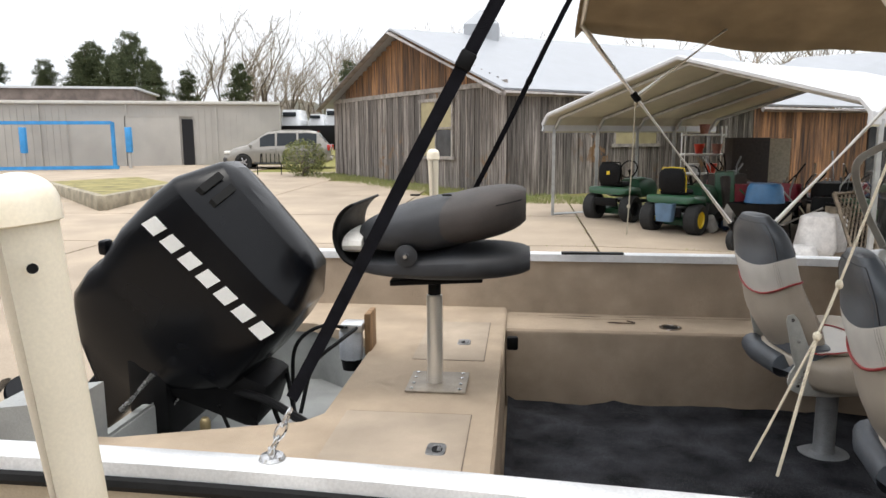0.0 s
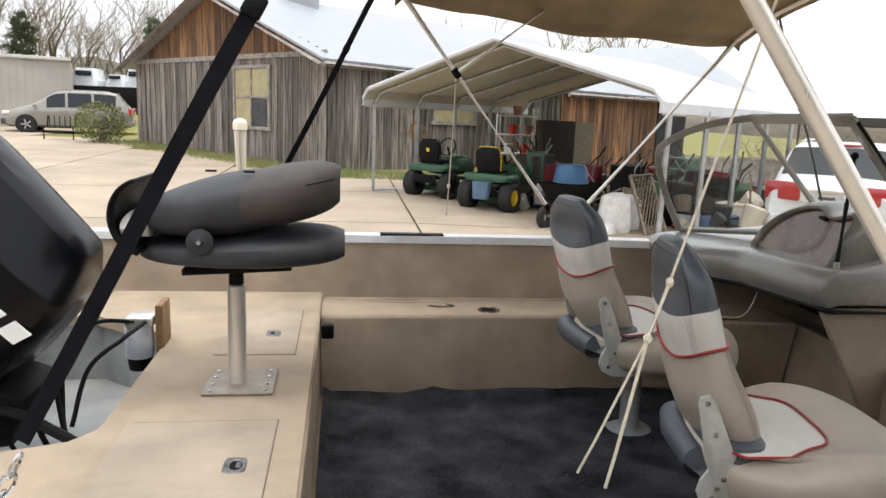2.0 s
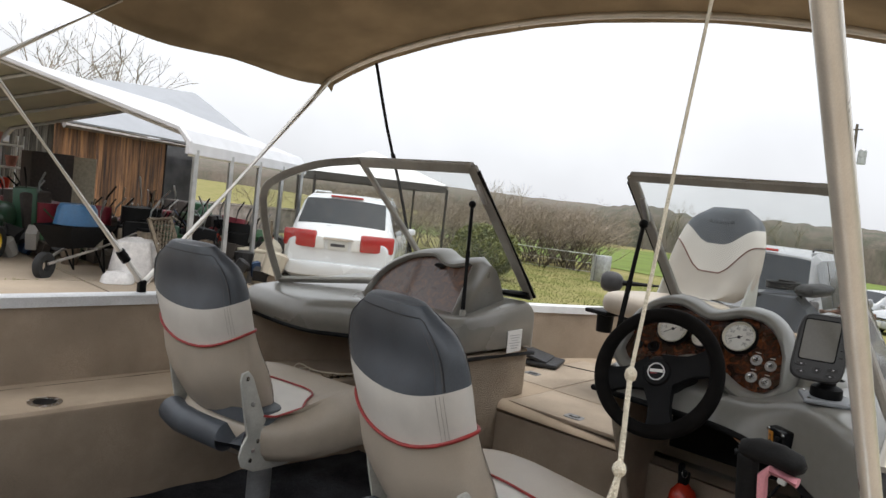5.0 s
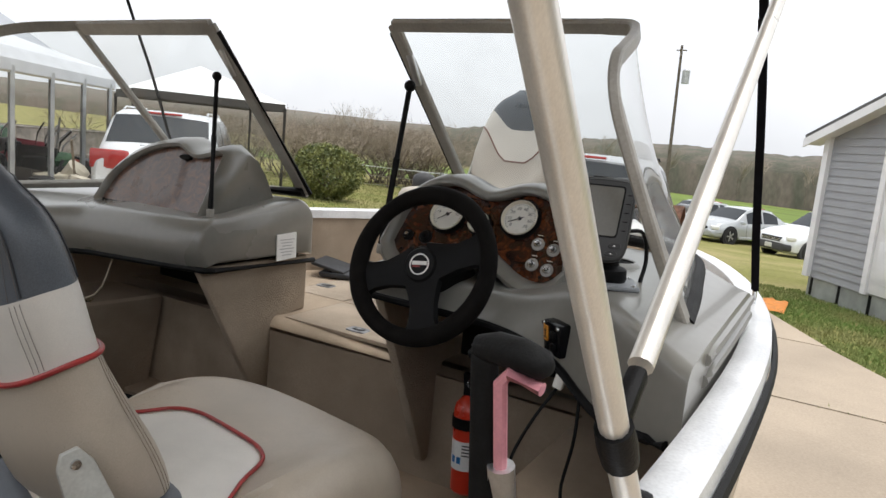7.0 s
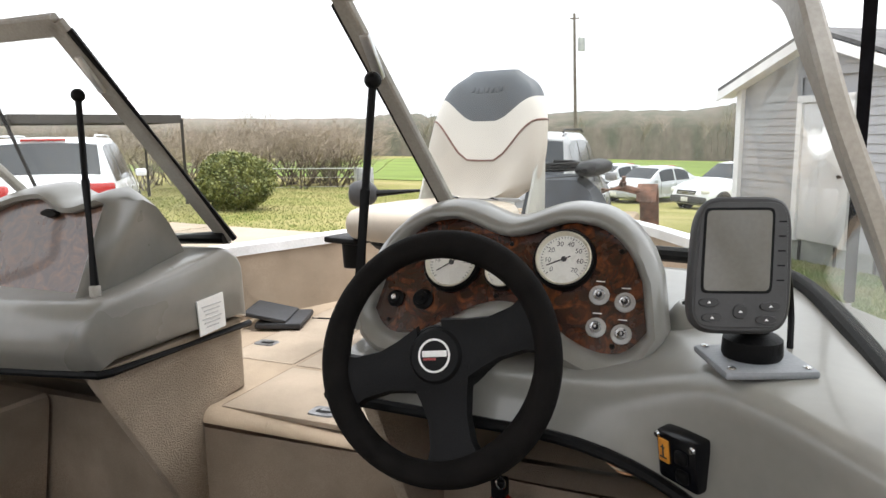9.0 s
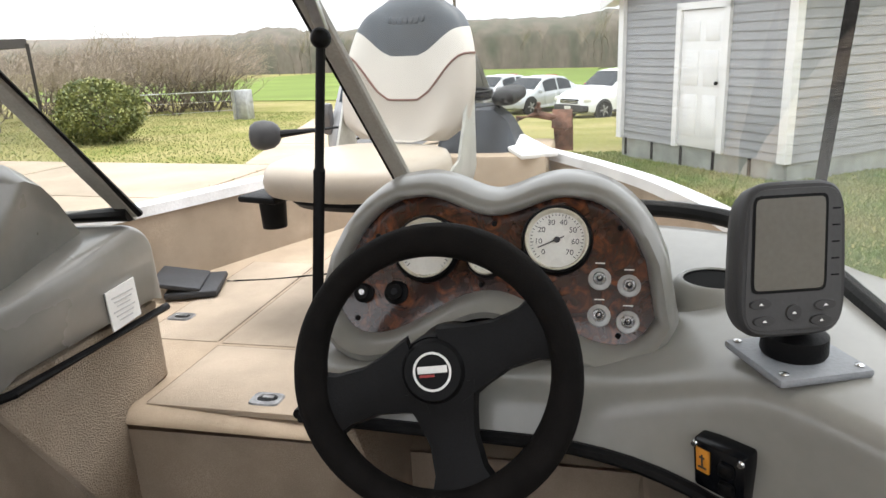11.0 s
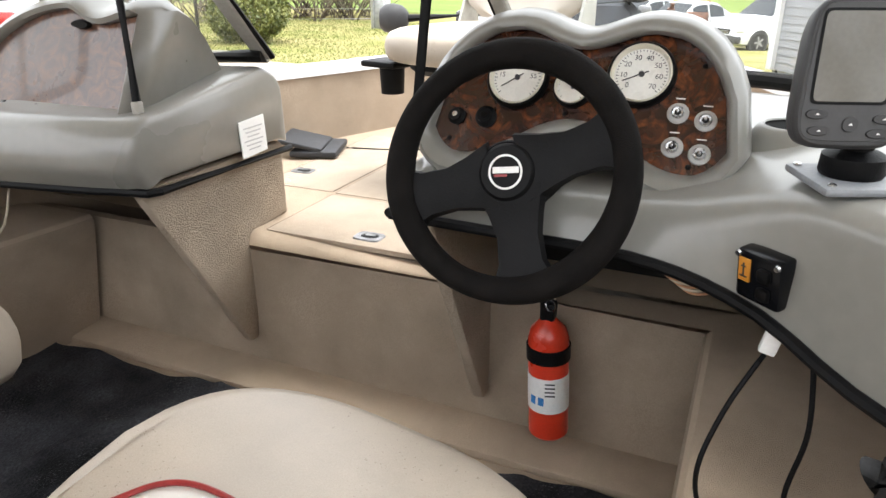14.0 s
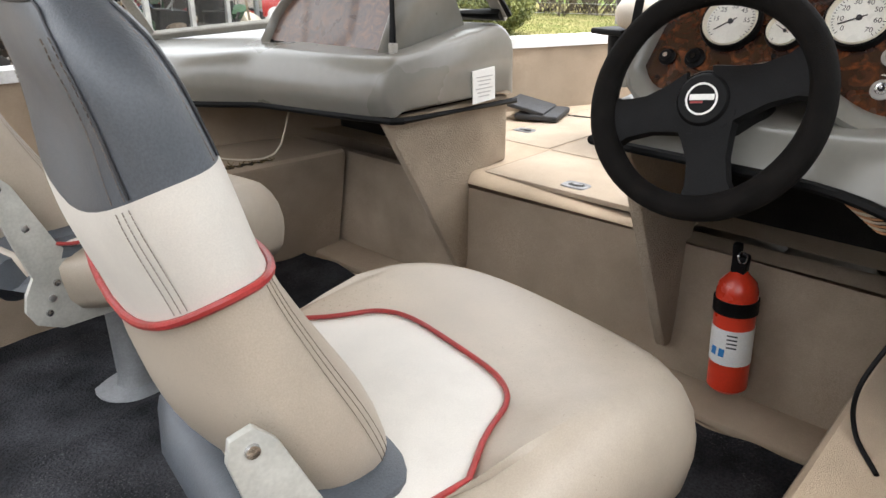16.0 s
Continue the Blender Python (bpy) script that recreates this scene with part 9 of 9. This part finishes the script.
# wheelbarrow
wb = thing("wheelbarrow", "black wheelbarrow heaped with junk and a blue tub", "wheelbarrow", (4.4, 12.3, 0.08))
tray = [[Vector((x, y, z)) for x, y in ((-0.45 * f + o, -0.33 * f), (0.5 * f + o, -0.28 * f), (0.5 * f + o, 0.28 * f), (-0.45 * f + o, 0.33 * f))] for f, z, o in ((0.55, 0.42, 0.05), (1.0, 0.72, 0.0), (1.02, 0.74, 0.0))]
mB = pose(4.65, 12.45, GZ(4.6, 12.4), 0, 0, 215)
part("tray", loft([[mB @ p for p in r] for r in tray], True, (True, False)), BLACK, wb, "black steel tray")
for sg in (-1, 1):
    part("handle", rodm([mB @ Vector((-1.0, sg * 0.33, 0.62)), mB @ Vector((-0.2, sg * 0.22, 0.4)), mB @ Vector((0.62, sg * 0.06, 0.22))], 0.022, 8), TRIMW, wb, "grey wooden handle")
    part("leg", rodm([mB @ Vector((-0.3, sg * 0.25, 0.42)), mB @ Vector((-0.38, sg * 0.25, 0.0)), mB @ Vector((-0.12, sg * 0.25, 0.38))], 0.016, 6), BLACK, wb)
part("wheel", lathe([(0.08, 0.04), (0.17, 0.05), (0.19, 0.03), (0.19, -0.03), (0.17, -0.05), (0.08, -0.04)], aim(mB @ Vector((0.62, 0, 0.19)), mB.to_3x3() @ Vector((0, 1, 0))), 24), TYRE, wb, "black tyre")
BTUB = mat("bright_blue_plastic", (0.015, 0.085, 0.19), 0.4, vary=0.06)
loose("blue_tub", "bright blue upturned plastic tub on the wheelbarrow", "tub", lathe([(0, 0.3), (0.22, 0.3), (0.26, 0.24), (0.3, 0.0), (0.0, 0.0)], mB @ Matrix.Translation((0.0, 0.0, 0.74)), 24), BTUB)

# lattice panel leaning
lt = thing("lattice_panel", "weathered wooden lattice panel leaning on junk", "lattice", (6.0, 12.0, 0.03))
LWOOD = mat("lattice_wood", (0.33, 0.27, 0.2), 0.85, scale=10, vary=0.2, bump=0.3)
La, Lb = Vector((5.75, 11.75, GZ(5.7, 11.7))), Vector((6.35, 12.3, GZ(6.3, 12.3)))
Lu = (Lb - La).normalized()
Lv = Vector((-0.25, 0.25, 0.94)).normalized()
Wd, Ht = 0.82, 1.02
for a, b in (((0, 0), (Wd, 0)), ((0, Ht), (Wd, Ht)), ((0, 0), (0, Ht)), ((Wd, 0), (Wd, Ht))):
    part("frame_bar", rodm([La + Lu * a[0] + Lv * a[1], La + Lu * b[0] + Lv * b[1]], 0.035, 4), LWOOD, lt)
for k in range(-6, 8):
    for sg in (1, -1):
        c = k * 0.13
        x0 = c if sg > 0 else Wd - c
        ta = max(0.0, min(Ht, ((0 - x0) / sg) if sg > 0 else ((Wd - x0) / sg)))
        tb_ = max(0.0, min(Ht, ((Wd - x0) / sg) if sg > 0 else ((0 - x0) / sg)))
        if tb_ - ta > 0.05:
            off = Vector((0.7, -0.7, 0)) * (0.006 * sg)
            part("lath", rodm([La + Lu * (x0 + sg * ta) + Lv * ta + off, La + Lu * (x0 + sg * tb_) + Lv * tb_ + off], 0.014, 4), LWOOD, lt)
# white bags, red boxes, bins and odd junk
BAG = mat("white_feed_bag", (0.72, 0.7, 0.68), 0.6, scale=8, vary=0.08, bump=0.3, fine=30)
for x, y, h, s in ((5.3, 12.05, 0.66, 0.3), (5.65, 12.4, 0.6, 0.26), (5.0, 11.75, 0.2, 0.22)):
    rings = [sup((x, y, GZ(x, y) + h * k), X, Y, s * f, s * 0.7 * f, 20, 2.6) for k, f in ((0.0, 0.85), (0.15, 1.0), (0.6, 0.95), (0.9, 0.8), (1.0, 0.3))]
    for r in rings:
        for p in r:
            p += Vector((noise.noise(p * 4), noise.noise(p * 4 + Vector((9, 0, 0))), 0)) * 0.05
    loose("feed_bag", "lumpy white plastic bag tied with black cord", "bag", loft(rings), BAG, group="bags")
JUNK = [("red_fuel_can", "red plastic fuel can among the junk", "fuel can", RED, 0.3), ("brown_crate", "brown wooden crate among the junk", "crate", LWOOD, 0.45), ("black_bin", "black plastic bin among the junk", "bin", BLACK, 0.4),
        ("beige_cooler", "beige cooler box among the junk", "cooler", mat("beige_cooler_plastic", (0.6, 0.54, 0.42), 0.5, vary=0.06), 0.45), ("grey_machine", "grey garden machine among the junk", "machine", GALV, 0.4), ("maroon_mower", "maroon push mower among the junk", "mower", mat("maroon_paint", (0.2, 0.015, 0.03), 0.35, vary=0.08), 0.45), ("green_crate", "dark green crate among the junk", "crate", GREEN, 0.4)]
for k in range(34):
    s_, d_ = rc.uniform(0.45, 1.35), rc.uniform(0.5, 3.6)
    p = Vector((1.5, 15.8, 0)) + Vector((4.8, -3.8, 0)) * s_ + Vector((0.68, 0.73, 0)) * d_
    nm, lb_, ct, m_, sz = JUNK[k % len(JUNK)]
    w, l_, h = sz * rc.uniform(0.7, 1.3), sz * rc.uniform(0.8, 1.5), sz * rc.uniform(0.6, 1.5)
    a = rc.uniform(0, 3.1)
    M = Matrix.Rotation(a, 3, "Z")
    base = GZ(p.x, p.y)
    j = thing(nm, lb_, ct, (p.x, p.y, base))
    part("shell", boxm((p.x, p.y, base + h / 2), (l_, w, h), 0.04, M), m_, j)
    part("top_rim", boxm((p.x, p.y, base + h + 0.012), (l_ * 1.03, w * 1.03, 0.05), 0.015, M), m_ if k % 2 else BLACK, j)
    hp = [Vector((p.x, p.y, base + h)) + M @ Vector((l_ * 0.35 * math.cos(t), 0, 0.02 + 0.14 * math.sin(t))) for t in (math.pi * i / 8 for i in range(9))]
    part("handle", rodm(hp, 0.014, 6), BLACK, j)
DARKJ = [("black_bin", "black plastic bin in the carport heap", "bin", BLACK, 0.45), ("maroon_mower", "maroon push mower in the carport heap", "mower", bpy.data.materials["maroon_paint"], 0.5), ("dark_crate", "dark brown crate in the carport heap", "crate", bpy.data.materials["dark_brown_cabinet"], 0.5),
         ("green_machine", "dark green garden machine in the carport heap", "machine", GREEN, 0.5), ("black_drum", "black steel drum in the carport heap", "drum", RUBBER, 0.5), ("red_fuel_can", "red plastic fuel can in the carport heap", "fuel can", RED, 0.3)]
for k in range(74):
    px_, py_ = rc.uniform(4.7, 9.4), rc.uniform(14.0, 18.6)
    if k >= 44:
        s_, d_ = rc.uniform(0.62, 1.08), rc.uniform(0.9, 3.4)
        px_, py_ = 1.5 + 4.8 * s_ + 0.68 * d_, 15.8 - 3.8 * s_ + 0.73 * d_
    nm, lb_, ct, m_, sz = DARKJ[k % len(DARKJ)]
    w, l_, h = sz * rc.uniform(0.7, 1.3), sz * rc.uniform(0.8, 1.6), sz * rc.uniform(0.8, 2.2)
    M = Matrix.Rotation(rc.uniform(0, 3.1), 3, "Z") @ Matrix.Rotation(rc.uniform(-0.12, 0.12), 3, "X")
    base = GZ(px_, py_)
    j = thing(nm, lb_, ct, (px_, py_, base))
    if k % 3 == 1:
        part("shell", lathe([(0, 0), (w * 0.5, 0), (w * 0.55, h * 0.1), (w * 0.5, h), (0, h)], Matrix.Translation((px_, py_, base)) @ M.to_4x4(), 16), m_, j)
    else:
        part("shell", boxm((px_, py_, base + h / 2), (l_, w, h), 0.05, M), m_, j)
    part("handle", rodm([Vector((px_, py_, base + h * 0.8)) + M @ Vector(q) for q in ((-l_ * 0.4, 0, 0), (-l_ * 0.5, 0, 0.35), (-l_ * 0.8, 0, 0.55))], 0.016, 6), BLACK if k % 2 else GALV, j)
    part("wheel", lathe([(0.04, 0.03), (0.11, 0.035), (0.13, 0.0), (0.11, -0.035), (0.04, -0.03)], aim(Vector((px_, py_, base + 0.13)) + M @ Vector((l_ * 0.3, w * 0.55, 0)), M @ Vector((0, 1, 0))), 14), TYRE, j)
for k in range(9):
    s_, d_ = rc.uniform(0.5, 1.2), rc.uniform(0.5, 3.0)
    p = Vector((1.5, 15.8, 0)) + Vector((4.8, -3.8, 0)) * s_ + Vector((0.68, 0.73, 0)) * d_
    q = p + Vector((rc.uniform(-0.5, 0.5), rc.uniform(-0.5, 0.5), rc.uniform(1.0, 1.6)))
    loose("tool_pole", "long wooden tool handle leaning in the junk", "tool", rodm([(p.x, p.y, GZ(p.x, p.y)), q], 0.018, 6), LWOOD if k % 2 else GALV, group="tool handles")

# the small stuff that fills the heap
heap_mat = mat("mixed_junk", (0.1, 0.09, 0.08), 0.6, vary=0.2)
hn, hl = heap_mat.node_tree.nodes, heap_mat.node_tree.links
geo_, pal = hn.new("ShaderNodeNewGeometry"), hn.new("ShaderNodeValToRGB")
pal.color_ramp.interpolation = "CONSTANT"
for k, (pos_, c_) in enumerate(((0.0, (0.012, 0.012, 0.013)), (0.34, (0.06, 0.05, 0.042)), (0.5, (0.15, 0.11, 0.075)), (0.6, (0.2, 0.02, 0.025)), (0.66, (0.32, 0.31, 0.29)), (0.76, (0.03, 0.1, 0.04)), (0.82, (0.45, 0.06, 0.03)), (0.86, (0.5, 0.45, 0.36)), (0.94, (0.04, 0.08, 0.16)))):
    e_ = pal.color_ramp.elements[k] if k < 2 else pal.color_ramp.elements.new(pos_)
    e_.position, e_.color = pos_, (*c_, 1)
hl.new(geo_.outputs["Random Per Island"], pal.inputs["Fac"])
hl.new(pal.outputs[0], hn["Principled BSDF"].inputs["Base Color"])
hp_ = bmesh.new()
for k in range(430):
    s_, d_ = rc.uniform(0.46, 1.22), rc.uniform(0.25, 3.2)
    if k > 300:
        s_, d_ = rc.uniform(0.95, 1.32), rc.uniform(1.0, 3.4)
    p = Vector((1.5, 15.8, 0)) + Vector((4.8, -3.8, 0)) * s_ + Vector((0.68, 0.73, 0)) * d_
    if (p - Vector((4.65, 12.45, 0))).length < 0.9:
        continue
    z0 = GZ(p.x, p.y) + rc.uniform(0, 0.62) ** 1.3 * min(1.0, 0.35 + d_ * 0.4)
    M = Matrix.Rotation(rc.uniform(0, 3.1), 3, "Z") @ Matrix.Rotation(rc.gauss(0, 0.4), 3, "X") @ Matrix.Rotation(rc.gauss(0, 0.4), 3, "Y")
    kind_ = k % 5
    if kind_ < 2:
        box(hp_, (p.x, p.y, z0 + 0.1), (rc.uniform(0.12, 0.45), rc.uniform(0.1, 0.3), rc.uniform(0.06, 0.3)), M)
    elif kind_ == 2:
        q_ = M @ Vector((rc.uniform(0.3, 0.7), 0, 0.1))
        rod(hp_, [(p.x, p.y, z0 + 0.1), (p.x + q_.x, p.y + q_.y, z0 + 0.15 + abs(q_.z))], rc.uniform(0.012, 0.03), 5)
    elif kind_ == 3:
        r_ = rc.uniform(0.07, 0.17)
        quad_strip(hp_, [[Vector((p.x, p.y, z0 + 0.1)) + M @ Vector((h_, a_ * math.cos(t_), a_ * math.sin(t_))) for t_ in (2 * math.pi * i / 12 for i in range(12))] for a_, h_ in ((r_ * 0.6, -0.05), (r_, -0.05), (r_, 0.05), (r_ * 0.6, 0.05))], True, (True, True))
    else:
        h_ = rc.uniform(0.15, 0.4)
        quad_strip(hp_, [[Vector((p.x, p.y, z0)) + M @ Vector((a_ * math.cos(t_), a_ * math.sin(t_), zz_)) for t_ in (2 * math.pi * i / 10 for i in range(10))] for a_, zz_ in ((h_ * 0.4, 0), (h_ * 0.5, h_ * 0.9), (h_ * 0.3, h_))], True, (True, True))
solid("junk_heap", hp_, heap_mat, "heap of mixed tools, tins, wheels and scrap", "junk", kind="stuff", smooth=False)

# porch rail and pickets beyond the carport
pf = thing("picket_rail", "weathered grey picket rail of the porch", "railing", (11.5, 19.0, 0.0))
pa, pb_ = Vector((9.6, 18.4, 0)), Vector((14.5, 20.5, 0))
for h in (0.35, 1.0):
    part("rail", rodm([pa + Z * (GZ(pa.x, pa.y) + h), pb_ + Z * (GZ(pb_.x, pb_.y) + h)], 0.035, 4), TRIMW, pf)
for k in range(40):
    p = pa.lerp(pb_, k / 39)
    part("picket", boxm((p.x, p.y, GZ(p.x, p.y) + 0.65), (0.09, 0.02, 0.8), 0), TRIMW, pf)
# pale canopy tent frame behind the minivan
ct_ = thing("canopy_tent", "dark canopy tent frame with a pale top", "tent", (16, 15, -0.2))
TF = [Vector((13.1, 18.1, 0)), Vector((16.7, 16.2, 0)), Vector((18.3, 19.2, 0)), Vector((14.7, 21.1, 0))]
DK = mat("dark_tent_frame", (0.05, 0.045, 0.04), 0.7, vary=0.1)
for p in TF:
    part("leg", rodm([p + Z * GZ(p.x, p.y), p + Z * 2.1], 0.05, 6), DK, ct_)
for a, b in zip(TF, TF[1:] + TF[:1]):
    part("valance", loft([[a + Z * 2.0, b + Z * 2.0], [a + Z * 2.22, b + Z * 2.22]], False, (False, False)), DK, ct_)
apx = sum(TF, Vector()) / 4 + Z * 3.1
bm = bmesh.new()
av = bm.verts.new(apx)
tv = [bm.verts.new(p + Z * 2.22) for p in TF]
for k in range(4):
    bm.faces.new((av, tv[k], tv[(k + 1) % 4]))
part("roof_cloth", bm, mat("pale_tent_cloth", (0.88, 0.88, 0.87), 0.8, vary=0.03), ct_, "pale tent top", smooth=False)
# orange netting heap by the house
nt = bmesh.new()
quad_strip(nt, [[(12.3 + 0.5 * i / 8 * 2 - 0.5, 2.3 + 0.35 * j / 6, GZ(12.4, 2.3) + 0.02 + 0.07 * abs(noise.noise((i * 0.9, j * 0.9, 2)))) for j in range(7)] for i in range(9)], False)
loose("orange_tarp", "crumpled orange netting lying on the grass", "tarp", nt, mat("orange_netting", (0.7, 0.25, 0.04), 0.7, vary=0.15, bump=0.4))
